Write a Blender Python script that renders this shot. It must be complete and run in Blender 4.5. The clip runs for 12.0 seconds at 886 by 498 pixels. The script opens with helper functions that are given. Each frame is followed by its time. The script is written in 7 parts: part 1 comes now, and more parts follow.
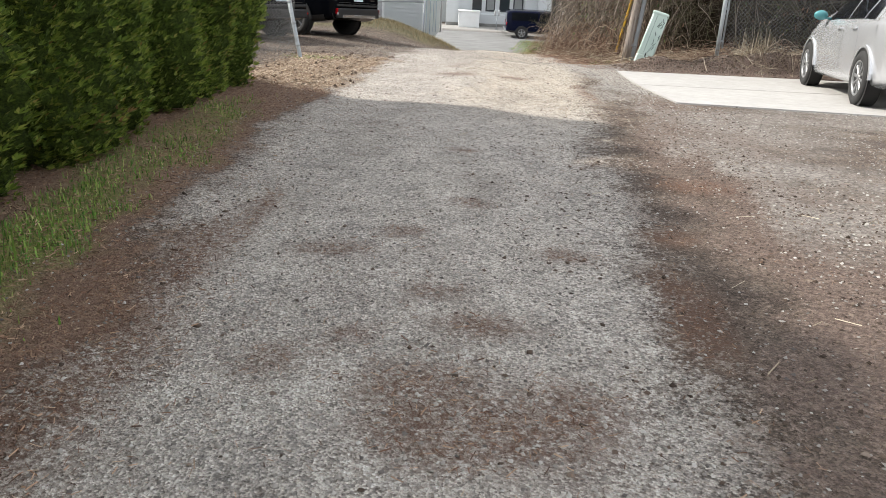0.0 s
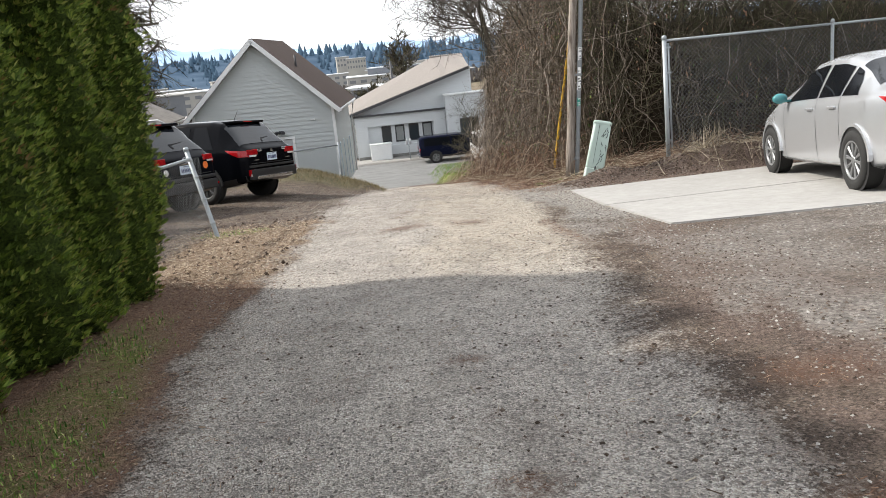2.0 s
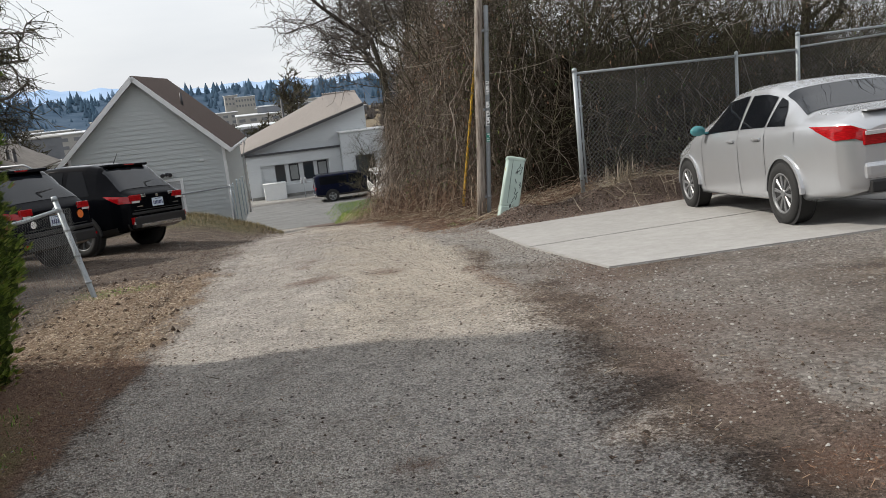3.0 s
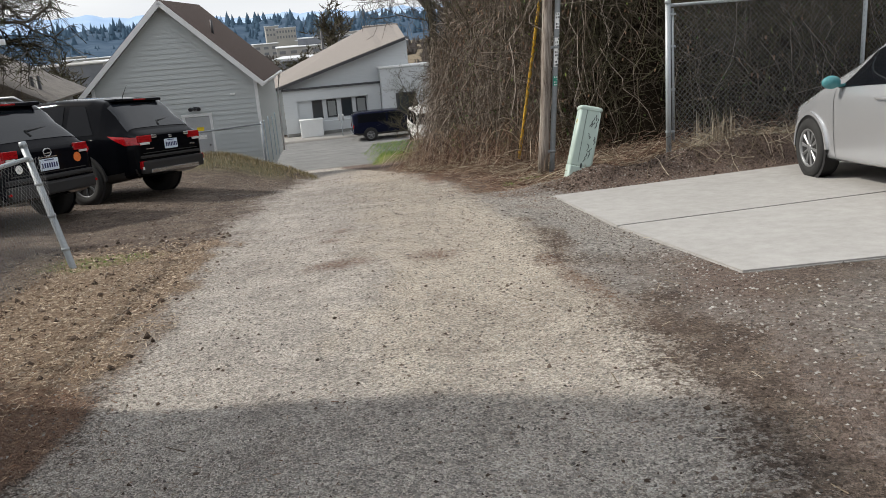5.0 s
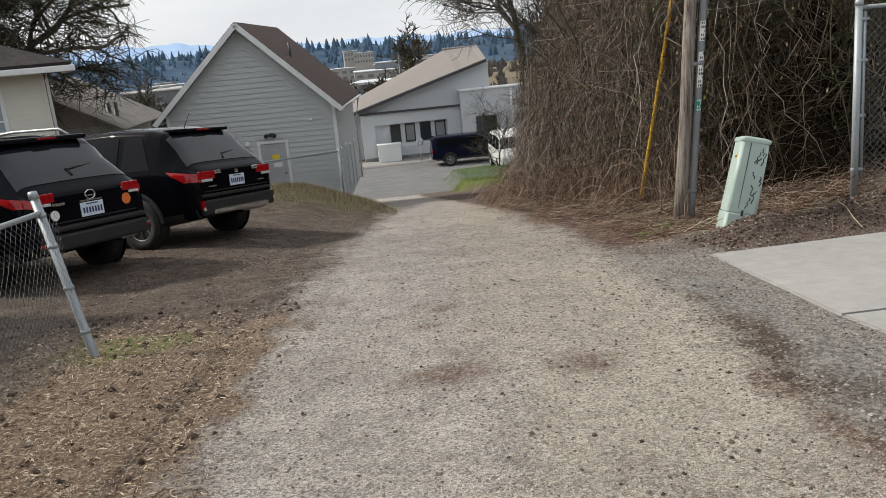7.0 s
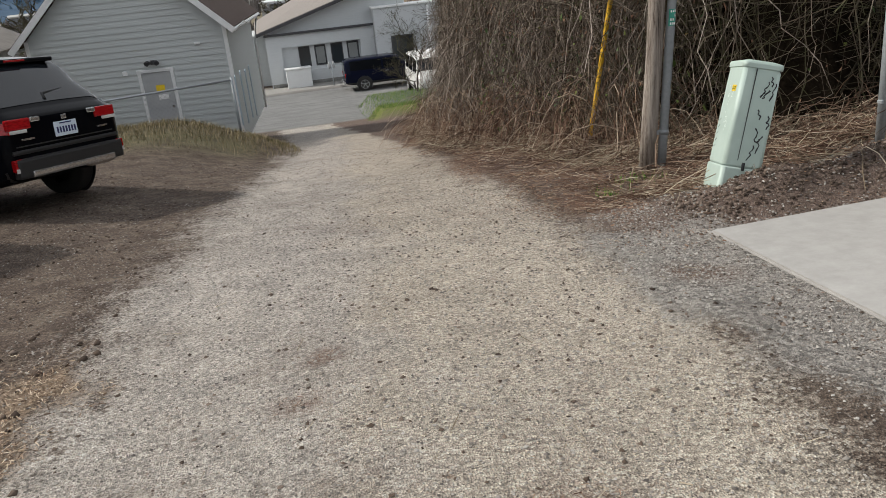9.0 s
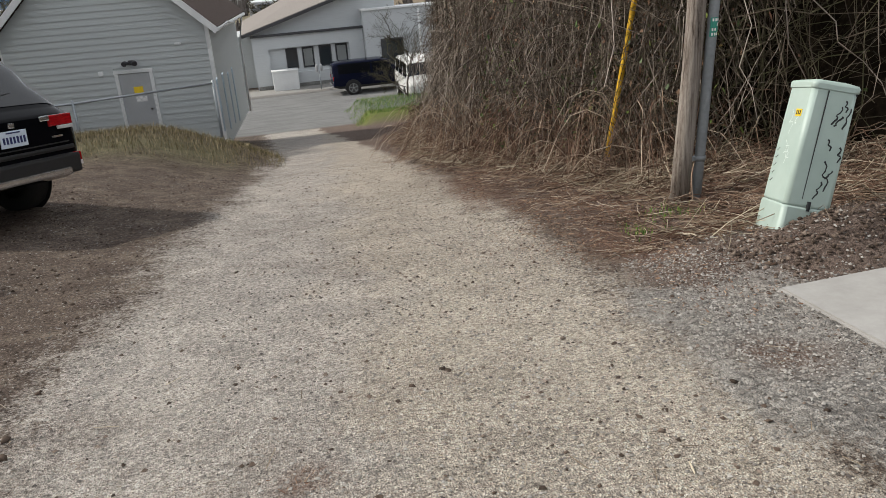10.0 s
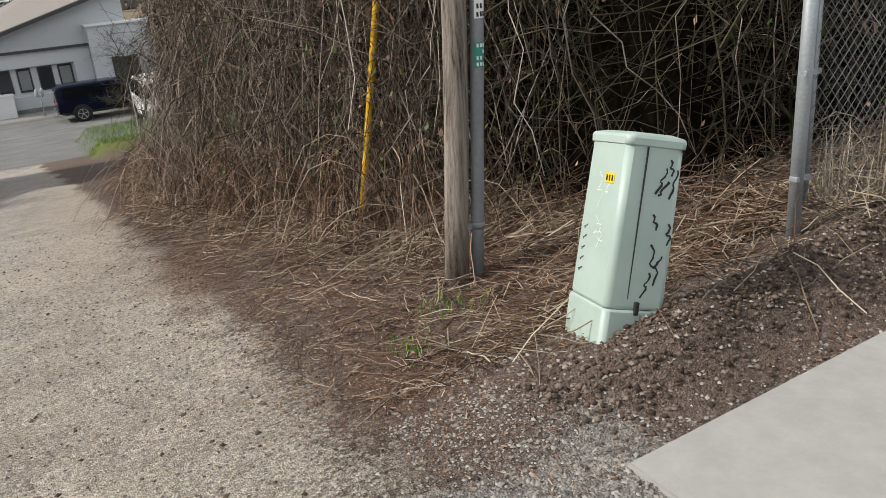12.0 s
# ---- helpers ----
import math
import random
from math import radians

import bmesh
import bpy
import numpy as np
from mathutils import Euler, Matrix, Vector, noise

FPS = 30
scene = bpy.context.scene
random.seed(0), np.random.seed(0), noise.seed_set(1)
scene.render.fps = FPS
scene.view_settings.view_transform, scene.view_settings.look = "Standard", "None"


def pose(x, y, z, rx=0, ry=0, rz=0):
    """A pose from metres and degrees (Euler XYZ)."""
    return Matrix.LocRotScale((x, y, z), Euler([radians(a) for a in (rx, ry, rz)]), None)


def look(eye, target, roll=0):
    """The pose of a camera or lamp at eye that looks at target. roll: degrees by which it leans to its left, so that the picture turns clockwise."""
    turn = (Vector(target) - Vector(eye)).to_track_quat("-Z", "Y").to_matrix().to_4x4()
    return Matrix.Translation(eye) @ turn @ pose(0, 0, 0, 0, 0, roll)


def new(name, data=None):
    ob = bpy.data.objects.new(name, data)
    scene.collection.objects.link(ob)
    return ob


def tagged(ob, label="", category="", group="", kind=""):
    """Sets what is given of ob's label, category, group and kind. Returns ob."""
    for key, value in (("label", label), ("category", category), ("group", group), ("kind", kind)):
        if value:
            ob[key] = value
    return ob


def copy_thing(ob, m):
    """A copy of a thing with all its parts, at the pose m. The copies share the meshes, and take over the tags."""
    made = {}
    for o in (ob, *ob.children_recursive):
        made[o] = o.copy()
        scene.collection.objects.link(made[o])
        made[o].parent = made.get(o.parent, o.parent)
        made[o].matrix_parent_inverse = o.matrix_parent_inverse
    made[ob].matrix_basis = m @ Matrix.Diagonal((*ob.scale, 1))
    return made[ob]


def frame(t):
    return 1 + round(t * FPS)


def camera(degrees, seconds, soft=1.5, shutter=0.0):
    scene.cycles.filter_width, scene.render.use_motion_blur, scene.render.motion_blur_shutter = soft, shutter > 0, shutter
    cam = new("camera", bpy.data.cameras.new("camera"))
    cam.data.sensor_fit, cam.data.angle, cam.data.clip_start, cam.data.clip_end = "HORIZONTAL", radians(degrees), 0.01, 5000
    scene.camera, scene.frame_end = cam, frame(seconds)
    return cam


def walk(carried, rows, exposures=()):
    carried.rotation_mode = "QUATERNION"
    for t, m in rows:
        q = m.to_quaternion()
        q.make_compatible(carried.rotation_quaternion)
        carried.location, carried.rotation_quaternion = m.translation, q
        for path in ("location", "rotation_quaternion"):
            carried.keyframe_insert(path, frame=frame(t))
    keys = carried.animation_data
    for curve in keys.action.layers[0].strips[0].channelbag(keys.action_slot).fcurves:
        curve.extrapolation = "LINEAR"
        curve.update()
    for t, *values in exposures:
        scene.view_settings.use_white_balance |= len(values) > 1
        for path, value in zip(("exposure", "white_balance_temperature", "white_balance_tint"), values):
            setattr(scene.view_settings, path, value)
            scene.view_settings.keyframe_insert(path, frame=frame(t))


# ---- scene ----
cam = camera(58.3, 12.0, soft=0.7)
PATH = [
    (0, (0.122, -0.156, 1.507), (0.159, 1.689, 0.735), 3.0),
    (0.5, (0.148, 0.32, 1.507), (0.288, 2.193, 0.82), 4.3),
    (1, (-0.002, 0.763, 1.556), (-0.208, 2.638, 0.889), 1.8),
    (1.5, (-0.136, 1.171, 1.549), (-0.092, 3.07, 0.923), -4.7),
    (2, (-0.15, 1.692, 1.523), (0.059, 3.621, 1.036), -5.6),
    (2.5, (-0.259, 2.181, 1.505), (-0.02, 4.12, 1.081), -4.7),
    (3, (-0.206, 2.622, 1.489), (0.268, 4.518, 1.064), -5.9),
    (3.5, (-0.122, 3.179, 1.443), (0.238, 5.095, 0.995), -4.6),
    (5.5, (0.076, 5.066, 1.403), (0.444, 6.946, 0.827), -4.5),
    (6, (0.018, 5.615, 1.381), (0.088, 7.556, 0.902), -3.1),
    (6.5, (-0.031, 6.151, 1.352), (0.216, 8.072, 0.855), -4.6),
    (7, (0.024, 6.697, 1.326), (0.216, 8.625, 0.829), -5.3),
    (9, (0.525, 9.012, 1.116), (0.877, 10.852, 0.417), -5.9),
    (9.5, (0.603, 9.554, 1.081), (0.838, 11.42, 0.403), -5.7),
    (10, (0.614, 10.036, 1.056), (1.003, 11.871, 0.362), -4.7),
    (10.5, (0.805, 10.52, 0.997), (1.301, 12.282, 0.191), -5.9),
    (11, (0.974, 10.97, 1.004), (1.529, 12.712, 0.194), -4.4),
    (11.5, (1.22, 11.358, 0.999), (2.145, 12.931, 0.179), -4.5),
    (12, (1.541, 11.736, 0.989), (2.447, 13.369, 0.272), -4.6),
]
walk(cam, [(t, look(eye, target, roll)) for t, eye, target, roll in PATH],
     exposures=[(0.0, 0.8), (1.0, 0.85), (1.5, 0.85), (2.0, 0.55), (2.5, 0.33), (3.0, -0.1), (3.5, -0.55), (5.5, 0.1), (6.0, -0.11), (6.5, -0.09), (7.0, -0.14), (9.0, -0.1), (10.5, -0.1), (12.0, -0.02)])

# ---- world, sun and exposure ----
SUN_EL, SUN_DIR = radians(39.5), Vector((-0.93, 0.37, 0)).normalized()
world = bpy.data.worlds.new("sky")
scene.world = world
world.use_nodes = True
wn = world.node_tree.nodes
wl = world.node_tree.links
sky = wn.new("ShaderNodeTexSky")
sky.sky_type, sky.sun_disc = "NISHITA", False
sky.sun_elevation, sky.sun_rotation = SUN_EL, math.atan2(SUN_DIR.x, SUN_DIR.y)
sky.dust_density, sky.air_density, sky.ozone_density = 4.0, 1.0, 1.0
# thin high cloud over the whole sky: white veil with soft streaks
w_co = wn.new("ShaderNodeTexCoord")
w_map = wn.new("ShaderNodeMapping")
w_map.inputs["Scale"].default_value = (1.2, 1.2, 5.0)
w_noise = wn.new("ShaderNodeTexNoise")
w_noise.inputs["Scale"].default_value, w_noise.inputs["Detail"].default_value = 2.2, 6
w_ramp = wn.new("ShaderNodeValToRGB")
w_ramp.color_ramp.elements[0].position, w_ramp.color_ramp.elements[0].color = 0.30, (9.0, 9.4, 9.9, 1)
w_ramp.color_ramp.elements[1].position, w_ramp.color_ramp.elements[1].color = 0.72, (11.0, 11.2, 11.4, 1)
w_mix = wn.new("ShaderNodeMixRGB")
w_mix.inputs["Fac"].default_value = 0.8
wl.new(w_co.outputs["Generated"], w_map.inputs["Vector"])
wl.new(w_map.outputs["Vector"], w_noise.inputs["Vector"])
wl.new(w_noise.outputs["Fac"], w_ramp.inputs["Fac"])
wl.new(sky.outputs["Color"], w_mix.inputs["Color1"])
wl.new(w_ramp.outputs["Color"], w_mix.inputs["Color2"])
w_bg = wn["Background"]
wl.new(w_mix.outputs["Color"], w_bg.inputs["Color"])
w_bg.inputs["Strength"].default_value = 0.108

sun = new("sun", bpy.data.lights.new("sun", "SUN"))
sun.data.energy, sun.data.angle, sun.data.color = 3.9, radians(2.2), (1.0, 0.945, 0.85)
sun.matrix_world = look((0, 0, 30), Vector((0, 0, 30)) - SUN_DIR * math.cos(SUN_EL) - Vector((0, 0, math.sin(SUN_EL))))


# ---- materials ----
class Mat:
    """A small builder of node materials."""

    def __init__(self, name, rough=0.7, metal=0.0, spec=0.5):
        self.m = bpy.data.materials.new(name)
        self.m.use_nodes = True
        self.n, self.l = self.m.node_tree.nodes, self.m.node_tree.links
        self.b = self.n["Principled BSDF"]
        self.b.inputs["Roughness"].default_value = rough
        self.b.inputs["Metallic"].default_value = metal
        self.b.inputs["Specular IOR Level"].default_value = spec
        self.co = self.n.new("ShaderNodeTexCoord").outputs["Object"]

    def mapped(self, scale):
        q = self.n.new("ShaderNodeMapping")
        q.inputs["Scale"].default_value = scale
        self.l.new(self.co, q.inputs["Vector"])
        return q.outputs["Vector"]

    def noise(self, scale, detail=4, rough=0.6, stretch=None, distort=0.0):
        q = self.n.new("ShaderNodeTexNoise")
        q.inputs["Scale"].default_value, q.inputs["Detail"].default_value = scale, detail
        q.inputs["Roughness"].default_value, q.inputs["Distortion"].default_value = rough, distort
        self.l.new(self.mapped(stretch) if stretch else self.co, q.inputs["Vector"])
        return q.outputs["Fac"]

    def voronoi(self, scale, out="Distance", feature="F1"):
        q = self.n.new("ShaderNodeTexVoronoi")
        q.feature = feature
        q.inputs["Scale"].default_value = scale
        self.l.new(self.co, q.inputs["Vector"])
        return q.outputs[out]

    def attr(self, name):
        q = self.n.new("ShaderNodeAttribute")
        q.attribute_name = name
        return q.outputs["Fac"]

    def island(self):
        return self.n.new("ShaderNodeNewGeometry").outputs["Random Per Island"]

    def rand(self):
        return self.n.new("ShaderNodeObjectInfo").outputs["Random"]

    def ramp(self, fac, stops):
        q = self.n.new("ShaderNodeValToRGB")
        e = q.color_ramp.elements
        while len(e) < len(stops):
            e.new(0.5)
        for el, (p, c) in zip(e, stops):
            el.position, el.color = p, (*c, 1) if len(c) == 3 else c
        self.l.new(fac, q.inputs["Fac"])
        return q.outputs["Color"]

    def math(self, op, a, b=None, clamp=False):
        q = self.n.new("ShaderNodeMath")
        q.operation, q.use_clamp = op, clamp
        for i, v in enumerate((a, b)):
            if v is None:
                continue
            if isinstance(v, (int, float)):
                q.inputs[i].default_value = v
            else:
                self.l.new(v, q.inputs[i])
        return q.outputs[0]

    def mix(self, fac, a, b, mode="MIX"):
        q = self.n.new("ShaderNodeMixRGB")
        q.blend_type = mode
        for s, v in zip(("Fac", "Color1", "Color2"), (fac, a, b)):
            if isinstance(v, (int, float)):
                q.inputs[s].default_value = v
            elif isinstance(v, tuple):
                q.inputs[s].default_value = (*v, 1)
            else:
                self.l.new(v, q.inputs[s])
        return q.outputs["Color"]

    def color(self, c):
        if isinstance(c, tuple):
            self.b.inputs["Base Color"].default_value = (*c, 1)
        else:
            self.l.new(c, self.b.inputs["Base Color"])
        return self

    def rough(self, v):
        self.l.new(v, self.b.inputs["Roughness"])
        return self

    def bump(self, height, strength=0.5, dist=0.01):
        q = self.n.new("ShaderNodeBump")
        q.inputs["Strength"].default_value, q.inputs["Distance"].default_value = strength, dist
        self.l.new(height, q.inputs["Height"])
        self.l.new(q.outputs["Normal"], self.b.inputs["Normal"])
        return self


def simple(name, c, rough=0.6, metal=0.0, grain=30.0, amount=0.12, bump=0.0, spec=0.5, large=1.5):
    """A colour with grain at two scales and, if asked, fine relief."""
    k = Mat(name, rough, metal, spec)
    a, b = k.noise(grain, 5), k.noise(large, 3)
    lo, hi = tuple(v * (1 - amount * 1.6) for v in c), tuple(min(1, v * (1 + amount * 1.6)) for v in c)
    k.color(k.ramp(k.math("ADD", k.math("MULTIPLY", a, 0.5), k.math("MULTIPLY", b, 0.5)), [(0.3, lo), (0.7, hi)]))
    if bump:
        k.bump(a, bump, 0.01)
    return k.m


# ---- mesh helpers ----
def part(name, bm, material, parent=None, label=""):
    """Links a bmesh as one mesh object, under a thing or a part if one is given."""
    me = bpy.data.meshes.new(name)
    bm.to_mesh(me)
    bm.free()
    me.materials.append(material)
    ob = new(name, me)
    ob.parent = parent
    return tagged(ob, label)


def thing(name, label, category, m=None, group="", kind=""):
    ob = new(name)
    ob.empty_display_size = 0.1
    if m is not None:
        ob.matrix_world = m
    return tagged(ob, label, category, group, kind)


def box(bm, c, s, rot=None, bev=0.0, seg=2):
    """A box of full size s round c, with rounded edges if bev is given."""
    m = Matrix.Translation(c) @ (rot.to_4x4() if rot is not None else Matrix()) @ Matrix.Diagonal((*s, 1))
    made = bmesh.ops.create_cube(bm, size=1, matrix=m)
    if bev:
        edges = list({e for v in made["verts"] for e in v.link_edges})
        bmesh.ops.bevel(bm, geom=edges, offset=bev, segments=seg, affect="EDGES", profile=0.6)
    return bm


def tube(bm, pts, radii, n=8, cap=True):
    """A tube along points with a radius for each."""
    pts = [Vector(p) for p in pts]
    rings = []
    for i, p in enumerate(pts):
        d = (pts[min(i + 1, len(pts) - 1)] - pts[max(i - 1, 0)]).normalized()
        u = d.orthogonal().normalized()
        if abs(d.z) < 0.99:
            u = d.cross(Vector((0, 0, 1))).normalized()
        v = d.cross(u)
        r = float(radii[i] if hasattr(radii, "__len__") else radii)
        rings.append([bm.verts.new(p + r * (math.cos(2 * math.pi * k / n) * u + math.sin(2 * math.pi * k / n) * v)) for k in range(n)])
    for a, b in zip(rings, rings[1:]):
        for k in range(n):
            bm.faces.new((a[k], a[(k + 1) % n], b[(k + 1) % n], b[k])).smooth = n > 5
    if cap:
        bm.faces.new(rings[0][::-1])
        bm.faces.new(rings[-1])
    return bm


def prism(bm, outline, depth, m=None):
    """An outline in the xz plane pushed depth along y."""
    m = m or Matrix()
    a = [bm.verts.new(m @ Vector((x, 0, z))) for x, z in outline]
    b = [bm.verts.new(m @ Vector((x, depth, z))) for x, z in outline]
    n = len(a)
    bm.faces.new(a)
    bm.faces.new(b[::-1])
    for i in range(n):
        bm.faces.new((a[i], b[i], b[(i + 1) % n], a[(i + 1) % n]))
    bmesh.ops.recalc_face_normals(bm, faces=bm.faces[:])
    return bm


def soup(name, verts, faces, material, label="", category="", kind="stuff", smooth=False, parent=None):
    """Many small pieces as one mesh."""
    me = bpy.data.meshes.new(name)
    me.from_pydata(verts, [], faces)
    me.materials.append(material)
    if smooth:
        me.polygons.foreach_set("use_smooth", [True] * len(me.polygons))
    ob = new(name, me)
    ob.parent = parent
    return tagged(ob, label, category, kind=kind)


# ---- the lie of the land ----
def smooth(a, b, v):
    k = np.clip((v - a) / (b - a), 0, 1)
    return k * k * (3 - 2 * k)


def alley_left(y):
    return np.interp(y, [-20, 1.0, 2.5, 4.2, 5.6, 7.7, 9.5, 12.6, 15.7, 19.2, 22, 26, 40], [-0.9, -0.9, -0.98, -1.12, -1.22, -1.08, -0.95, -0.64, -0.3, 0.2, 0.45, 0.85, 0.7])


def alley_right(y):
    return np.interp(y, [-20, 1.6, 3.6, 6.5, 9, 12.5, 16, 20, 26, 36, 44], [0.9, 0.92, 1.14, 1.45, 1.9, 2.3, 2.45, 2.5, 2.85, 4.1, 4.7])


def wobble(x, y):
    """Gentle unevenness of loose ground."""
    return 0.5 * np.sin(x * 1.7 + 0.6 * np.sin(y * 0.9)) * np.sin(y * 1.3 + 1.1 * np.sin(x * 0.7)) + 0.3 * np.sin(x * 4.1 + y * 2.3) * np.sin(y * 3.7 - x * 1.9)


def pad_z(y):
    """Height of the top of the concrete pad."""
    return 0.455 - 0.0911 * y


def ground_z(x, y):
    """Height of the ground: a lane that tips over the brow of a hill, a flat street below, a valley beyond."""
    x, y = np.asarray(x, float), np.asarray(y, float)
    yy = np.clip(y, 11, 22)
    lane = 0.26 - 0.07 * np.minimum(y, 22) - 0.005 * (yy - 11) ** 2 - 0.166 * np.clip(y - 22, 0, 22)
    yl = np.clip(y, 11, 26)
    yard = 0.26 - 0.07 * np.minimum(y, 26) - 0.0012 * (yl - 11) ** 2 - 0.22 * np.clip(y - 27, 0, 15)
    left = smooth(0.2, -2.6, x - alley_left(y))
    z = lane + (yard - lane) * left
    # grass berm at the far end of the yard
    z = z + 0.20 * smooth(-6.5, -4.5, x) * smooth(1.1, 0.1, x) * np.exp(-((y - 25.6) / 1.5) ** 2)
    # wheel-worn lane with a faint crown, loose edges
    mid = (alley_left(y) + alley_right(y)) / 2
    on = smooth(0.25, -0.25, np.abs(x - mid) - (alley_right(y) - alley_left(y)) / 2) * smooth(40, 30, y)
    z = z + on * 0.02 * np.cos((x - mid) * 3.2)
    near = smooth(60, 30, y) * smooth(30, 15, np.abs(x))
    z = z + (1 - on) * near * 0.022 * wobble(x, y)
    # bank on the right under the brambles, spoil heap by the cabinet
    z = z + smooth(3.6, 6.0, x) * smooth(13.2, 14.6, y) * smooth(44, 36, y) * 0.30 * smooth(32, 22, y)
    z = z - 0.05 * smooth(13.2, 15.0, y) * smooth(19.5, 16.5, y) * smooth(0.0, 1.0, x)
    # bed and edge of the concrete pad
    rim_m = smooth(2.4, 2.95, x) * smooth(8.6, 9.1, y + 0.16 * (x - 3)) * smooth(14.1, 13.55, y)
    bed_m = smooth(2.98, 3.10, x - 0.09 * np.clip(y - 11.2, 0, 3)) * smooth(9.1, 9.3, y + 0.16 * (x - 3)) * smooth(13.50, 13.40, y) * smooth(11.6, 11.4, x)
    z = z * (1 - rim_m) + (pad_z(y) - 0.016 - 0.03 * bed_m) * rim_m
    z = z + 0.15 * np.exp(-((y - 13.95 - 0.02 * (x - 4.0)) / 0.22) ** 2) * smooth(3.3, 4.0, x) * smooth(9.5, 8.0, x) * (1 + 0.5 * wobble(x * 2.6, y * 2.6))
    z = z + 0.075 * np.exp(-((x - 3.75) ** 2 + (y - 14.25) ** 2) / 0.2)
    # verge and hedge bed on the left
    z = z + 0.07 * smooth(-1.3, -2.0, x) * smooth(10.5, 8.5, y) * smooth(-30, -20, x)
    # right-hand yard
    z = z + 0.05 * smooth(5, 12, x) * smooth(13, 9, y)
    # grass bank at the street corner
    street = smooth(42.5, 44.2, y)
    z = z * (1 - street) + (-5.42 - 0.012 * np.clip(y - 44, 0, 30)) * street
    z = z + 0.5 * smooth(4.4, 5.0, x) * smooth(14, 11, x) * smooth(40, 43.5, y) * smooth(47.6, 46.8, y)
    z = z + 0.14 * smooth(54.7, 54.74, y) * smooth(-60, -50, x) * smooth(80, 75, y)
    # the valley
    far = smooth(66, 260, y)
    return z * (1 - far) + (-18) * far


def axis(stops):
    """Coordinates with steps that grow away from the middle: (start, end, step) runs."""
    out = []
    for a, b, s in stops:
        out += list(np.arange(a, b - s * 0.25, s))
    return np.array(out + [stops[-1][1]])


GX = axis([(-3000, -400, 650), (-400, -60, 60), (-60, -12, 4), (-12, -4.5, 0.4), (-4.5, 6.5, 0.09), (6.5, 12, 0.3), (12, 60, 4), (60, 400, 60), (400, 3000, 650)])
GY = axis([(-400, -40, 60), (-40, -4, 4), (-4, -0.5, 0.4), (-0.5, 19, 0.09), (19, 30, 0.2), (30, 48, 0.4), (48, 54.4, 0.8), (54.4, 55, 0.1), (55, 70, 1.5), (70, 300, 20), (300, 4000, 370)])


def gz(x, y):
    return float(ground_z(x, y))


# drifts of needles and soil on the lane: place, half width, half length
CLOTS = [(-1.05, 1.9, 0.34, 0.7), (-0.95, 3.3, 0.16, 0.9), (0.25, 1.75, 0.42, 0.26), (0.36, 4.22, 0.13, 0.12), (0.0, 3.6, 0.12, 0.10), (-0.37, 3.3, 0.2, 0.12), (0.14, 2.8, 0.16, 0.10), (0.77, 3.4, 0.2, 0.14), (0.40, 2.5, 0.2, 0.14), (-0.15, 2.35, 0.14, 0.1), (-0.4, 2.2, 0.2, 0.2), (1.38, 3.8, 0.2, 0.15), (1.9, 4.9, 0.3, 0.2), (-0.82, 3.8, 0.09, 0.8), (0.40, 10.9, 0.35, 0.18), (0.4, 11.95, 0.2, 0.12), (1.2, 10.8, 0.3, 0.2), (0.55, 12.4, 0.14, 0.1), (2.63, 12.7, 0.25, 0.22), (1.95, 9.4, 0.1, 1.0), (-1.0, 2.4, 0.25, 0.5), (0.1, 2.0, 0.28, 0.2), (0.62, 1.9, 0.2, 0.2), (1.2, 2.7, 0.14, 0.6), (0.35, 5.7, 0.18, 0.1), (2.85, 14.6, 0.35, 0.7), (2.6, 17.5, 0.3, 1.5)]


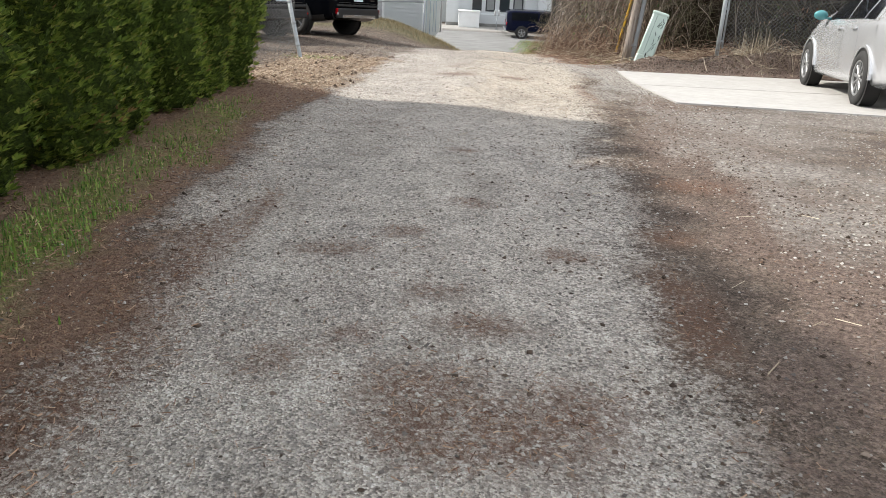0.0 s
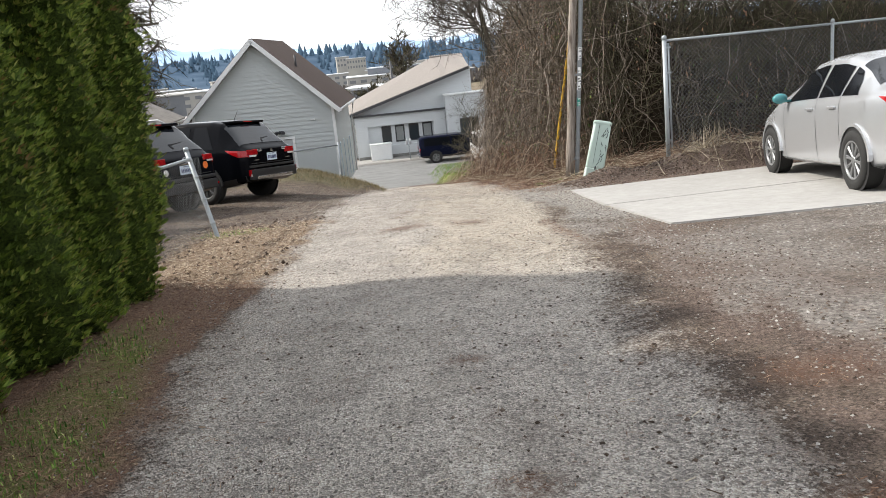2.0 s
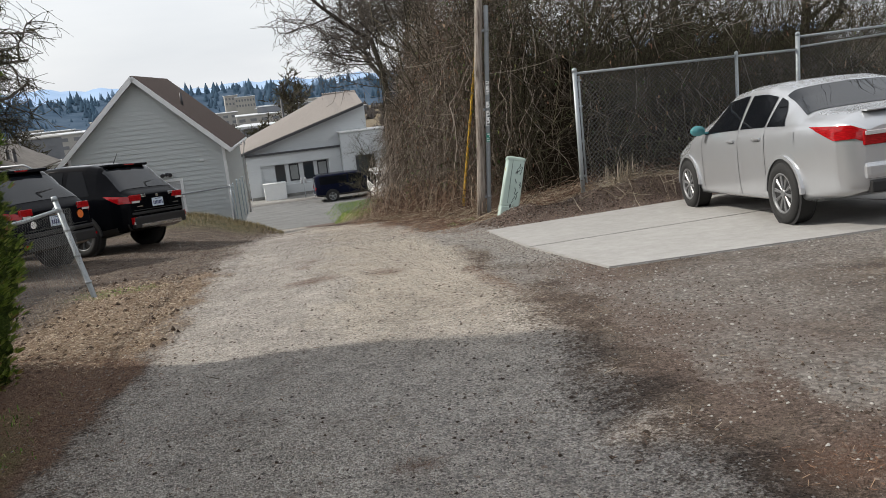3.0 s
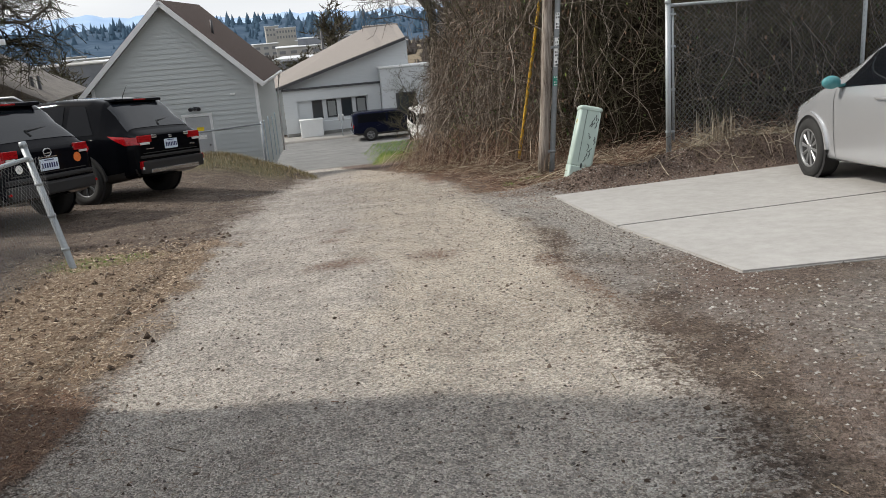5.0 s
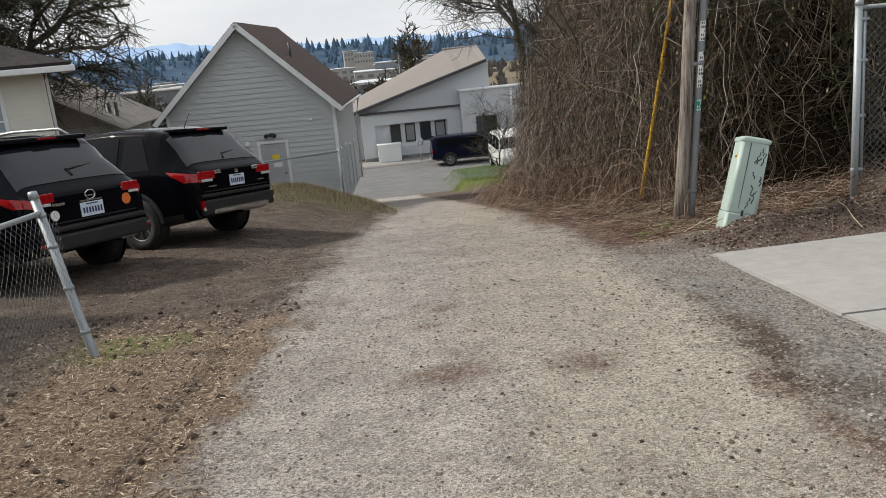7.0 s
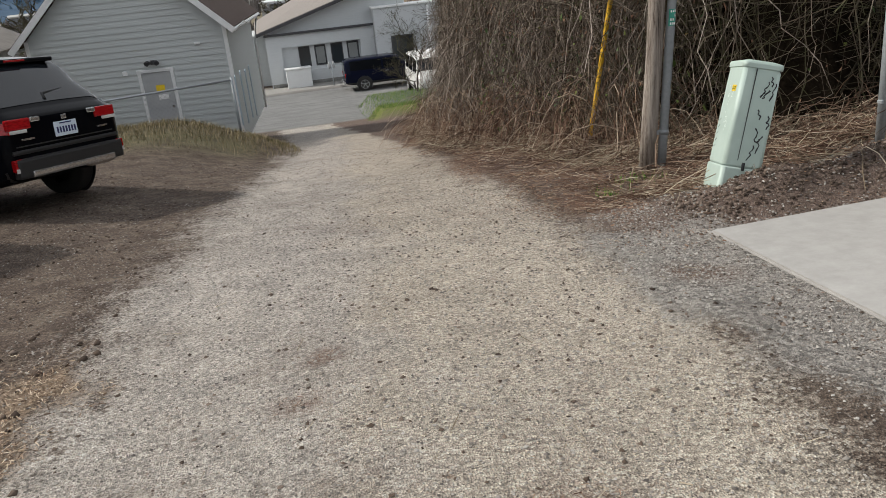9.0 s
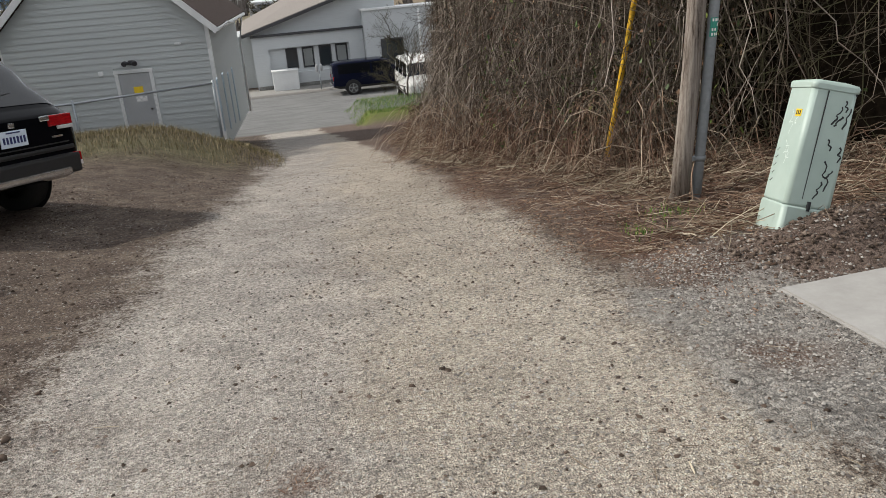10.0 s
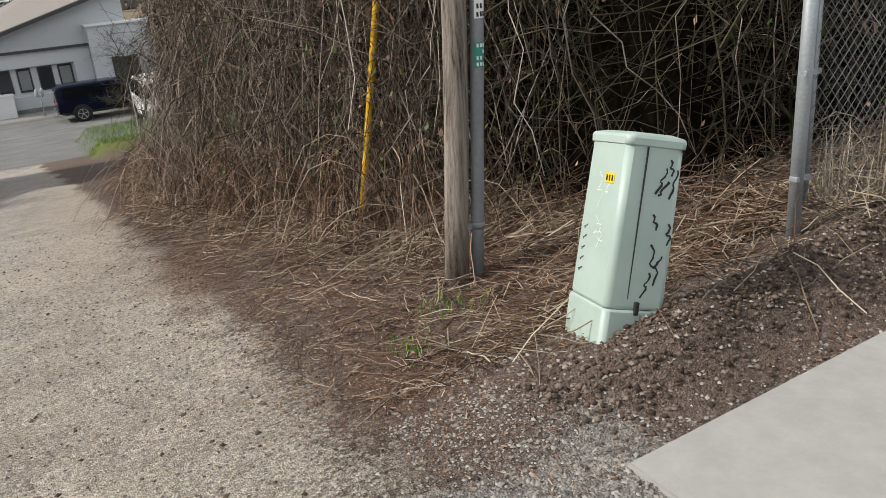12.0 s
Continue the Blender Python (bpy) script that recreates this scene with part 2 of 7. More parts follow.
def masks(x, y):
    """How much of each cover lies at a place."""
    al, ar = alley_left(y), alley_right(y)
    n = 0.2 * wobble(x * 2.2, y * 1.7) + 0.14 * wobble(x * 6, y * 5)
    lane = smooth(-0.50, 0.42, np.minimum(x - al, ar - x) + n) * smooth(44.1, 43.8, y)
    road = smooth(43.6, 43.9, y) * smooth(54.75, 54.7, y)
    walkp = smooth(54.7, 54.75, y) * smooth(57.2, 57.1, y)
    grass = smooth(0.30, 0.05, np.abs(x + 1.72 + 0.06 * (y - 4) * 0.3 + n) - 0.05) * smooth(7.9, 6.6, y + n * 2) * (0.6 + 0.4 * smooth(-0.2, 0.3, wobble(x * 1.5 + 2, y * 1.2)))
    grass = np.maximum(grass, 0.55 * smooth(0.6, 0.2, np.hypot((x + 1.7) / 0.75, (y - 12.45) / 0.42) + n * 1.5 - 0.35))
    grass = np.maximum(grass, 0.30 * np.exp(-((y - 24.4) / 1.3) ** 2) * smooth(0.6, -0.4, x))
    grass = np.maximum(grass, smooth(4.2, 4.7, x + n) * smooth(40, 42.5, y) * smooth(48, 47, y) * smooth(20, 15, x))
    grass = np.maximum(grass, 0.2 * smooth(58, 62, y))
    litter = smooth(0.12, -0.2, x - al + n) * smooth(13.6, 12.3, y + n * 2 + 0.2 * (x + 2)) * smooth(8.3, 9.2, y) * smooth(-2.9, -2.3, x + n - 0.35 * smooth(10.5, 9, y))
    needles = smooth(-0.02, -0.3, x - al + n * 1.2) * smooth(9.4, 8.4, y) * smooth(-3.5, -3.0, x + n)
    soil = smooth(0.12, 0.85, x - ar + 2 * n) * smooth(3.5, 2.5, x + 2.4 * n - 0.08 * y + 0.55)
    soil = np.maximum(soil, smooth(13.3, 13.7, y + n) * smooth(2.5, 3.0, x + n))
    gravel = smooth(1.9, 2.5, x + 2 * n) * smooth(13.6, 13.2, y)
    edge = smooth(2.15, 2.5, x + 1.2 * n) * smooth(3.5, 3.3, x) * smooth(9.4, 10.6, y) * smooth(14.0, 13.6, y + n)
    clot = np.zeros_like(x + y)
    for cx, cy, w, l in CLOTS:
        clot = np.maximum(clot, smooth(1.3, 0.2, np.hypot((x - cx) / w, (y - cy) / l) + 2.2 * n))
    buff = smooth(-0.15, 0.5, x - (al + ar) / 2 + 0.15 + 2 * n) * smooth(6.5, 9.5, y)
    return dict(edge=edge, buff=buff, clot=clot, lane=lane, road=road, walkp=walkp, grass=grass, litter=litter, needles=needles, soil=soil, gravel=gravel)


# ground material: bare yard earth, with each cover laid over it
k = Mat("ground_cover", 0.95, spec=0.2)
n_big, n_mid, n_fine = k.noise(0.55, 5), k.noise(3.2, 7, 0.7), k.noise(36, 8, 0.82)
def grey_cells(scale):
    q = k.n.new("ShaderNodeSeparateColor")
    k.l.new(k.voronoi(scale, "Color"), q.inputs["Color"])
    return k.ramp(q.outputs[0], [(0.0, (0.12, 0.12, 0.12)), (0.5, (0.5, 0.49, 0.48)), (1.0, (0.92, 0.90, 0.88))])


stones = grey_cells(110)
stones_d = k.voronoi(110, "Distance")
coarse = grey_cells(40)
grit = k.ramp(n_fine, [(0.34, (0.18, 0.165, 0.15)), (0.5, (0.46, 0.45, 0.43)), (0.66, (0.80, 0.78, 0.75))])
earth = k.ramp(n_mid, [(0.3, (0.072, 0.054, 0.046)), (0.55, (0.150, 0.118, 0.097)), (0.75, (0.255, 0.215, 0.18))])
earth = k.mix(0.5, earth, grit, "OVERLAY")
base = k.mix(0.65, earth, stones, "OVERLAY")
lane_c = k.ramp(n_mid, [(0.28, (0.38, 0.358, 0.342)), (0.5, (0.50, 0.476, 0.456)), (0.72, (0.60, 0.575, 0.552))])
lane_c = k.mix(k.math("MULTIPLY", k.attr("buff"), 0.5), lane_c, (0.56, 0.505, 0.42))
lane_c = k.mix(0.68, lane_c, grit, "OVERLAY")
lane_c = k.mix(0.62, lane_c, stones, "OVERLAY")
lane_c = k.mix(0.12, lane_c, coarse, "OVERLAY")
lane_c = k.mix(0.30, lane_c, k.ramp(k.noise(0.9, 5, 0.6, (1, 0.35, 1)), [(0.35, (0.30, 0.30, 0.31)), (0.65, (0.62, 0.60, 0.56))]), "OVERLAY")
pits = k.math("MULTIPLY", k.ramp(k.voronoi(38), [(0.13, (1, 1, 1)), (0.22, (0, 0, 0))]), k.ramp(k.noise(5, 4, 0.7), [(0.42, (0.1, 0.1, 0.1)), (0.6, (1, 1, 1))]))
lane_c = k.mix(k.math("MULTIPLY", pits, 0.75), lane_c, (0.10, 0.083, 0.07))
stain = k.math("MULTIPLY", k.ramp(k.math("ADD", k.math("MULTIPLY", k.noise(2.4, 7, 0.75, distort=0.9), 0.6), k.math("MULTIPLY", k.noise(0.6, 3), 0.4)), [(0.49, (0, 0, 0)), (0.60, (1, 1, 1))]), k.ramp(n_fine, [(0.35, (1, 1, 1)), (0.6, (0.25, 0.25, 0.25))]))
lane_c = k.mix(k.math("MULTIPLY", stain, 0.45), lane_c, (0.13, 0.092, 0.07))
def ragged(name, spread=1.6):
    """A cover whose edge breaks up into grains and patches."""
    f = k.math("ADD", k.attr(name), k.math("MULTIPLY", k.math("SUBTRACT", n_fine, 0.5), spread))
    f = k.math("ADD", f, k.math("MULTIPLY", k.math("SUBTRACT", k.noise(9, 6, 0.75), 0.5), spread))
    return k.ramp(f, [(0.24, (0, 0, 0)), (0.76, (1, 1, 1))])


c = k.mix(ragged("lane"), base, lane_c)
soil_c = k.ramp(n_fine, [(0.3, (0.055, 0.038, 0.031)), (0.5, (0.165, 0.121, 0.101)), (0.75, (0.34, 0.27, 0.23))])
soil_c = k.mix(0.35, soil_c, stones, "OVERLAY")
c = k.mix(ragged("soil", 2.0), c, soil_c)
gravel_c = k.mix(0.5, k.ramp(n_fine, [(0.3, (0.13, 0.115, 0.105)), (0.7, (0.41, 0.383, 0.355))]), coarse, "OVERLAY")
c = k.mix(k.math("MULTIPLY", ragged("gravel"), k.ramp(n_big, [(0.40, (0.05, 0.05, 0.05)), (0.62, (0.9, 0.9, 0.9))])), c, gravel_c)
c = k.mix(k.math("MULTIPLY", ragged("edge"), 0.8), c, k.mix(0.6, k.ramp(n_fine, [(0.3, (0.17, 0.16, 0.15)), (0.7, (0.46, 0.445, 0.42))]), coarse, "OVERLAY"))
c = k.mix(k.math("MULTIPLY", k.attr("clot"), k.ramp(n_fine, [(0.42, (1, 1, 1)), (0.62, (0.15, 0.15, 0.15))])), c, (0.15, 0.088, 0.062))
litter_c = k.ramp(k.noise(55, 5, 0.75, (1, 2.2, 1)), [(0.3, (0.10, 0.066, 0.046)), (0.5, (0.27, 0.20, 0.145)), (0.7, (0.50, 0.41, 0.31))])
c = k.mix(ragged("litter"), c, litter_c)
needle_c = k.ramp(n_fine, [(0.3, (0.085, 0.052, 0.038)), (0.52, (0.21, 0.135, 0.098)), (0.75, (0.38, 0.285, 0.215))])
c = k.mix(ragged("needles"), c, needle_c)
grass_c = k.ramp(k.noise(40, 5, 0.7), [(0.3, (0.07, 0.10, 0.02)), (0.55, (0.17, 0.20, 0.05)), (0.75, (0.32, 0.31, 0.11))])
c = k.mix(k.math("MULTIPLY", k.attr("grass"), k.ramp(n_mid, [(0.3, (0.35, 0.35, 0.35)), (0.5, (1, 1, 1))])), c, grass_c)
road_c = k.ramp(k.noise(0.7, 4, 0.6, (1, 4, 1)), [(0.3, (0.19, 0.19, 0.19)), (0.7, (0.27, 0.27, 0.265))])
c = k.mix(k.attr("road"), c, road_c)
c = k.mix(k.attr("walkp"), c, (0.36, 0.35, 0.33))
k.color(c)
relief = k.math("ADD", k.math("MULTIPLY", n_fine, 0.7), k.math("MULTIPLY", stones_d, 0.8))
k.bump(relief, 1.0, 0.024)
GROUND = k.m

X, Y = np.meshgrid(GX, GY)
Z = ground_z(X, Y)
rows_n, cols_n = X.shape
idx = np.arange(rows_n * cols_n).reshape(rows_n, cols_n)
quads = np.stack([idx[:-1, :-1], idx[:-1, 1:], idx[1:, 1:], idx[1:, :-1]], -1).reshape(-1, 4)
me = bpy.data.meshes.new("ground")
me.from_pydata(np.stack([X, Y, Z], -1).reshape(-1, 3), [], quads.tolist())
for name, values in masks(X, Y).items():
    me.attributes.new(name, "FLOAT", "POINT").data.foreach_set("value", values.reshape(-1).astype(np.float32))
me.polygons.foreach_set("use_smooth", [True] * len(me.polygons))
me.materials.append(GROUND)
tagged(new("ground", me), "gravel lane and bare earth falling to a street", "ground", kind="structure")


# ---- fast meshes from arrays ----
def mesh_np(name, verts, quads, material, parent=None, shade=False):
    verts, quads = np.asarray(verts, np.float32).reshape(-1, 3), np.asarray(quads, np.int32)
    n = quads.shape[1]
    me = bpy.data.meshes.new(name)
    me.vertices.add(len(verts))
    me.vertices.foreach_set("co", verts.reshape(-1))
    me.loops.add(quads.size)
    me.loops.foreach_set("vertex_index", quads.reshape(-1))
    me.polygons.add(len(quads))
    me.polygons.foreach_set("loop_start", np.arange(0, quads.size, n, dtype=np.int32))
    me.update(calc_edges=True)
    if shade:
        me.polygons.foreach_set("use_smooth", [True] * len(quads))
    me.materials.append(material)
    ob = new(name, me)
    ob.parent = parent
    return ob


def stems(paths, radii):
    """Three-sided tubes along N paths of K points: vertices and quads."""
    N, K, _ = paths.shape
    d = np.gradient(paths, axis=1)
    d /= np.linalg.norm(d, axis=2, keepdims=True) + 1e-9
    ref = np.where(np.abs(d[..., 2:3]) > 0.8, np.array([1.0, 0.2, 0]), np.array([0, 0, 1.0]))
    u = np.cross(d, ref)
    u /= np.linalg.norm(u, axis=2, keepdims=True) + 1e-9
    v = np.cross(d, u)
    r = np.broadcast_to(radii, (N, K))[..., None]
    ring = np.stack([paths + r * (math.cos(a) * u + math.sin(a) * v) for a in (0, 2.094, 4.189)], 2)
    base = (np.arange(N)[:, None] * K + np.arange(K - 1)[None]) * 3
    q = [np.stack([base + i, base + (i + 1) % 3, base + 3 + (i + 1) % 3, base + 3 + i], -1) for i in range(3)]
    return ring.reshape(-1, 3), np.stack(q, 2).reshape(-1, 4)


def stones_np(centres, sizes, rng, squash=0.65):
    """Small irregular six-cornered stones."""
    n = len(centres)
    o = np.array([[1, 0, 0], [0, 1, 0], [-1, 0, 0], [0, -1, 0], [0, 0, 1], [0, 0, -1]], float)
    p = o[None] * rng.uniform(0.6, 1.25, (n, 6, 1)) + rng.normal(0, 0.16, (n, 6, 3))
    a = rng.uniform(0, 6.283, n)
    c, s = np.cos(a)[:, None], np.sin(a)[:, None]
    p = np.stack([p[..., 0] * c - p[..., 1] * s, p[..., 0] * s + p[..., 1] * c, p[..., 2] * squash], -1)
    p = p * sizes[:, None, None] + centres[:, None, :]
    f = np.array([[0, 1, 4], [1, 2, 4], [2, 3, 4], [3, 0, 4], [1, 0, 5], [2, 1, 5], [3, 2, 5], [0, 3, 5]])
    f = f[:4] if sizes.max() < 0.016 else f
    return p.reshape(-1, 3), (np.arange(n)[:, None, None] * 6 + f[None]).reshape(-1, 3)


rng = np.random.default_rng(7)

# ---- materials of things ----
GALV = simple("galvanised_steel", (0.33, 0.36, 0.38), 0.5, 0.35, 60, 0.16)
WIRE = simple("fence_wire", (0.15, 0.155, 0.16), 0.55, 0.4, 80, 0.2)
PLASTIC_GREEN = Mat("pale_green_plastic", 0.48)
k = PLASTIC_GREEN
scuff = k.math("GREATER_THAN", k.noise(14, 8, 0.75, (1, 1, 0.35), 0.8), 0.67)
k.color(k.mix(k.math("MULTIPLY", scuff, 0.3), k.ramp(k.noise(2.5, 5), [(0.3, (0.35, 0.44, 0.40)), (0.7, (0.43, 0.525, 0.48))]), (0.25, 0.32, 0.29))).bump(k.noise(60), 0.08, 0.004)
PLASTIC_GREEN = k.m
INK = simple("marker_ink", (0.012, 0.014, 0.016), 0.6)
INK_PALE = simple("scratched_plastic", (0.62, 0.70, 0.66), 0.7)
LABEL_Y = simple("yellow_sticker", (0.78, 0.55, 0.02), 0.5)
LABEL_W = simple("white_sticker", (0.75, 0.75, 0.74), 0.5)
LABEL_G = simple("green_sticker", (0.03, 0.26, 0.19), 0.5)
YELLOW = simple("yellow_guy_guard", (0.72, 0.43, 0.02), 0.5, amount=0.1)
PVC = simple("grey_conduit", (0.22, 0.235, 0.245), 0.6, amount=0.15)
k = Mat("weathered_pole_wood", 0.9, spec=0.2)
grain = k.noise(30, 8, 0.8, (1, 1, 0.03))
k.color(k.ramp(grain, [(0.36, (0.035, 0.026, 0.021)), (0.43, (0.17, 0.140, 0.118)), (0.55, (0.31, 0.272, 0.238)), (0.78, (0.46, 0.42, 0.38))])).bump(grain, 0.9, 0.015)
POLE_WOOD = k.m
k = Mat("concrete_slab", 0.88, spec=0.3)
k.color(k.mix(k.math("MULTIPLY", k.ramp(k.noise(1.1, 8, 0.75), [(0.35, (0, 0, 0)), (0.75, (1, 1, 1))]), 0.5), k.ramp(k.noise(7, 7, 0.7), [(0.3, (0.30, 0.292, 0.28)), (0.7, (0.385, 0.376, 0.362))]), (0.24, 0.23, 0.216))).bump(k.noise(90, 4), 0.15, 0.004)
SLAB = k.m

# ---- concrete parking pad ----
pad = thing("concrete_pad", "pale broom-finished concrete parking pad with a control joint", "pavement", pose(0, 0, 0), kind="structure")


def pad_panel(corners):
    bm = bmesh.new()
    top = [bm.verts.new((x, y, pad_z(y))) for x, y in corners]
    low = [bm.verts.new((x, y, pad_z(y) - 0.15)) for x, y in corners]
    bm.faces.new(top)
    n = len(top)
    for i in range(n):
        bm.faces.new((top[(i + 1) % n], top[i], low[i], low[(i + 1) % n]))
    bmesh.ops.recalc_face_normals(bm, faces=bm.faces[:])
    bmesh.ops.bevel(bm, geom=[e for e in bm.edges if all(v.co.z > pad_z(v.co.y) - 0.05 for v in e.verts)], offset=0.012, segments=2, affect="EDGES")
    return part("panel", bm, SLAB, pad)


pad_panel([(2.96, 9.12), (7.2, 8.44), (7.2, 11.045), (2.98, 11.17)])
pad_panel([(2.98, 11.185), (7.2, 11.06), (7.2, 13.62), (3.19, 13.50)])
pad_panel([(7.212, 8.44), (11.5, 7.75), (11.5, 10.93), (7.212, 11.045)])
pad_panel([(7.212, 11.06), (11.5, 10.945), (11.5, 13.75), (7.212, 13.61)])


# ---- utility cabinet ----
def rounded_section(bm, hx, hy, r, z, m, n=4):
    pts = []
    for cx, cy, a0 in ((hx - r, hy - r, 0), (-hx + r, hy - r, 90), (-hx + r, -hy + r, 180), (hx - r, -hy + r, 270)):
        for i in range(n + 1):
            a = radians(a0 + 90 * i / n)
            pts.append(bm.verts.new(m @ Vector((cx + r * math.cos(a), cy + r * math.sin(a), z))))
    return pts


def lofted(bm, rings, caps=True, corner=0):
    """Skin between rings; with corner given, only the rounded corners of that many faces are smooth."""
    for a, b in zip(rings, rings[1:]):
        n = len(a)
        for i in range(n):
            bm.faces.new((a[i], a[(i + 1) % n], b[(i + 1) % n], b[i])).smooth = not corner or i % (corner + 1) != corner
    if caps:
        bm.faces.new(rings[0][::-1])
        bm.faces.new(rings[-1])
    return bm


axis_z = Vector((0.255, 0.09, 0.93)).normalized()
axis_x = (Vector((math.cos(radians(-15)), math.sin(radians(-15)), 0)) - axis_z * axis_z.dot(Vector((math.cos(radians(-15)), math.sin(radians(-15)), 0)))).normalized()
axis_y = axis_z.cross(axis_x)
cab_m = Matrix((axis_x, axis_y, axis_z)).transposed().to_4x4()
cab_m.translation = Vector((3.775, 14.25, -0.84))
cabinet = thing("utility_cabinet", "leaning pale green plastic utility cabinet with black marker scrawl", "utility box", cab_m)
I4 = Matrix()
bm = bmesh.new()
lofted(bm, [rounded_section(bm, 0.152, 0.197, 0.030, z, I4) for z in (-0.25, 0.0, 0.225)] + [rounded_section(bm, 0.144, 0.189, 0.030, 0.235, I4)], corner=4)
part("base_collar", bm, PLASTIC_GREEN, cabinet)
bm = bmesh.new()
lofted(bm, [rounded_section(bm, hx, hy, r, z, I4) for hx, hy, r, z in ((0.140, 0.185, 0.03, 0.238), (0.146, 0.189, 0.03, 0.250), (0.142, 0.184, 0.03, 0.60), (0.137, 0.178, 0.03, 0.965))], corner=4)
body = part("body", bm, PLASTIC_GREEN, cabinet)
bm = bmesh.new()
lofted(bm, [rounded_section(bm, hx, hy, 0.032, z, I4) for hx, hy, z in ((0.137, 0.179, 0.952), (0.146, 0.187, 0.956), (0.147, 0.188, 0.985), (0.141, 0.182, 0.998), (0.10, 0.14, 1.010))], corner=4)
part("lid", bm, PLASTIC_GREEN, cabinet)
bm = bmesh.new()
box(bm, (-0.045, -0.1845, 0.60), (0.005, 0.008, 0.70))
part("door_seam", bm, INK, body)
bm = bmesh.new()
box(bm, (0.0, -0.195, 0.25), (0.02, 0.02, 0.05), bev=0.004)
box(bm, (0.0, -0.195, 0.225), (0.022, 0.018, 0.02), bev=0.004)
part("latch", bm, INK, cabinet)
r2 = random.Random(4)


def scrawl(name, face, mat, runs, width):
    """Hand-drawn strokes as thin flat ribbons on one face of the cabinet."""
    for a0, z0, da, dz, wave in runs:
        bm = bmesh.new()
        pts = []
        for i in range(9):
            s = i / 8
            pts.append((a0 + da * s + wave * math.sin(s * 11) * 0.5, z0 + dz * s + wave * math.cos(s * 9) * 0.4))
        t = lambda zz: (0.600 - zz) * 0.0155
        edge = []
        for i, (a, z) in enumerate(pts):
            (a1, z1), (b1, w1) = pts[max(i - 1, 0)], pts[min(i + 1, 8)]
            d = Vector((b1 - a1, w1 - z1 + 1e-6))
            nrm = Vector((-d.y, d.x)).normalized() * width * r2.uniform(0.6, 1.1)
            row = []
            for u, v in ((a + nrm.x, z + nrm.y), (a - nrm.x, z - nrm.y)):
                row.append(bm.verts.new((u + 0.012, -0.1860 - t(v), v) if face == "front" else (-0.1435 - t(v) * 0.9, -u, v)))
            edge.append(row)
        for (p0, p1), (q0, q1) in zip(edge, edge[1:]):
            bm.faces.new((p0, q0, q1, p1))
        part(name, bm, mat, body)


scrawl("marker_scrawl", "front", INK, [(0.045, 0.86, -0.03, -0.10, 0.02), (0.10, 0.86, -0.02, -0.12, 0.012), (0.02, 0.74, 0.05, 0.08, 0.02), (0.01, 0.66, 0.03, -0.06, 0.012), (0.09, 0.62, 0.015, -0.08, 0.02), (0.06, 0.9, 0.02, -0.06, 0.014), (0.02, 0.52, 0.05, -0.16, 0.03), (0.03, 0.40, -0.02, -0.10, 0.02), (0.08, 0.48, -0.03, -0.05, 0.01), (0.11, 0.95, 0.004, -0.01, 0.004)], 0.0055)
scrawl("faded_scrawl", "side", INK_PALE, [(-0.05, 0.80, 0.05, -0.12, 0.05), (0.03, 0.72, 0.05, 0.08, 0.04), (-0.03, 0.60, 0.08, -0.10, 0.06), (0.06, 0.5, -0.05, 0.1, 0.04)], 0.003)
scrawl("dark_scribble", "side", INK, [(-0.13, 0.55 - 0.05 * i, 0.04, 0.02, 0.02) for i in range(5)], 0.0028)
bm = bmesh.new()
box(bm, (-0.1405, -0.055, 0.80), (0.003, 0.085, 0.045))
st = part("number_sticker", bm, LABEL_Y, body, "yellow sticker with a dark code")
bm = bmesh.new()
for y in (-0.03, -0.055, -0.08):
    box(bm, (-0.1425, y, 0.80), (0.002, 0.012, 0.026))
part("code_bar", bm, INK, st)

# ---- pole, conduit, guy guard ----
pole = thing("utility_pole", "weathered grey-brown timber pole leaning beside brambles", "pole", pose(3.80, 15.67, -1.05))
bm = bmesh.new()
tube(bm, [(0.087 * z + 0.01 * math.sin(z * 2), 0.034 * z + 0.006 * math.sin(z * 3), z) for z in np.linspace(0, 9, 19)], [0.076 - 0.0015 * i for i in range(19)], 18)
part("shaft", bm, POLE_WOOD, pole)
bm = bmesh.new()
tube(bm, [(0.122 + 0.087 * z + 0.004, 0.034 * z - 0.045, z) for z in np.linspace(0, 3.6, 10)], 0.040, 14)
conduit = part("conduit", bm, PVC, pole, "grey plastic riser conduit strapped to the pole")
for z in (0.42, 1.9, 3.2):
    bm = bmesh.new()
    tube(bm, [(0.122 + 0.087 * z + 0.004, 0.034 * z - 0.045, z - 0.02), (0.122 + 0.087 * z + 0.006, 0.034 * z - 0.045, z + 0.02)], 0.046, 12)
    box(bm, (0.06 + 0.087 * z, 0.034 * z - 0.04, z), (0.12, 0.03, 0.04), bev=0.004)
    part("strap", bm, PVC, conduit)


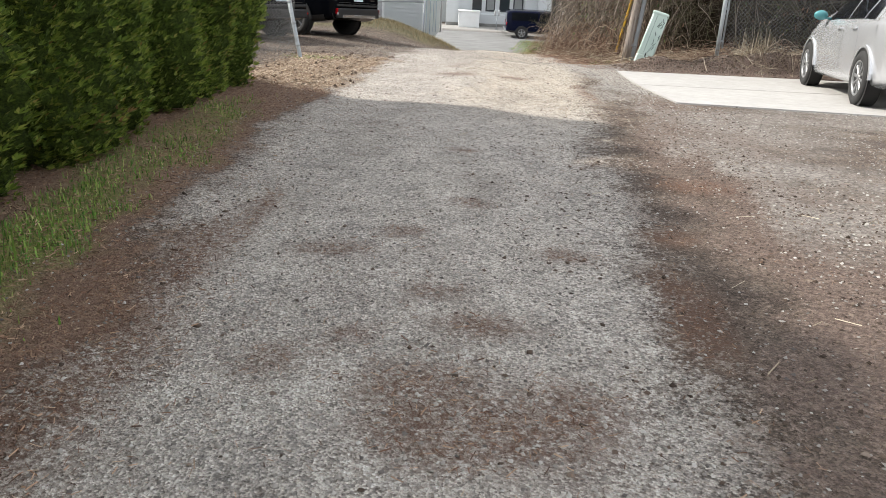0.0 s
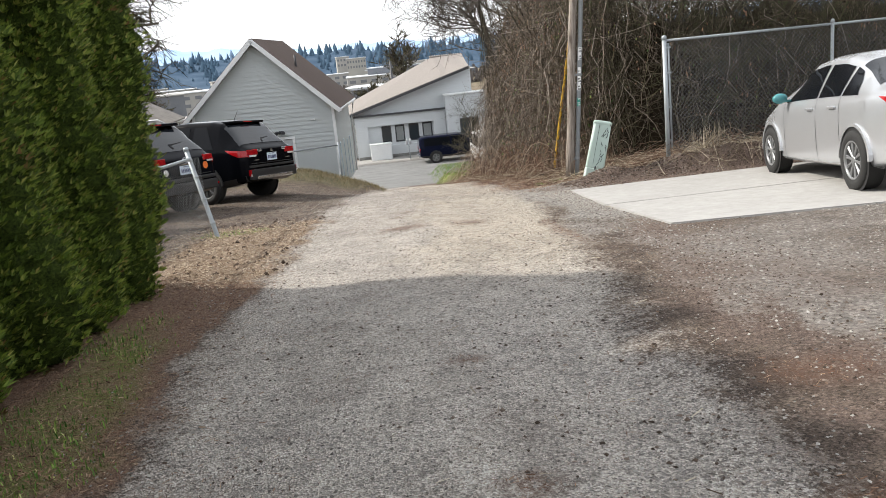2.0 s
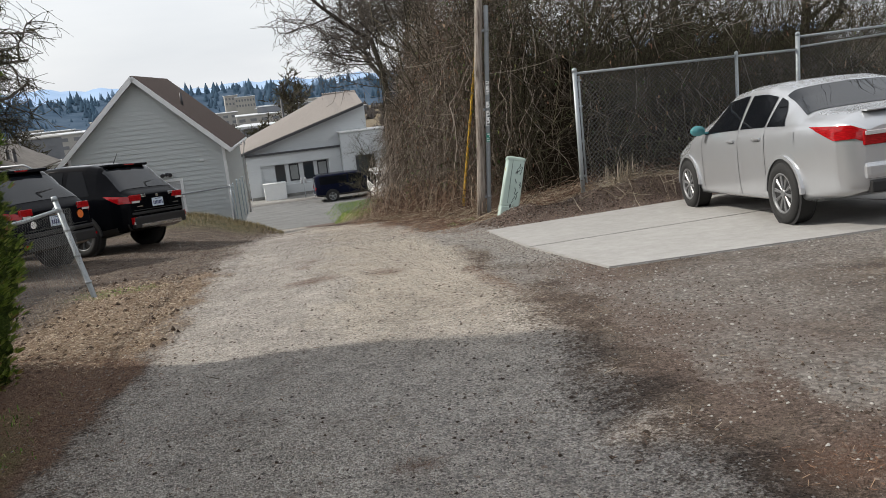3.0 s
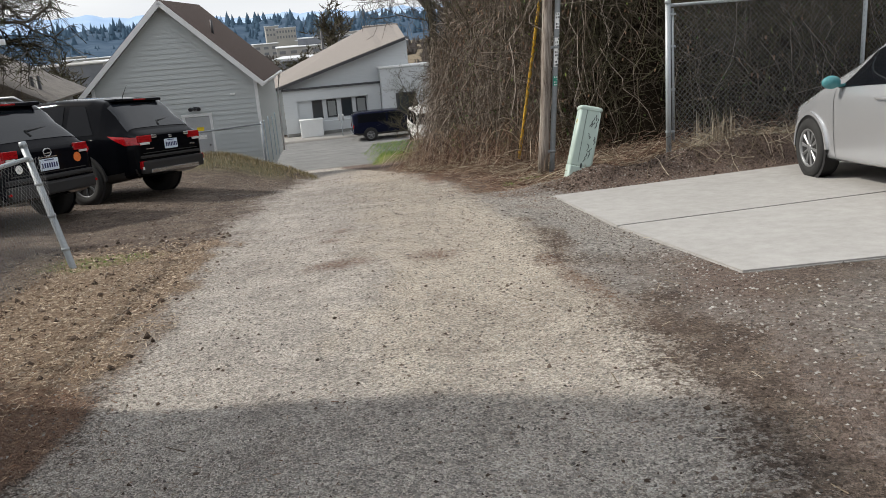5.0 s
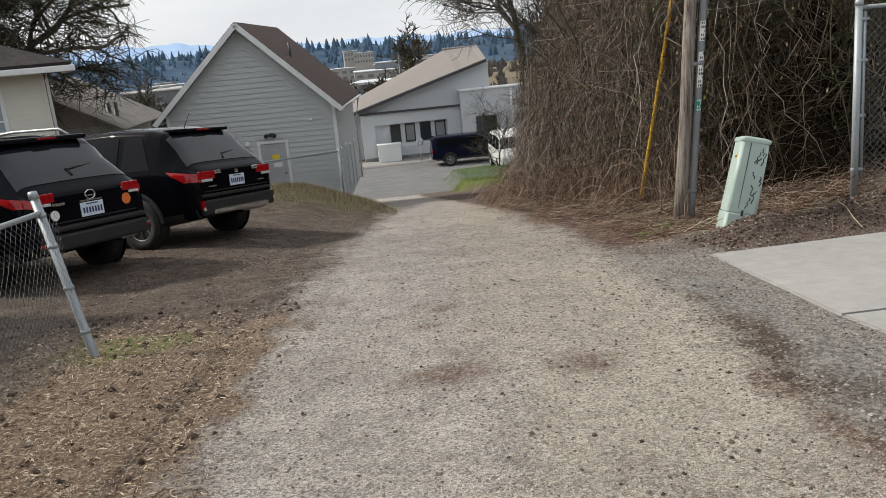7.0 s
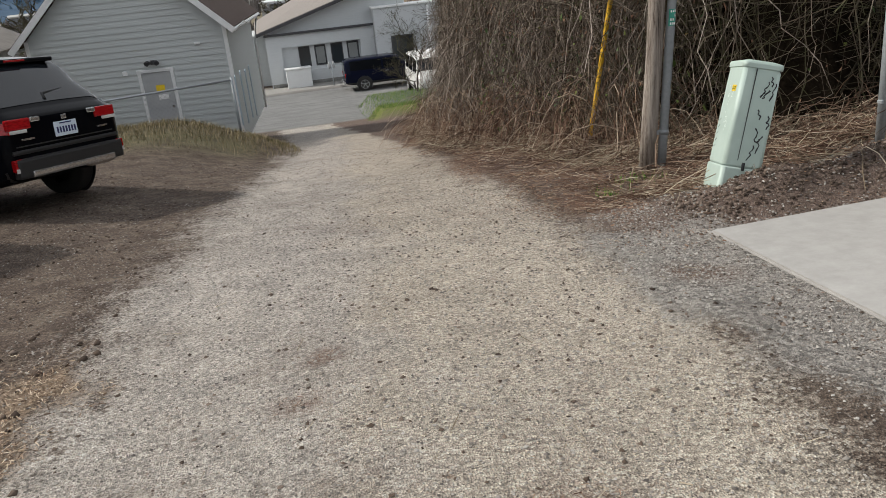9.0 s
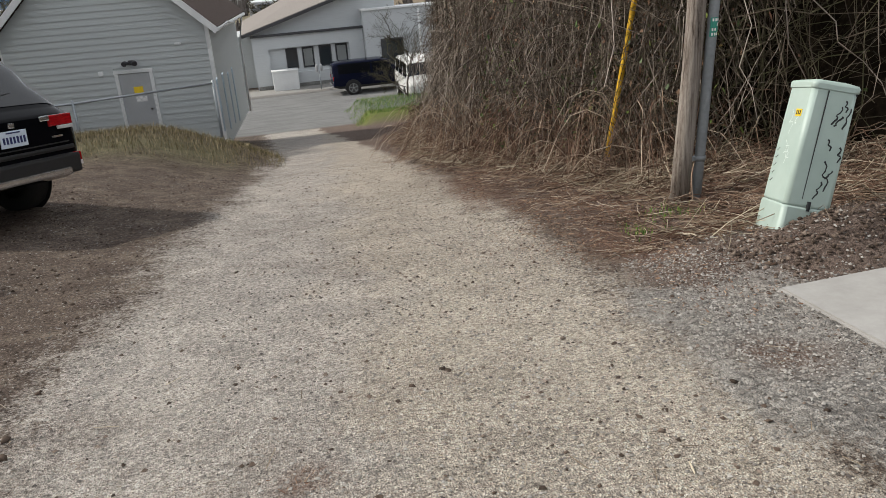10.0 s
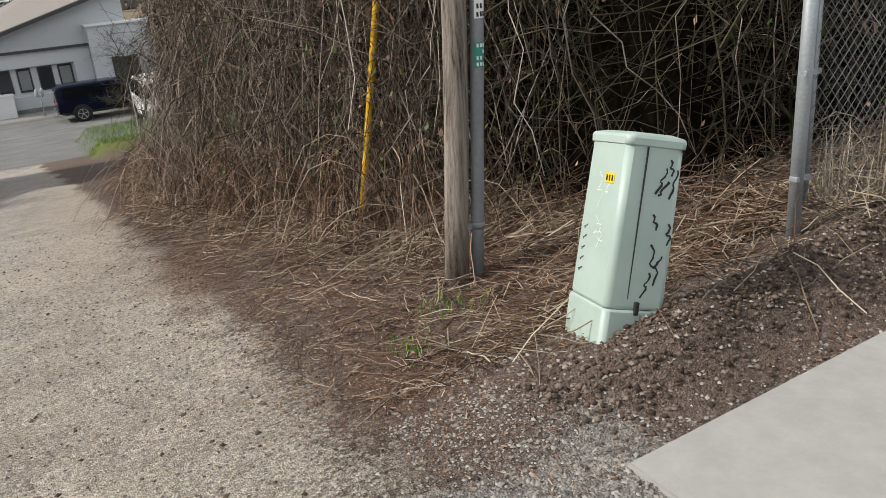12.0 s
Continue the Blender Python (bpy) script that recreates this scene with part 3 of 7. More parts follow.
def sticker(z, h, mat, name, bars):
    bm = bmesh.new()
    cx, cy = 0.126 + 0.087 * z, 0.034 * z - 0.045
    n = 5
    for i in range(n):
        a0, a1 = radians(215 + 90 * i / n), radians(215 + 90 * (i + 1) / n)
        q = [(cx + 0.0425 * math.cos(a), cy + 0.0425 * math.sin(a)) for a in (a0, a1)]
        s = 0.087 * h
        bm.faces.new([bm.verts.new(v) for v in ((*q[0], z), (*q[1], z), (q[1][0] + s, q[1][1] + 0.034 * h, z + h), (q[0][0] + s, q[0][1] + 0.034 * h, z + h))])
    ob = part(name, bm, mat, conduit)
    bm = bmesh.new()
    for i in range(bars):
        zz = z + h * (i + 0.5) / bars
        c2 = 0.126 + 0.087 * zz
        for a in (235, 262, 284):
            if (i * 7 + a) % 3 == 0:
                continue
            b0, b1 = radians(a), radians(a + 16)
            q = [(c2 + 0.0440 * math.cos(b), 0.034 * zz - 0.045 + 0.0440 * math.sin(b)) for b in (b0, b1)]
            hh = h / bars * 0.3
            bm.faces.new([bm.verts.new(v) for v in ((*q[0], zz - hh), (*q[1], zz - hh), (*q[1], zz + hh), (*q[0], zz + hh))])
    part("print_bar", bm, INK if mat is not LABEL_G else LABEL_W, ob)


sticker(1.63, 0.40, LABEL_W, "white_sticker", 9)
sticker(1.36, 0.14, LABEL_G, "green_sticker", 4)
sticker(2.15, 0.22, LABEL_W, "white_sticker", 5)

guard = thing("guy_guard", "bright yellow plastic guy-wire guard among dead brambles", "guy guard", pose(4.03, 17.55, -1.05))
bm = bmesh.new()
tube(bm, [(0.165 * z, -0.06 * z, z) for z in np.linspace(0, 2.9, 8)], 0.028, 10)
part("sleeve", bm, YELLOW, guard)
bm = bmesh.new()
tube(bm, [(0.165 * z, -0.06 * z, z) for z in (2.85, 5, 8)], 0.006, 5)
part("wire", bm, GALV, guard)


# ---- chain-link fences ----
def mesh_fabric(name, a, b, z0a, z1a, z0b, z1b, parent, pitch=0.075, sag=0.0, wire=0.0024):
    """Diamond wire between two posts, from lower to upper heights at each end."""
    a, b = np.array(a), np.array(b)
    L = np.linalg.norm(b - a)
    H = max(z1a - z0a, z1b - z0b)
    K = 5
    paths = []
    for s in (1, -1):
        for c in np.arange(-H, L + H, pitch):
            u0, u1 = (c, c + H) if s > 0 else (c + H, c)
            pts = []
            for i in range(K):
                q = i / (K - 1)
                pts.append((u0 + (u1 - u0) * q, q))
            lo, hi = min(u0, u1), max(u0, u1)
            if hi <= 0 or lo >= L:
                continue
            q0 = max(0, min(1, (0 - u0) / (u1 - u0))) if u1 != u0 else 0
            q1 = max(0, min(1, (L - u0) / (u1 - u0)))
            qa, qb = min(q0, q1), max(q0, q1)
            if qb - qa < 0.01:
                continue
            qs = np.linspace(qa, qb, K)
            u = (u0 + (u1 - u0) * qs) / L
            zl, zh = z0a + (z0b - z0a) * u, z1a + (z1b - z1a) * u
            xy = a[None] + (b - a)[None] * u[:, None]
            bow = sag * np.sin(qs * 3.14) * np.sin(u * 3.14)
            nrm = np.array([-(b - a)[1], (b - a)[0]]) / L
            xy = xy + nrm[None] * (bow + 0.004 * s)[:, None]
            paths.append(np.stack([xy[:, 0], xy[:, 1], zl + (zh - zl) * qs], -1))
    v, q = stems(np.array(paths), wire)
    return mesh_np(name, v, q, WIRE, parent)


fence = thing("chain_link_fence", "tall galvanised chain-link fence in front of a bramble thicket", "fence")
POSTS = [(5.10, 14.30, 1.34, 0.036), (8.03, 14.36, 1.34, 0.028), (9.25, 14.40, 1.55, 0.036), (11.6, 14.5, 1.60, 0.028), (13.6, 14.6, 1.62, 0.036)]
for x, y, zt, r in POSTS:
    bm = bmesh.new()
    zb = gz(x, y) - 0.2
    tube(bm, [(x + 0.012 * (zt - z), y, z) for z in (zb, zt)], r, 12)
    tube(bm, [(x, y, zt - 0.01), (x, y, zt + 0.035), (x, y, zt + 0.055)], [r * 1.15, r * 1.1, r * 0.4], 12)
    part("post", bm, GALV, fence)
bm = bmesh.new()
tube(bm, [(5.19, 14.30, -0.42), (5.165, 14.30, 1.27)], 0.018, 8)
for z in (-0.3, 0.25, 0.8, 1.2):
    box(bm, (5.14, 14.295, z), (0.12, 0.05, 0.03), bev=0.006)
part("tension_bar", bm, GALV, fence)
for p, q in zip(POSTS, POSTS[1:]):
    bm = bmesh.new()
    zz = min(p[2], q[2]) - 0.03
    tube(bm, [(p[0], p[1], zz if p[0] < 9 else p[2] - 0.03), (q[0], q[1], zz if p[0] < 9 else q[2] - 0.03)], 0.02, 8)
    if p[0] > 9:
        tube(bm, [(p[0], p[1], p[2] - 0.20), (q[0], q[1], q[2] - 0.16)], 0.018, 8)
    part("rail", bm, GALV, fence)
    mesh_fabric("wire_mesh", (p[0] + 0.06, p[1] - 0.03), (q[0], q[1] - 0.03), gz(p[0], p[1]) + 0.0, zz + 0.03, gz(q[0], q[1]) + 0.0, zz + 0.03, fence)

low = thing("low_chain_link_fence", "sagging low chain-link fence with a leaning end post", "fence")
bm = bmesh.new()
tube(bm, [(-1.95, 12.28, -0.75), (-1.98, 12.30, -0.62), (-2.23, 12.48, 0.56)], 0.031, 12)
tube(bm, [(-2.225, 12.475, 0.54), (-2.235, 12.485, 0.59)], [0.036, 0.03], 12)
part("end_post", bm, GALV, low)
bm = bmesh.new()
tube(bm, [(-2.20, 12.45, 0.44), (-2.28, 11.2, 0.50), (-2.42, 9.6, 0.62), (-2.48, 8.0, 0.80), (-2.5, 4, 1.10), (-2.5, -4, 1.62)], 0.019, 8)
part("rail", bm, GALV, low)
for z in (-0.42, -0.1, 0.2, 0.42):
    bm = bmesh.new()
    s = (z + 0.62) / 1.18
    tube(bm, [(-1.98 - 0.25 * s - 0.0, 12.30 + 0.18 * s, z - 0.012), (-1.98 - 0.25 * s, 12.30 + 0.18 * s, z + 0.014)], 0.037, 10)
    part("clamp", bm, GALV, low)
mesh_fabric("wire_mesh", (-2.06, 12.36), (-2.40, 9.6), -0.60, 0.46, -0.38, 0.64, low, 0.062, 0.12, 0.0011)
mesh_fabric("wire_mesh", (-2.40, 9.6), (-2.44, 4.0), -0.38, 0.64, -0.05, 1.1, low, 0.062, 0.04, 0.0011)
mesh_fabric("wire_mesh", (-2.44, 4.0), (-2.44, -2.0), -0.05, 1.1, 0.42, 1.5, low, 0.062, 0.04, 0.0011)
for y in (9.3, 6.6, 3.6, 0.6):
    bm = bmesh.new()
    tube(bm, [(-2.5, y, gz(-2.5, y) - 0.2), (-2.5, y, 1.42 - 0.085 * y)], 0.026, 10)
    part("post", bm, GALV, low)

# ---- arborvitae hedge ----
k = Mat("arborvitae_foliage", 0.6, spec=0.3)
isl = k.island()
patch = k.noise(2.4, 4)
green = k.ramp(isl, [(0.0, (0.055, 0.098, 0.014)), (0.45, (0.125, 0.188, 0.026)), (0.8, (0.21, 0.268, 0.042)), (0.96, (0.32, 0.34, 0.08)), (1.0, (0.22, 0.11, 0.045))])
k.color(k.mix(k.math("GREATER_THAN", patch, 0.64), green, k.ramp(isl, [(0.3, (0.10, 0.14, 0.03)), (0.7, (0.20, 0.11, 0.045))])))
k.b.inputs["Subsurface Weight"].default_value = 0.0
LEAF = k.m
# solid green core; its near-black tones stand for shade between the sprays
k = Mat("hedge_growth_and_shade", 0.85, spec=0.1)
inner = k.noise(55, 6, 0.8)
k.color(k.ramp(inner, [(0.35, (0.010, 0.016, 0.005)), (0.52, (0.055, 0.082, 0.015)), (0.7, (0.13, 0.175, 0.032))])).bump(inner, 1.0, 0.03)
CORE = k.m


def shrub_radius(a, z, H, seed):
    s = z / H
    base = np.where(s < 0.12, 0.40 + 0.9 * s, 0.51 - 0.10 * np.clip(s - 0.12, 0, 1) ** 1.5)
    base = base * np.sqrt(np.clip((1.02 - s) / 0.09, 0.02, 1))
    lump = 0.055 * np.sin(a * 3 + seed + 2.1 * np.sin(z * 1.3 + seed)) + 0.045 * np.sin(a * 7 + z * 2.7 + seed * 3) + 0.035 * np.sin(z * 5.3 + a * 2 + seed)
    return base + lump


def sprays(a, z, seed):
    """Overlapping scales of foliage with clefts between them, about -0.35 to 1.3."""
    row = np.floor(z / 0.15)
    return np.abs(np.sin(a * 9.0 + row * 2.4 + seed)) * (1 - 0.75 * (z / 0.15 - row)) + 0.35 * np.sin(a * 23 + z * 17 + seed)


def arborvitae(seed, H):
    r = np.random.default_rng(seed)
    plant = thing("arborvitae_shrub", "tall dense green arborvitae shrub clipped in a hedge row", "shrub", group="hedge row along the lane")
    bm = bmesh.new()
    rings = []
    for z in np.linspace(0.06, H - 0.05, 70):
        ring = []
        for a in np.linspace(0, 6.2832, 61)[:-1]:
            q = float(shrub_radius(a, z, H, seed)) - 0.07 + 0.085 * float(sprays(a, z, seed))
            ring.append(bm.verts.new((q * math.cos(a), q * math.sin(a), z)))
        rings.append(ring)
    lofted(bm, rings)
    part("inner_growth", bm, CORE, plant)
    bm = bmesh.new()
    tube(bm, [(0, 0, -0.15), (0, 0, 0.4)], 0.05, 7)
    part("trunk", bm, POLE_WOOD, plant)
    n, m = 12000, 4
    a, z = r.uniform(0, 6.2832, n), 0.03 + (H - 0.03) * r.uniform(0, 1, n) ** 0.95
    rad = shrub_radius(a, z, H, seed) - np.abs(r.normal(0, 0.028, n)) - 0.025 + 0.085 * sprays(a, z, seed)
    c = np.stack([rad * np.cos(a), rad * np.sin(a), z], -1)
    out = np.stack([np.cos(a), np.sin(a), np.zeros(n)], -1)
    side = np.stack([-np.sin(a), np.cos(a), np.zeros(n)], -1)
    up = np.array([0, 0, 1.0])
    tw = r.normal(0, 0.9, n)[:, None]
    plane_s = side * np.cos(tw) + out * np.sin(tw)
    lean = r.uniform(0.15, 0.9, n)[:, None]
    axis_v = up * np.cos(lean) + out * np.sin(lean)
    size = r.uniform(0.032, 0.060, n)[:, None]
    verts = []
    for j in range(m):
        ang = (-0.95 + 1.9 * j / (m - 1)) + r.normal(0, 0.12, n)[:, None]
        d = axis_v * np.cos(ang) + plane_s * np.sin(ang)
        w = plane_s * np.cos(ang) - axis_v * np.sin(ang)
        ln = size * (1.0 - 0.35 * abs(j - (m - 1) / 2) / 2)
        st_ = c - axis_v * size * 0.35
        droop = out * ln * 0.25
        verts.append(np.stack([st_, st_ + d * ln * 0.55 + w * ln * 0.17, st_ + d * ln + droop, st_ + d * ln * 0.55 - w * ln * 0.17], 1))
    v = np.stack(verts, 1).reshape(-1, 3)
    q = np.arange(len(v)).reshape(-1, 4)
    mesh_np("foliage", v, q, LEAF, plant)
    return plant


protos = [arborvitae(3, 3.5), arborvitae(11, 3.42), arborvitae(23, 3.52)]
spots = [(-2.39, 8.42), (-2.43, 7.48), (-2.45, 6.46), (-2.47, 5.52), (-2.45, 4.6), (-2.50, 3.6), (-2.48, 2.68), (-2.48, 1.75), (-2.48, 0.87), (-2.48, 0.0), (-2.48, -1.0), (-2.48, -2.0)]
for i, (x, y) in enumerate(spots):
    m = pose(x, y, gz(x, y) - 0.02, 1.5 * math.sin(i * 2.3), 1.5 + 1.5 * math.cos(i * 1.7), 71 * i) @ Matrix.Diagonal((1.06 + 0.05 * math.sin(i), 1.06 + 0.05 * math.sin(i), 1, 1))
    if i < 3:
        protos[i].matrix_basis = m
    else:
        ob = copy_thing(protos[i % 3], m)


# ---- vehicles ----
def paint(name, c, metal, rough):
    k = Mat(name, rough, metal)
    dust = k.noise(3.0, 6, 0.7)
    k.color(k.mix(k.math("MULTIPLY", k.ramp(dust, [(0.4, (0, 0, 0)), (0.75, (1, 1, 1))]), 0.008), k.ramp(k.noise(400, 2), [(0.3, tuple(v * 0.85 for v in c)), (0.7, c)]), (0.20, 0.18, 0.16)))
    k.b.inputs["Specular IOR Level"].default_value = 0.06 if c[0] < 0.1 else 0.5
    return k.m


BLACK_PAINT = paint("black_car_paint", (0.003, 0.0035, 0.005), 0.0, 0.06)
SMOKE_PAINT = paint("smoky_car_paint", (0.004, 0.0045, 0.007), 0.0, 0.06)
SILVER_PAINT = paint("silver_car_paint", (0.60, 0.615, 0.64), 0.62, 0.24)
NAVY_PAINT = paint("navy_car_paint", (0.006, 0.008, 0.022), 0.0, 0.12)
WHITE_PAINT = paint("white_car_paint", (0.74, 0.74, 0.72), 0.0, 0.35)
TINT = Mat("tinted_glass", 0.015, spec=0.45).color((0.012, 0.014, 0.018)).m
# darker, less mirroring copy of the glass, standing for dim side reflections
TINT_SIDE = Mat("dim_reflection_side_glass", 0.015, spec=0.10).color((0.006, 0.007, 0.009)).m
RUBBER = simple("tyre_rubber", (0.018, 0.018, 0.018), 0.85, grain=60, bump=0.2)
CLADDING = simple("black_trim_plastic", (0.014, 0.014, 0.015), 0.6)
ALLOY = simple("alloy_wheel", (0.42, 0.43, 0.44), 0.4, 0.45)
DARK_ALLOY = simple("dark_machined_wheel", (0.11, 0.115, 0.12), 0.4, 0.5)
CHROME = simple("bright_trim", (0.62, 0.63, 0.65), 0.22, 0.9)
k = Mat("red_lamp_lens", 0.08)
k.color(k.ramp(k.noise(25, 2, stretch=(1, 1, 6)), [(0.3, (0.20, 0.004, 0.006)), (0.7, (0.44, 0.008, 0.012))]))
RED_LENS = k.m
CLEAR_LENS = simple("clear_lamp_lens", (0.62, 0.60, 0.60), 0.1, 0.2)
PLATE = simple("number_plate", (0.62, 0.70, 0.80), 0.4, amount=0.05)
PLATE_INK = simple("plate_ink", (0.02, 0.03, 0.12), 0.5)
TEAL = simple("teal_mirror_cap", (0.06, 0.22, 0.24), 0.25)
ORANGE = simple("orange_sticker", (0.72, 0.17, 0.03), 0.5)

SUV_A = dict(L=4.70, axle=0.98, wb=2.67, R=0.355, W=0.905, tumble=0.20,
             top=[(0, 1.00), (0.05, 1.04), (0.14, 1.10), (0.30, 1.28), (0.50, 1.50), (0.62, 1.60), (0.85, 1.645), (1.5, 1.68), (2.5, 1.67), (2.95, 1.60), (3.65, 1.10), (3.75, 1.05), (4.4, 0.96), (4.62, 0.82), (4.7, 0.66)],
             belt=[(0, 0.98), (0.6, 1.04), (3.6, 0.98), (4.7, 0.7)],
             plan=[(0, 0.70), (0.04, 0.79), (0.12, 0.855), (0.30, 0.895), (0.7, 0.905), (3.8, 0.905), (4.35, 0.84), (4.6, 0.70), (4.7, 0.5)],
             low=[(0, 0.42), (0.2, 0.36), (0.9, 0.27), (3.8, 0.25), (4.7, 0.34)],
             sides=[((0.72, 1.28), (0.95, 1.24)), ((1.36, 2.14), (1.36, 2.10)), ((2.20, 3.30), (2.20, 2.90))], rear=(0.17, 0.55), front=(3.05, 3.58))
SUV_B = dict(SUV_A, L=4.55, axle=0.93, wb=2.70, R=0.35,
             top=[(0, 0.98), (0.05, 1.03), (0.16, 1.12), (0.34, 1.32), (0.56, 1.54), (0.68, 1.625), (0.9, 1.665), (1.6, 1.70), (2.4, 1.68), (2.85, 1.60), (3.55, 1.10), (3.65, 1.05), (4.3, 0.96), (4.48, 0.82), (4.55, 0.66)],
             plan=[(0, 0.68), (0.05, 0.79), (0.16, 0.86), (0.36, 0.905), (0.8, 0.92), (3.6, 0.92), (4.2, 0.84), (4.45, 0.70), (4.55, 0.5)], belt=[(0, 0.98), (0.6, 1.06), (3.5, 0.98), (4.55, 0.7)],
             low=[(0, 0.42), (0.2, 0.36), (0.9, 0.27), (3.7, 0.25), (4.55, 0.34)], front=(2.95, 3.48),
             sides=[((0.85, 1.20), (1.02, 1.16)), ((1.28, 2.06), (1.28, 2.02)), ((2.12, 3.20), (2.12, 2.80))])
SEDAN = dict(L=4.86, axle=1.06, wb=2.775, R=0.335, W=0.91, tumble=0.23,
             top=[(0, 0.98), (0.05, 1.06), (0.15, 1.13), (0.5, 1.15), (0.72, 1.17), (1.05, 1.31), (1.40, 1.46), (1.75, 1.525), (2.3, 1.54), (2.75, 1.50), (3.1, 1.38), (3.65, 1.06), (3.8, 1.02), (4.4, 0.88), (4.72, 0.74), (4.86, 0.58)],
             belt=[(0, 1.00), (0.7, 1.03), (3.6, 0.97), (4.86, 0.6)],
             plan=[(0, 0.62), (0.05, 0.74), (0.16, 0.82), (0.40, 0.885), (0.8, 0.91), (3.7, 0.91), (4.3, 0.86), (4.65, 0.72), (4.86, 0.42)],
             low=[(0, 0.38), (0.2, 0.32), (0.9, 0.22), (3.8, 0.20), (4.86, 0.26)],
             sides=[((1.02, 1.45), (1.30, 1.42)), ((1.50, 2.14), (1.50, 2.10)), ((2.20, 3.28), (2.20, 2.86))], rear=(0.76, 1.36), front=(2.86, 3.58))
VAN_LOW = dict(L=4.9, axle=1.0, wb=2.9, R=0.36, W=0.93, tumble=0.12,
               top=[(0, 1.5), (0.04, 1.62), (0.2, 1.70), (0.5, 1.73), (2.6, 1.73), (3.0, 1.66), (3.5, 1.15), (3.6, 1.08), (4.7, 1.0), (4.85, 0.9), (4.9, 0.7)],
               belt=[(0, 1.08), (3.5, 1.03), (4.9, 0.75)], plan=[(0, 0.84), (0.06, 0.90), (0.3, 0.93), (4.2, 0.93), (4.7, 0.86), (4.9, 0.7)],
               low=[(0, 0.45), (0.3, 0.36), (4.9, 0.36)], sides=[((0.3, 2.0), (0.3, 2.0)), ((2.1, 3.25), (2.1, 2.85))], rear=None, front=(3.03, 3.45))
VAN_HIGH = dict(L=4.6, axle=0.95, wb=2.4, R=0.33, W=0.90, tumble=0.14,
                top=[(0, 1.72), (0.05, 1.86), (0.2, 1.93), (0.5, 1.95), (3.3, 1.95), (3.6, 1.88), (4.15, 1.25), (4.25, 1.15), (4.5, 1.0), (4.6, 0.75)],
                belt=[(0, 1.18), (4.0, 1.12), (4.6, 0.8)], plan=[(0, 0.8), (0.06, 0.87), (0.3, 0.90), (4.1, 0.90), (4.5, 0.82), (4.6, 0.7)],
                low=[(0, 0.42), (0.3, 0.32), (4.6, 0.32)], sides=[((0.4, 1.5), (0.4, 1.5)), ((1.6, 2.7), (1.6, 2.7)), ((2.8, 3.95), (2.8, 3.6))], rear=None, front=(3.65, 4.1))


class Shell:
    """The skin of a car body: sections along its length, from sill (0) to the middle of the roof (7)."""

    def __init__(self, s):
        self.s = s

    def tab(self, key, y):
        q = self.s[key]
        return float(np.interp(y, [a for a, _ in q], [b for _, b in q]))

    def keys(self, y):
        zt, zb, w = self.tab("top", y), self.tab("low", y), self.tab("plan", y)
        belt = min(self.tab("belt", y), zt - 0.035)
        cab = min(1, max(0, (zt - belt) / 0.35))
        wt = w * 0.94 - self.s["tumble"] * cab
        h = belt - zb
        return [(w * 0.84, zb), (w * 0.965, zb + 0.05), (w * 0.995, zb + 0.32 * h), (w, zb + 0.72 * h), (w * 0.968, belt), (wt + 0.035 * cab, zt - 0.03 - 0.075 * cab), (wt * 0.80, zt - 0.004 - 0.02 * cab), (0, zt)]

    def at(self, y, u):
        p = self.keys(y)
        i = min(int(u), 6)
        f = u - i
        a, b = p[i], p[i + 1]
        a0 = p[i - 1] if i else a
        b1 = p[i + 2] if i < 6 else (-p[6][0], p[6][1])
        o = []
        for d in (0, 1):
            m0, m1 = (b[d] - a0[d]) * 0.38, (b1[d] - a[d]) * 0.38
            o.append((2 * f ** 3 - 3 * f * f + 1) * a[d] + (f ** 3 - 2 * f * f + f) * m0 + (-2 * f ** 3 + 3 * f * f) * b[d] + (f ** 3 - f * f) * m1)
        return Vector((o[0], y, o[1]))

    def normal(self, y, u):
        e = 0.02
        a = self.at(min(y + e, self.s["L"]), u) - self.at(max(y - e, 0), u)
        b = self.at(y, min(u + e, 7)) - self.at(y, max(u - e, 0))
        n = a.cross(b)
        n = n.normalized() if n.length > 1e-9 else Vector((0, 0, 1))
        c = self.at(y, u)
        return n if n.dot(Vector((c.x, 0, c.z - 0.7))) > 0 else -n

    def body(self):
        bm = bmesh.new()
        ys = sorted({round(v, 3) for v in list(np.linspace(0, self.s["L"], 46)) + [a for a, _ in self.s["plan"]] + [a for a, _ in self.s["top"]]})
        us = np.linspace(0, 7, 29)
        rings = []
        for y in ys:
            r = [self.at(y, u) for u in us]
            rings.append([bm.verts.new(p) for p in r] + [bm.verts.new((-p.x, p.y, p.z)) for p in r[-2::-1]])
        for a, b in zip(rings, rings[1:]):
            for i in range(len(a) - 1):
                bm.faces.new((a[i], b[i], b[i + 1], a[i + 1])).smooth = True
            bm.faces.new((a[-1], b[-1], b[0], a[0]))
        bm.faces.new(rings[0])
        bm.faces.new(rings[-1][::-1])
        bmesh.ops.recalc_face_normals(bm, faces=bm.faces[:])
        return bm

    def patch(self, bm, low, high, u0, u1, side, off=0.006, n=8, m=6):
        """A sheet on the skin: y from low[0] to low[1] at u0, from high[0] to high[1] at u1."""
        g = []
        for j in range(m + 1):
            v = j / m
            u = u0 + (u1 - u0) * v
            row = []
            for i in range(n + 1):
                y = (low[0] + (high[0] - low[0]) * v) * (1 - i / n) + (low[1] + (high[1] - low[1]) * v) * i / n
                p = self.at(y, u) + self.normal(y, u) * off
                row.append(bm.verts.new((p.x * side, p.y, p.z)))
            g.append(row)
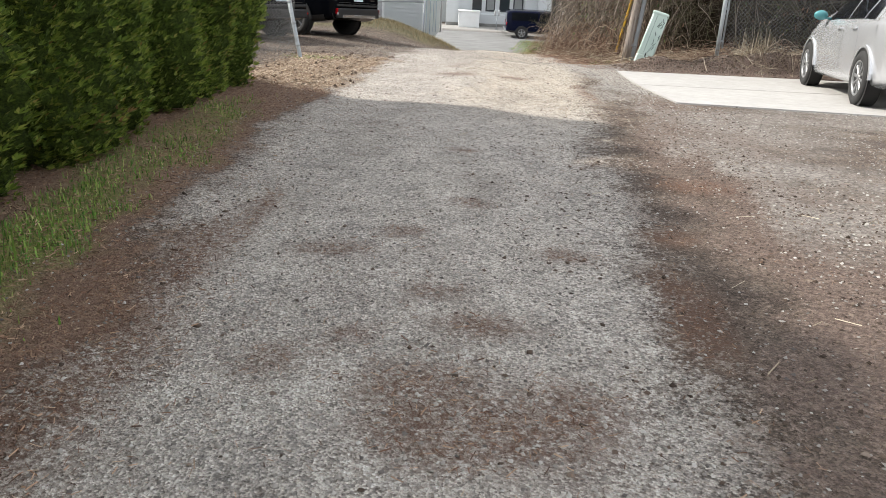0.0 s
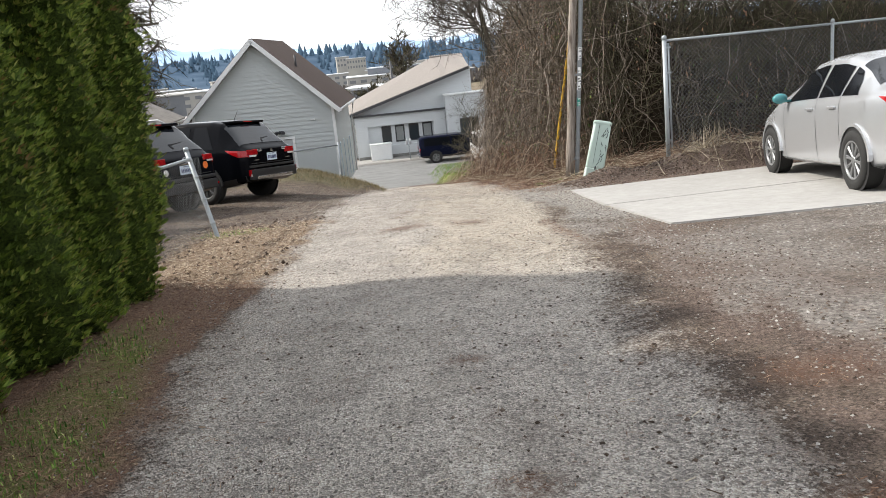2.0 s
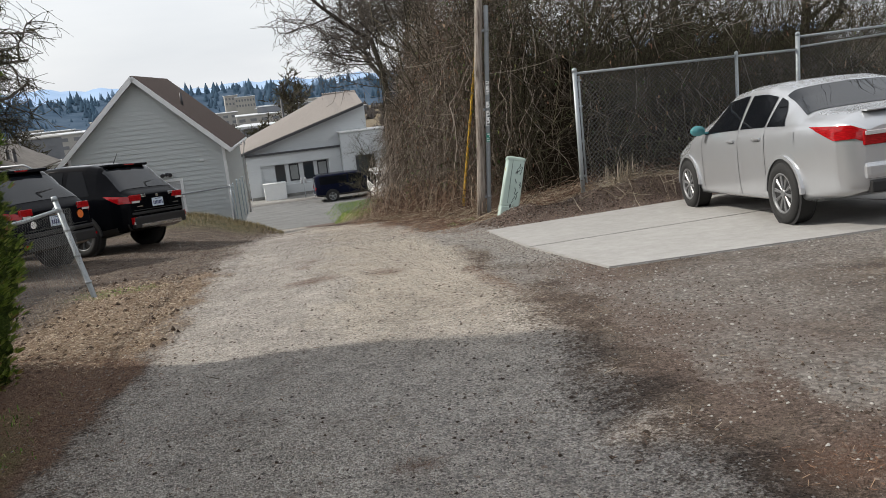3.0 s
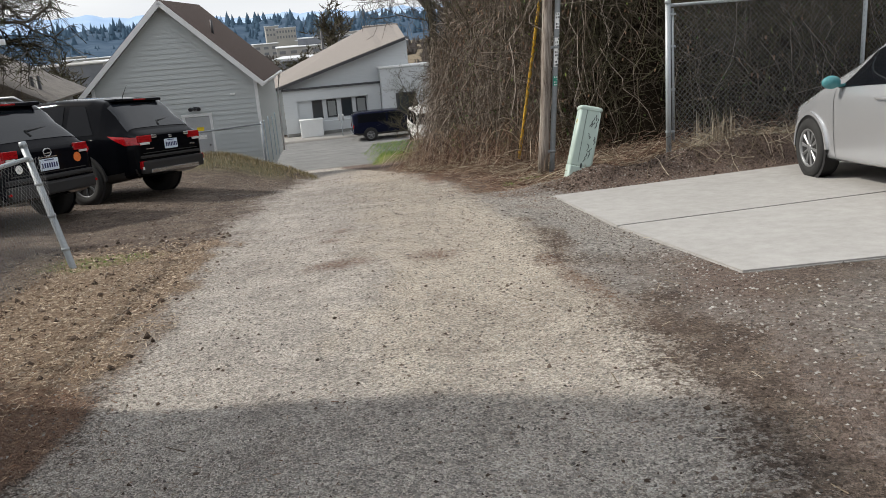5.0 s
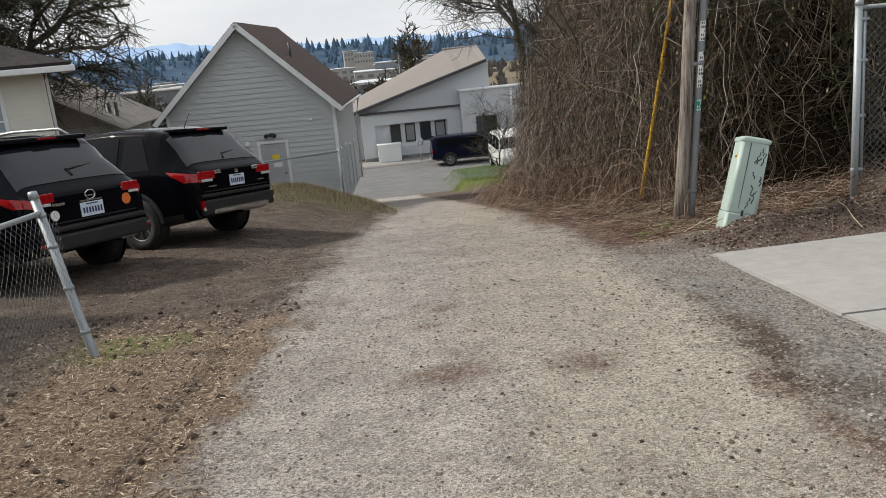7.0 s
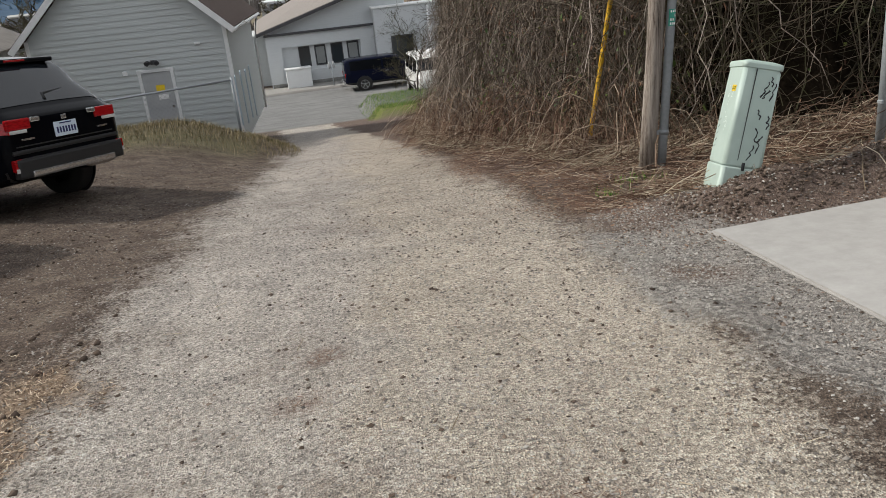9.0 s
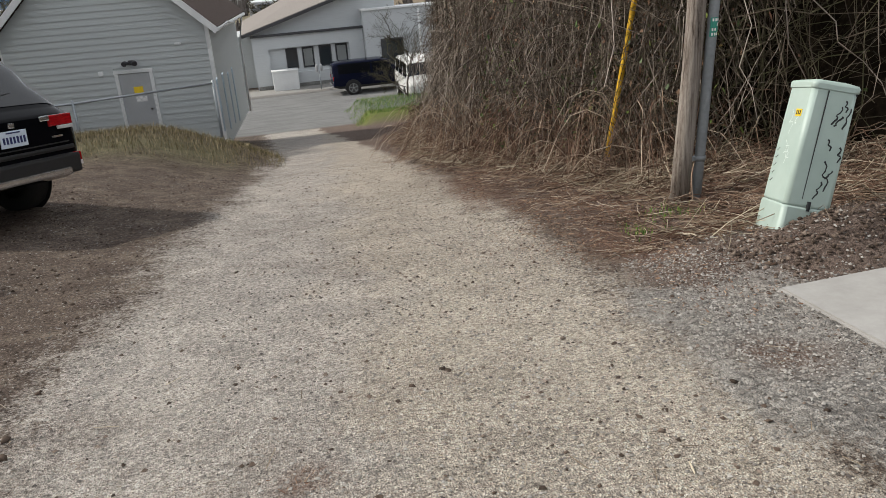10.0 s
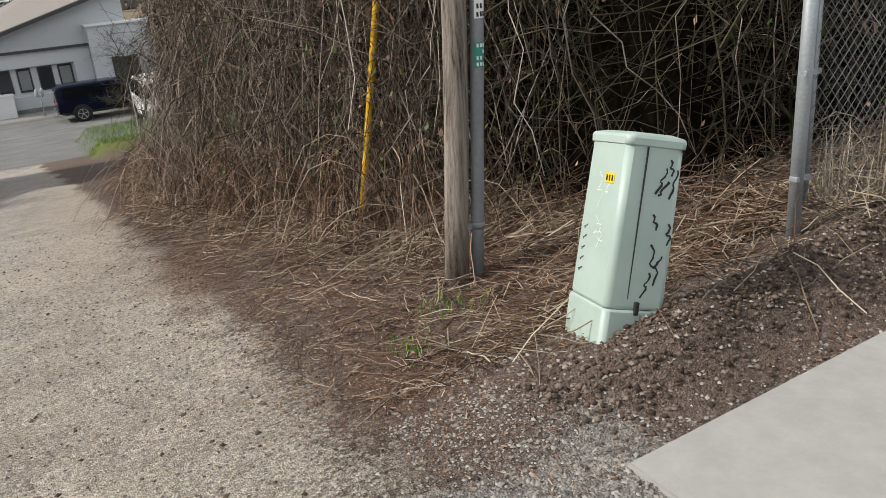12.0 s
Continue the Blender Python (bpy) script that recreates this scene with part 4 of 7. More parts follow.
        for j in range(m):
            for i in range(n):
                f = (g[j][i], g[j][i + 1], g[j + 1][i + 1], g[j + 1][i])
                bm.faces.new(f if side > 0 else f[::-1]).smooth = True
        return bm


def wheel(parent, x, y, R, side, spokes, mat=ALLOY):
    bm = bmesh.new()
    prof = [(0.62, 0.10), (0.66, 0.118), (0.80, 0.125), (0.93, 0.118), (0.985, 0.095), (1.0, 0.06), (1.0, -0.06), (0.98, -0.10), (0.6, -0.11)]
    n = 32
    rings = [[bm.verts.new((x + side * w, y + R * r * math.cos(2 * math.pi * i / n), R + R * r * math.sin(2 * math.pi * i / n))) for i in range(n)] for r, w in prof]
    lofted(bm, rings, False)
    tyre = part("wheel", bm, RUBBER, parent, "black tyre on a spoked alloy rim")
    # black disc behind the spokes, standing for the shadow round the brake
    bm = bmesh.new()
    bmesh.ops.create_circle(bm, cap_ends=True, radius=R * 0.64, segments=24, matrix=Matrix.Translation((x + side * 0.05, y, R)) @ Matrix.Rotation(radians(90), 4, "Y"))
    part("brake_shade_disc", bm, CLADDING, tyre)
    bm = bmesh.new()
    rr = [[bm.verts.new((x + side * w, y + R * r * math.cos(2 * math.pi * i / n), R + R * r * math.sin(2 * math.pi * i / n))) for i in range(n)] for r, w in ((0.60, 0.06), (0.60, 0.112), (0.655, 0.118), (0.66, 0.10))]
    lofted(bm, rr, False)
    for i in range(spokes):
        a = 2 * math.pi * (i + 0.25) / spokes
        for da in (-0.09, 0.09):
            c = Vector((x + side * 0.088, y + R * 0.33 * math.cos(a + da * 0.6), R + R * 0.33 * math.sin(a + da * 0.6)))
            box(bm, c, (0.03, R * 0.56, R * 0.06), Matrix.Rotation(a + da * 0.9, 3, "X"), 0.006, 1)
    tube(bm, [(x + side * 0.06, y, R), (x + side * 0.105, y, R), (x + side * 0.11, y, R)], [R * 0.16, R * 0.14, R * 0.08], 16)
    part("rim", bm, mat, tyre)


def arch(parent, W, y, R, side, mat):
    bm = bmesh.new()
    n = 18
    for i in range(n):
        q = []
        for a in (math.pi * i / n, math.pi * (i + 1) / n):
            c, s = math.cos(a), math.sin(a)
            for r, w in ((1.09, 0.012), (1.09, 0.022), (1.20, 0.020), (1.21, -0.02)):
                q.append(bm.verts.new((side * (W + w), y + R * r * c, R * 1.02 + R * r * s)))
        for j in range(3):
            bm.faces.new((q[j], q[j + 1], q[j + 5], q[j + 4]))
    bmesh.ops.recalc_face_normals(bm, faces=bm.faces[:])
    part("arch_trim", bm, mat, parent)
    bm = bmesh.new()
    bmesh.ops.create_circle(bm, cap_ends=True, radius=R * 1.12, segments=28, matrix=Matrix.Translation((side * (W + 0.006), y, R * 1.02)) @ Matrix.Rotation(radians(90), 4, "Y"))
    part("wheel_well", bm, CLADDING, parent)


def vehicle(name, label, category, spec, where, yaw, mat, spokes=5, rim=ALLOY, parked="parked cars", lift=0.0):
    """A car with its rear axle over a place on the ground, heading yaw degrees from the y axis."""
    h = Vector((-math.sin(radians(yaw)), math.cos(radians(yaw)), 0))
    rt = Vector((h.y, -h.x, 0))
    x, y = where
    f = lambda a, b: gz(x + h.x * a + rt.x * b, y + h.y * a + rt.y * b)
    zc, zf, zr, zl = f(0, 0), f(spec["wb"], 0), f(spec["wb"] / 2, 0.8), f(spec["wb"] / 2, -0.8)
    fwd = Vector((h.x, h.y, (zf - zc) / spec["wb"])).normalized()
    up = Vector((rt.x, rt.y, (zr - zl) / 1.6)).normalized().cross(fwd).normalized()
    rr = fwd.cross(up)
    m = Matrix((rr, fwd, up)).transposed().to_4x4()
    m.translation = Vector((x, y, (f(0, 0.8) + f(0, -0.8)) / 2 - 0.01 + lift)) - fwd * spec["axle"]
    car = thing(name, label, category, m, parked)
    sh = Shell(spec)
    body = part("body", sh.body(), mat, car)
    for side in (-1, 1):
        for low_y, high_y in spec["sides"]:
            bm = bmesh.new()
            sh.patch(bm, low_y, high_y, 4.12, 4.93, side)
            part("side_window", bm, TINT_SIDE, car)
        for yy in (spec["axle"], spec["axle"] + spec["wb"]):
            arch(car, spec["W"], yy, spec["R"], side, mat if spec is SEDAN else CLADDING)
            wheel(car, side * (spec["W"] - 0.085), yy, spec["R"], side, spokes, rim)
        for yy in [s[0][0] + 0.08 for s in spec["sides"][1:]]:
            p = sh.at(yy, 3.62)
            part("door_handle", box(bmesh.new(), (side * (p.x + 0.016), yy + 0.07, p.z), (0.028, 0.20, 0.028), bev=0.009), mat if mat is not NAVY_PAINT else CHROME, car)
        for yy in [s[0][0] - 0.03 for s in spec["sides"][1:]] + [spec["sides"][-1][0][1] + 0.02]:
            bm = bmesh.new()
            for j in range(10):
                u = 1.0 + 3.1 * j / 10
                a, b = sh.at(float(yy), u), sh.at(float(yy), u + 0.31)
                na, nb = sh.normal(float(yy), u) * 0.003, sh.normal(float(yy), u + 0.31) * 0.003
                q = [bm.verts.new(((p.x + n_.x) * side, yy + d, p.z + n_.z)) for p, n_, d in ((a, na, -0.004), (a, na, 0.004), (b, nb, 0.004), (b, nb, -0.004))]
                bm.faces.new(q)
            part("door_gap", bm, CLADDING, body)
        bm = bmesh.new()
        p = sh.at(spec["sides"][-1][0][1] - 0.10, 4.15)
        bmesh.ops.create_icosphere(bm, subdivisions=3, radius=1, matrix=Matrix.Translation((side * (p.x + 0.13), p.y, p.z + 0.06)) @ Matrix.Diagonal((0.10, 0.06, 0.07, 1)))
        box(bm, (side * (p.x + 0.03), p.y, p.z + 0.02), (0.10, 0.05, 0.03), bev=0.01)
        for fc in bm.faces:
            fc.smooth = True
        part("wing_mirror", bm, TEAL if spec is SEDAN else mat, car)
        bm = bmesh.new()
        sh.patch(bm, (spec["L"] - 0.45, spec["L"] - 0.08), (spec["L"] - 0.55, spec["L"] - 0.2), 2.7, 3.7, side)
        part("headlight", bm, CLEAR_LENS, car)
        if spec["R"] > 0.34:
            bm = bmesh.new()
            sh.patch(bm, (0.05, spec["L"] - 0.3), (0.05, spec["L"] - 0.3), 0.1, 1.5, side, 0.008, 20, 3)
            part("sill_cladding", bm, CLADDING, car)
    if spec["rear"]:
        bm = bmesh.new()
        for side in (1, -1):
            sh.patch(bm, spec["rear"], spec["rear"], 5.12, 7, side, 0.006, 8, 8)
        part("rear_window", bm, TINT, car)
    bm = bmesh.new()
    for side in (1, -1):
        sh.patch(bm, spec["front"], spec["front"], 5.12, 7, side, 0.006, 8, 8)
    part("windscreen", bm, TINT, car)
    return car, sh


def number_plate(car, x, z, y=-0.012, tilt=0):
    bm = bmesh.new()
    box(bm, (x, y, z), (0.305, 0.012, 0.152), bev=0.004)
    p = part("number_plate", bm, PLATE, car, "pale blue and white number plate")
    bm = bmesh.new()
    for i in range(7):
        box(bm, (x - 0.117 + 0.039 * i, y - 0.008, z - 0.01), (0.021, 0.004, 0.062))
    box(bm, (x, y - 0.008, z + 0.058), (0.16, 0.004, 0.012))
    part("plate_bar", bm, PLATE_INK, p)


def tail_lamp(car, sh, side, x0, x1, z0, z1, ys, u0, u1, lens=RED_LENS, name="tail_light"):
    bm = bmesh.new()
    sh.patch(bm, (ys[0], ys[1] * 0.35), (ys[0], ys[1] * 1.05), u0, u1, side, 0.012, 10, 5)
    box(bm, (side * (x0 + x1) / 2, 0.0, (z0 + z1) / 2), (x1 - x0, 0.034, z1 - z0), bev=0.014)
    return part(name, bm, lens, car)


def mesh_boxes(car, name, mat, boxes, label=""):
    for c, s, b in boxes:
        part(name, box(bmesh.new(), c, s, bev=b), mat, car, label)


# black SUV nearest the lane
suv, sh = vehicle("parked_suv", "glossy black SUV with red tail-lights parked on the dirt yard", "car", SUV_A, (-2.50, 18.48), 58, BLACK_PAINT, 7, DARK_ALLOY)
for sd in (-1, 1):
    tail_lamp(suv, sh, sd, 0.44, 0.74, 0.90, 1.01, (0.0, 0.42), 3.30, 4.05)
    mesh_boxes(suv, "lamp_insert", CLEAR_LENS, [((sd * 0.62, -0.03, 0.885), (0.20, 0.02, 0.035), 0.006)])
    mesh_boxes(suv, "chrome_wing", CHROME, [((sd * 0.385, -0.02, 0.985), (0.12, 0.02, 0.05), 0.01)])
    mesh_boxes(suv, "reflector", RED_LENS, [((sd * 0.70, -0.012, 0.56), (0.11, 0.05, 0.12), 0.012)])
    mesh_boxes(suv, "fog_lamp", CLEAR_LENS, [((sd * 0.70, -0.035, 0.51), (0.10, 0.02, 0.045), 0.006)])
mesh_boxes(suv, "bumper", CLADDING, [((0, 0.0, 0.52), (1.46, 0.10, 0.20), 0.03), ((0, 0.03, 0.68), (1.44, 0.08, 0.05), 0.02)])
mesh_boxes(suv, "skid_plate", CHROME, [((0, -0.03, 0.455), (1.16, 0.06, 0.07), 0.02)], "silver lower bumper strip")
mesh_boxes(suv, "tailgate_seam", CLADDING, [((0, -0.003, 0.735), (1.32, 0.01, 0.012), 0)])
mesh_boxes(suv, "badge", CHROME, [((0, -0.012, 0.965), (0.07, 0.014, 0.05), 0.01), ((-0.50, -0.006, 0.80), (0.16, 0.008, 0.018), 0), ((0.52, -0.006, 0.80), (0.14, 0.008, 0.018), 0)])
number_plate(suv, 0.0, 0.845)
mesh_boxes(suv, "spoiler", BLACK_PAINT, [((0, 0.61, 1.578), (1.06, 0.24, 0.05), 0.02)])
mesh_boxes(suv, "brake_light", RED_LENS, [((0, 0.485, 1.58), (0.26, 0.02, 0.02), 0.004)])
bm = bmesh.new()
tube(bm, [(0, 0.20, 1.15), (0.03, 0.24, 1.22), (0.34, 0.28, 1.25)], [0.03, 0.016, 0.008], 8)
part("wiper", bm, CLADDING, suv)
bm = bmesh.new()
tube(bm, [(0, 0.82, 1.64), (0.0, 0.70, 1.82)], [0.008, 0.004], 6)
part("antenna", bm, CLADDING, suv)

# dark grey SUV behind the low fence
suv2, sh = vehicle("parked_suv", "dark grey SUV with a rear wiper parked behind a low fence", "car", SUV_B, (-3.70, 16.12), 59, SMOKE_PAINT, 7, DARK_ALLOY)
for sd in (-1, 1):
    tail_lamp(suv2, sh, sd, 0.46, 0.70, 0.93, 1.03, (0.0, 0.40), 3.45, 4.1)
    mesh_boxes(suv2, "lamp_insert", CLEAR_LENS, [((sd * 0.60, -0.03, 0.915), (0.14, 0.02, 0.03), 0.006)])
    mesh_boxes(suv2, "reflector", RED_LENS, [((sd * 0.66, -0.045, 0.50), (0.16, 0.02, 0.035), 0.006)])
mesh_boxes(suv2, "bumper", CLADDING, [((0, 0.0, 0.50), (1.42, 0.12, 0.17), 0.03), ((0, 0.0, 0.64), (1.42, 0.08, 0.06), 0.02)])
mesh_boxes(suv2, "tailgate_seam", CLADDING, [((0, -0.003, 0.705), (1.24, 0.01, 0.012), 0)])
number_plate(suv2, 0.0, 0.80)
bm = bmesh.new()
tube(bm, [(0.065 * math.cos(a), -0.014, 0.955 + 0.05 * math.sin(a)) for a in np.linspace(0, 6.2832, 17)], 0.009, 6, False)
box(bm, (0, -0.014, 0.945), (0.10, 0.012, 0.016), bev=0.004)
part("badge", bm, CHROME, suv2)
mesh_boxes(suv2, "plate_trim", CHROME, [((0, -0.010, 0.895), (0.30, 0.008, 0.016), 0), ((-0.42, -0.006, 0.90), (0.16, 0.008, 0.03), 0), ((0.5, -0.006, 0.97), (0.12, 0.008, 0.02), 0)])
bm = bmesh.new()
bmesh.ops.create_circle(bm, cap_ends=True, radius=0.065, segments=20, matrix=Matrix.Translation((0.50, -0.006, 0.84)) @ Matrix.Rotation(radians(90), 4, "X"))
part("round_sticker", bm, ORANGE, suv2, "round orange sticker")
bm = bmesh.new()
bmesh.ops.create_circle(bm, cap_ends=True, radius=0.055, segments=20, matrix=Matrix.Translation((-0.48, -0.006, 0.79)) @ Matrix.Rotation(radians(90), 4, "X"))
part("round_sticker", bm, LABEL_W, suv2, "round white sticker")
mesh_boxes(suv2, "spoiler", SMOKE_PAINT, [((0, 0.66, 1.602), (1.10, 0.32, 0.055), 0.024)])
mesh_boxes(suv2, "brake_light", RED_LENS, [((0, 0.495, 1.606), (0.24, 0.02, 0.02), 0.004)])
bm = bmesh.new()
tube(bm, [(0, 0.22, 1.17), (-0.02, 0.26, 1.25), (0.36, 0.31, 1.28)], [0.03, 0.016, 0.008], 8)
part("wiper", bm, CLADDING, suv2)
for sd in (-1, 1):
    bm = bmesh.new()
    tube(bm, [(sd * 0.60, yy, sh.tab("top", yy) + (0.045 if 0.95 < yy < 2.6 else -0.02)) for yy in (0.85, 1.0, 1.8, 2.5, 2.75)], 0.017, 8)
    part("roof_rail", bm, ALLOY, suv2)

# silver sedan on the concrete pad
sedan, sh = vehicle("parked_sedan", "silver four-door sedan with teal mirrors parked on concrete", "car", SEDAN, (6.31, 9.63), -11.6, SILVER_PAINT, 10, simple("grey_alloy_wheel", (0.24, 0.245, 0.25), 0.38, 0.5), lift=0.052)
for sd in (-1, 1):
    tail_lamp(sedan, sh, sd, 0.34, 0.64, 0.80, 0.93, (0.0, 0.50), 3.25, 3.95)
    mesh_boxes(sedan, "lamp_insert", CLEAR_LENS, [((sd * 0.50, -0.028, 0.915), (0.26, 0.012, 0.04), 0.005)])
mesh_boxes(sedan, "bumper", SILVER_PAINT, [((0, 0.02, 0.56), (1.28, 0.10, 0.16), 0.04)])
mesh_boxes(sedan, "diffuser", CLADDING, [((0, 0.02, 0.41), (1.20, 0.12, 0.12), 0.02)])
number_plate(sedan, 0, 0.80)
mesh_boxes(sedan, "boot_spoiler", SILVER_PAINT, [((0, 0.10, 1.125), (1.12, 0.12, 0.02), 0.008)])
bm = bmesh.new()
sh.patch(bm, (0.78, 0.95), (0.80, 0.93), 3.3, 3.75, -1, 0.005, 4, 4)
part("fuel_flap", bm, SILVER_PAINT, sedan)

# vehicles down on the street
van, sh = vehicle("parked_van", "navy blue long-roofed van parked at the far kerb", "van", VAN_LOW, (5.5, 53.2), -91, NAVY_PAINT, 5)
mesh_boxes(van, "bumper", CHROME, [((0, -0.05, 0.5), (1.7, 0.10, 0.14), 0.03)])
for sd in (-1, 1):
    tail_lamp(van, sh, sd, 0.70, 0.82, 0.78, 1.0, (0.0, 0.06), 2.8, 3.6)
mesh_boxes(van, "rear_glass", TINT, [((0, -0.004, 1.33), (1.3, 0.014, 0.36), 0.004)])
vw, sh = vehicle("parked_van", "old white van parked behind bare shrubs", "van", VAN_HIGH, (8.4, 50.3), 178, WHITE_PAINT, 5)


# ---- buildings ----
def siding(name, c, board=0.16):
    k = Mat(name, 0.65, spec=0.35)
    n = k.noise(5, 6, 0.7, (0.3, 1, 6))
    k.color(k.mix(k.math("MULTIPLY", k.noise(0.8, 4), 0.25), k.ramp(n, [(0.3, tuple(v * 0.88 for v in c)), (0.7, c)]), tuple(v * 0.75 for v in c))).bump(k.noise(50, 4, stretch=(0.1, 1, 4)), 0.12, 0.006)
    return k.m


SIDING = siding("grey_lap_siding", (0.53, 0.56, 0.56))
SIDING_B = siding("pale_grey_siding", (0.57, 0.595, 0.61))
SIDING_C = siding("cream_siding", (0.74, 0.72, 0.64))
TRIM = simple("white_trim_paint", (0.74, 0.75, 0.75), 0.5, grain=20, amount=0.06)
DOOR_GREY = simple("grey_door_paint", (0.40, 0.41, 0.42), 0.5)
k = Mat("brown_roof_shingle", 0.95, spec=0.15)
cells = k.noise(18, 5, 0.7, (1, 1, 1))
k.color(k.ramp(cells, [(0.3, (0.075, 0.055, 0.048)), (0.55, (0.125, 0.095, 0.083)), (0.75, (0.19, 0.15, 0.13))])).bump(cells, 0.8, 0.02)
SHINGLE = k.m
k = Mat("tan_roof_shingle", 0.95, spec=0.15)
cells = k.noise(14, 5, 0.7)
k.color(k.ramp(cells, [(0.3, (0.18, 0.162, 0.15)), (0.7, (0.28, 0.255, 0.238))])).bump(cells, 0.6, 0.02)
SHINGLE_B = k.m
PANE = Mat("window_glass", 0.05, spec=0.6).color((0.03, 0.036, 0.04)).m
BLIND = simple("window_blind", (0.20, 0.21, 0.21), 0.7)
STRIPE = simple("dark_fascia", (0.05, 0.05, 0.055), 0.5)
BRICK_BASE = simple("stained_foundation", (0.20, 0.20, 0.19), 0.9, grain=12, amount=0.3, bump=0.2)


def lap_board(x0, x1, y, z, h, t=0.030):
    """One weatherboard: a wedge thicker at its foot."""
    bm = bmesh.new()
    q = [(x0, y, z), (x1, y, z), (x1, y - t, z), (x0, y - t, z), (x0, y, z + h), (x1, y, z + h), (x1, y - 0.006, z + h), (x0, y - 0.006, z + h)]
    v = [bm.verts.new(p) for p in q]
    for f in ((0, 1, 2, 3), (3, 2, 6, 7), (7, 6, 5, 4), (0, 3, 7, 4), (1, 5, 6, 2), (0, 4, 5, 1)):
        bm.faces.new([v[i] for i in f])
    bmesh.ops.recalc_face_normals(bm, faces=bm.faces[:])
    return bm


def slope_panel(bm, a, b, c, d, t):
    """A thick sheet between four corners."""
    a, b, c, d = (Vector(p) for p in (a, b, c, d))
    n = (b - a).cross(d - a).normalized() * t
    lo = [bm.verts.new(p) for p in (a, b, c, d)]
    hi = [bm.verts.new(p + n) for p in (a, b, c, d)]
    bm.faces.new(lo[::-1])
    bm.faces.new(hi)
    for i in range(4):
        bm.faces.new((lo[i], lo[(i + 1) % 4], hi[(i + 1) % 4], hi[i]))
    bmesh.ops.recalc_face_normals(bm, faces=bm.faces[:])
    return bm


# gabled outbuilding at the foot of the yard: local x across, y away, z up, apex over the middle
house = thing("gabled_building", "grey lap-sided gabled building with brown shingle roof and white trim", "building", pose(-3.12, 33.0, 0, 0, 0, -5.5))
HW, EAVE, APEX, FOOT, DEEP = 2.68, -0.13, 2.42, -3.6, 6.6
bm = bmesh.new()
prism(bm, [(-HW, FOOT), (HW, FOOT), (HW, EAVE), (0, APEX), (-HW, EAVE)], DEEP)
wall = part("wall", bm, SIDING, house)
z = FOOT
while z < APEX - 0.05:
    half = HW - 0.08 if z + 0.165 < EAVE else max(0.0, HW * (APEX - z - 0.165) / (APEX - EAVE) + 0.02)
    half = min(half, HW - 0.08)
    if half > 0.08:
        if z < -1.2 and z > -3.4:
            part("siding_board", lap_board(-half, 0.08, 0.0, z, 0.172), SIDING, wall)
            part("siding_board", lap_board(1.06, half, 0.0, z, 0.172), SIDING, wall)
        else:
            part("siding_board", lap_board(-half, half, 0.0, z, 0.172), SIDING, wall)
    z += 0.165
OV, RUN = 0.27, (APEX - EAVE) / HW
for sd in (-1, 1):
    bm = bmesh.new()
    e = HW + OV
    a, b = (0, -0.40, APEX + 0.10), (sd * e, -0.40, APEX + 0.10 - RUN * e)
    c, d = (sd * e, DEEP + 0.3, b[2]), (0, DEEP + 0.3, a[2])
    slope_panel(bm, *((a, b, c, d) if sd > 0 else (d, c, b, a)), 0.05)
    part("roof", bm, SHINGLE, house)
    bm = bmesh.new()
    q = Matrix.Translation((sd * e / 2, -0.41, APEX + 0.04 - RUN * e / 2)) @ Matrix.Rotation(sd * math.atan(RUN), 4, "Y")
    bmesh.ops.create_cube(bm, size=1, matrix=q @ Matrix.Diagonal((e / math.cos(math.atan(RUN)) + 0.05, 0.035, 0.16, 1)))
    part("barge_board", bm, TRIM, house, "white painted barge board")
    bm = bmesh.new()
    slope_panel(bm, (0, -0.39, APEX + 0.075), (0, 0.0, APEX + 0.075), (sd * (e - 0.02), 0.0, APEX + 0.075 - RUN * e), (sd * (e - 0.02), -0.39, APEX + 0.075 - RUN * e), 0.012)
    part("soffit", bm, TRIM, house)
    bm = bmesh.new()
    box(bm, (sd * (HW - 0.03), -0.012, (EAVE + FOOT) / 2 + 0.02), (0.11, 0.05, EAVE - FOOT), bev=0.006)
    part("corner_board", bm, TRIM, house)
    bm = bmesh.new()
    tube(bm, [(sd * (e + 0.03), -0.40, APEX + 0.06 - RUN * e), (sd * (e + 0.03), DEEP + 0.3, APEX + 0.04 - RUN * e)], 0.055, 10)
    part("gutter", bm, TRIM, house)
bm = bmesh.new()
tube(bm, [(HW + OV, DEEP - 0.3, APEX - RUN * (HW + OV)), (HW + 0.10, DEEP - 0.3, -1.2), (HW + 0.08, DEEP - 0.3, FOOT)], 0.04, 8)
part("downspout", bm, TRIM, house)
bm = bmesh.new()
tube(bm, [(HW + OV + 0.02, -0.3, APEX - RUN * (HW + OV) + 0.05), (HW + OV + 0.2, 0.6, APEX - RUN * (HW + OV) + 0.18), (HW + OV + 0.25, 1.4, APEX - RUN * (HW + OV) + 0.1)], 0.025, 8)
part("downspout", bm, TRIM, house)
bm = bmesh.new()
tube(bm, [(1.25, 1.6, APEX - RUN * 1.25), (1.25, 1.6, APEX - RUN * 1.25 + 0.62)], 0.045, 8)
part("vent_pipe", bm, STRIPE, house)
bm = bmesh.new()
box(bm, (0.57, -0.02, -2.34), (0.80, 0.04, 2.12), bev=0.004)
door = part("door", bm, DOOR_GREY, house, "grey metal door with a yellow notice")
bm = bmesh.new()
box(bm, (0.12, -0.03, -2.32), (0.09, 0.06, 2.26), bev=0.004)
box(bm, (1.02, -0.03, -2.32), (0.09, 0.06, 2.26), bev=0.004)
box(bm, (0.57, -0.034, -1.225), (1.02, 0.06, 0.09), bev=0.004)
part("door_frame", bm, TRIM, door)
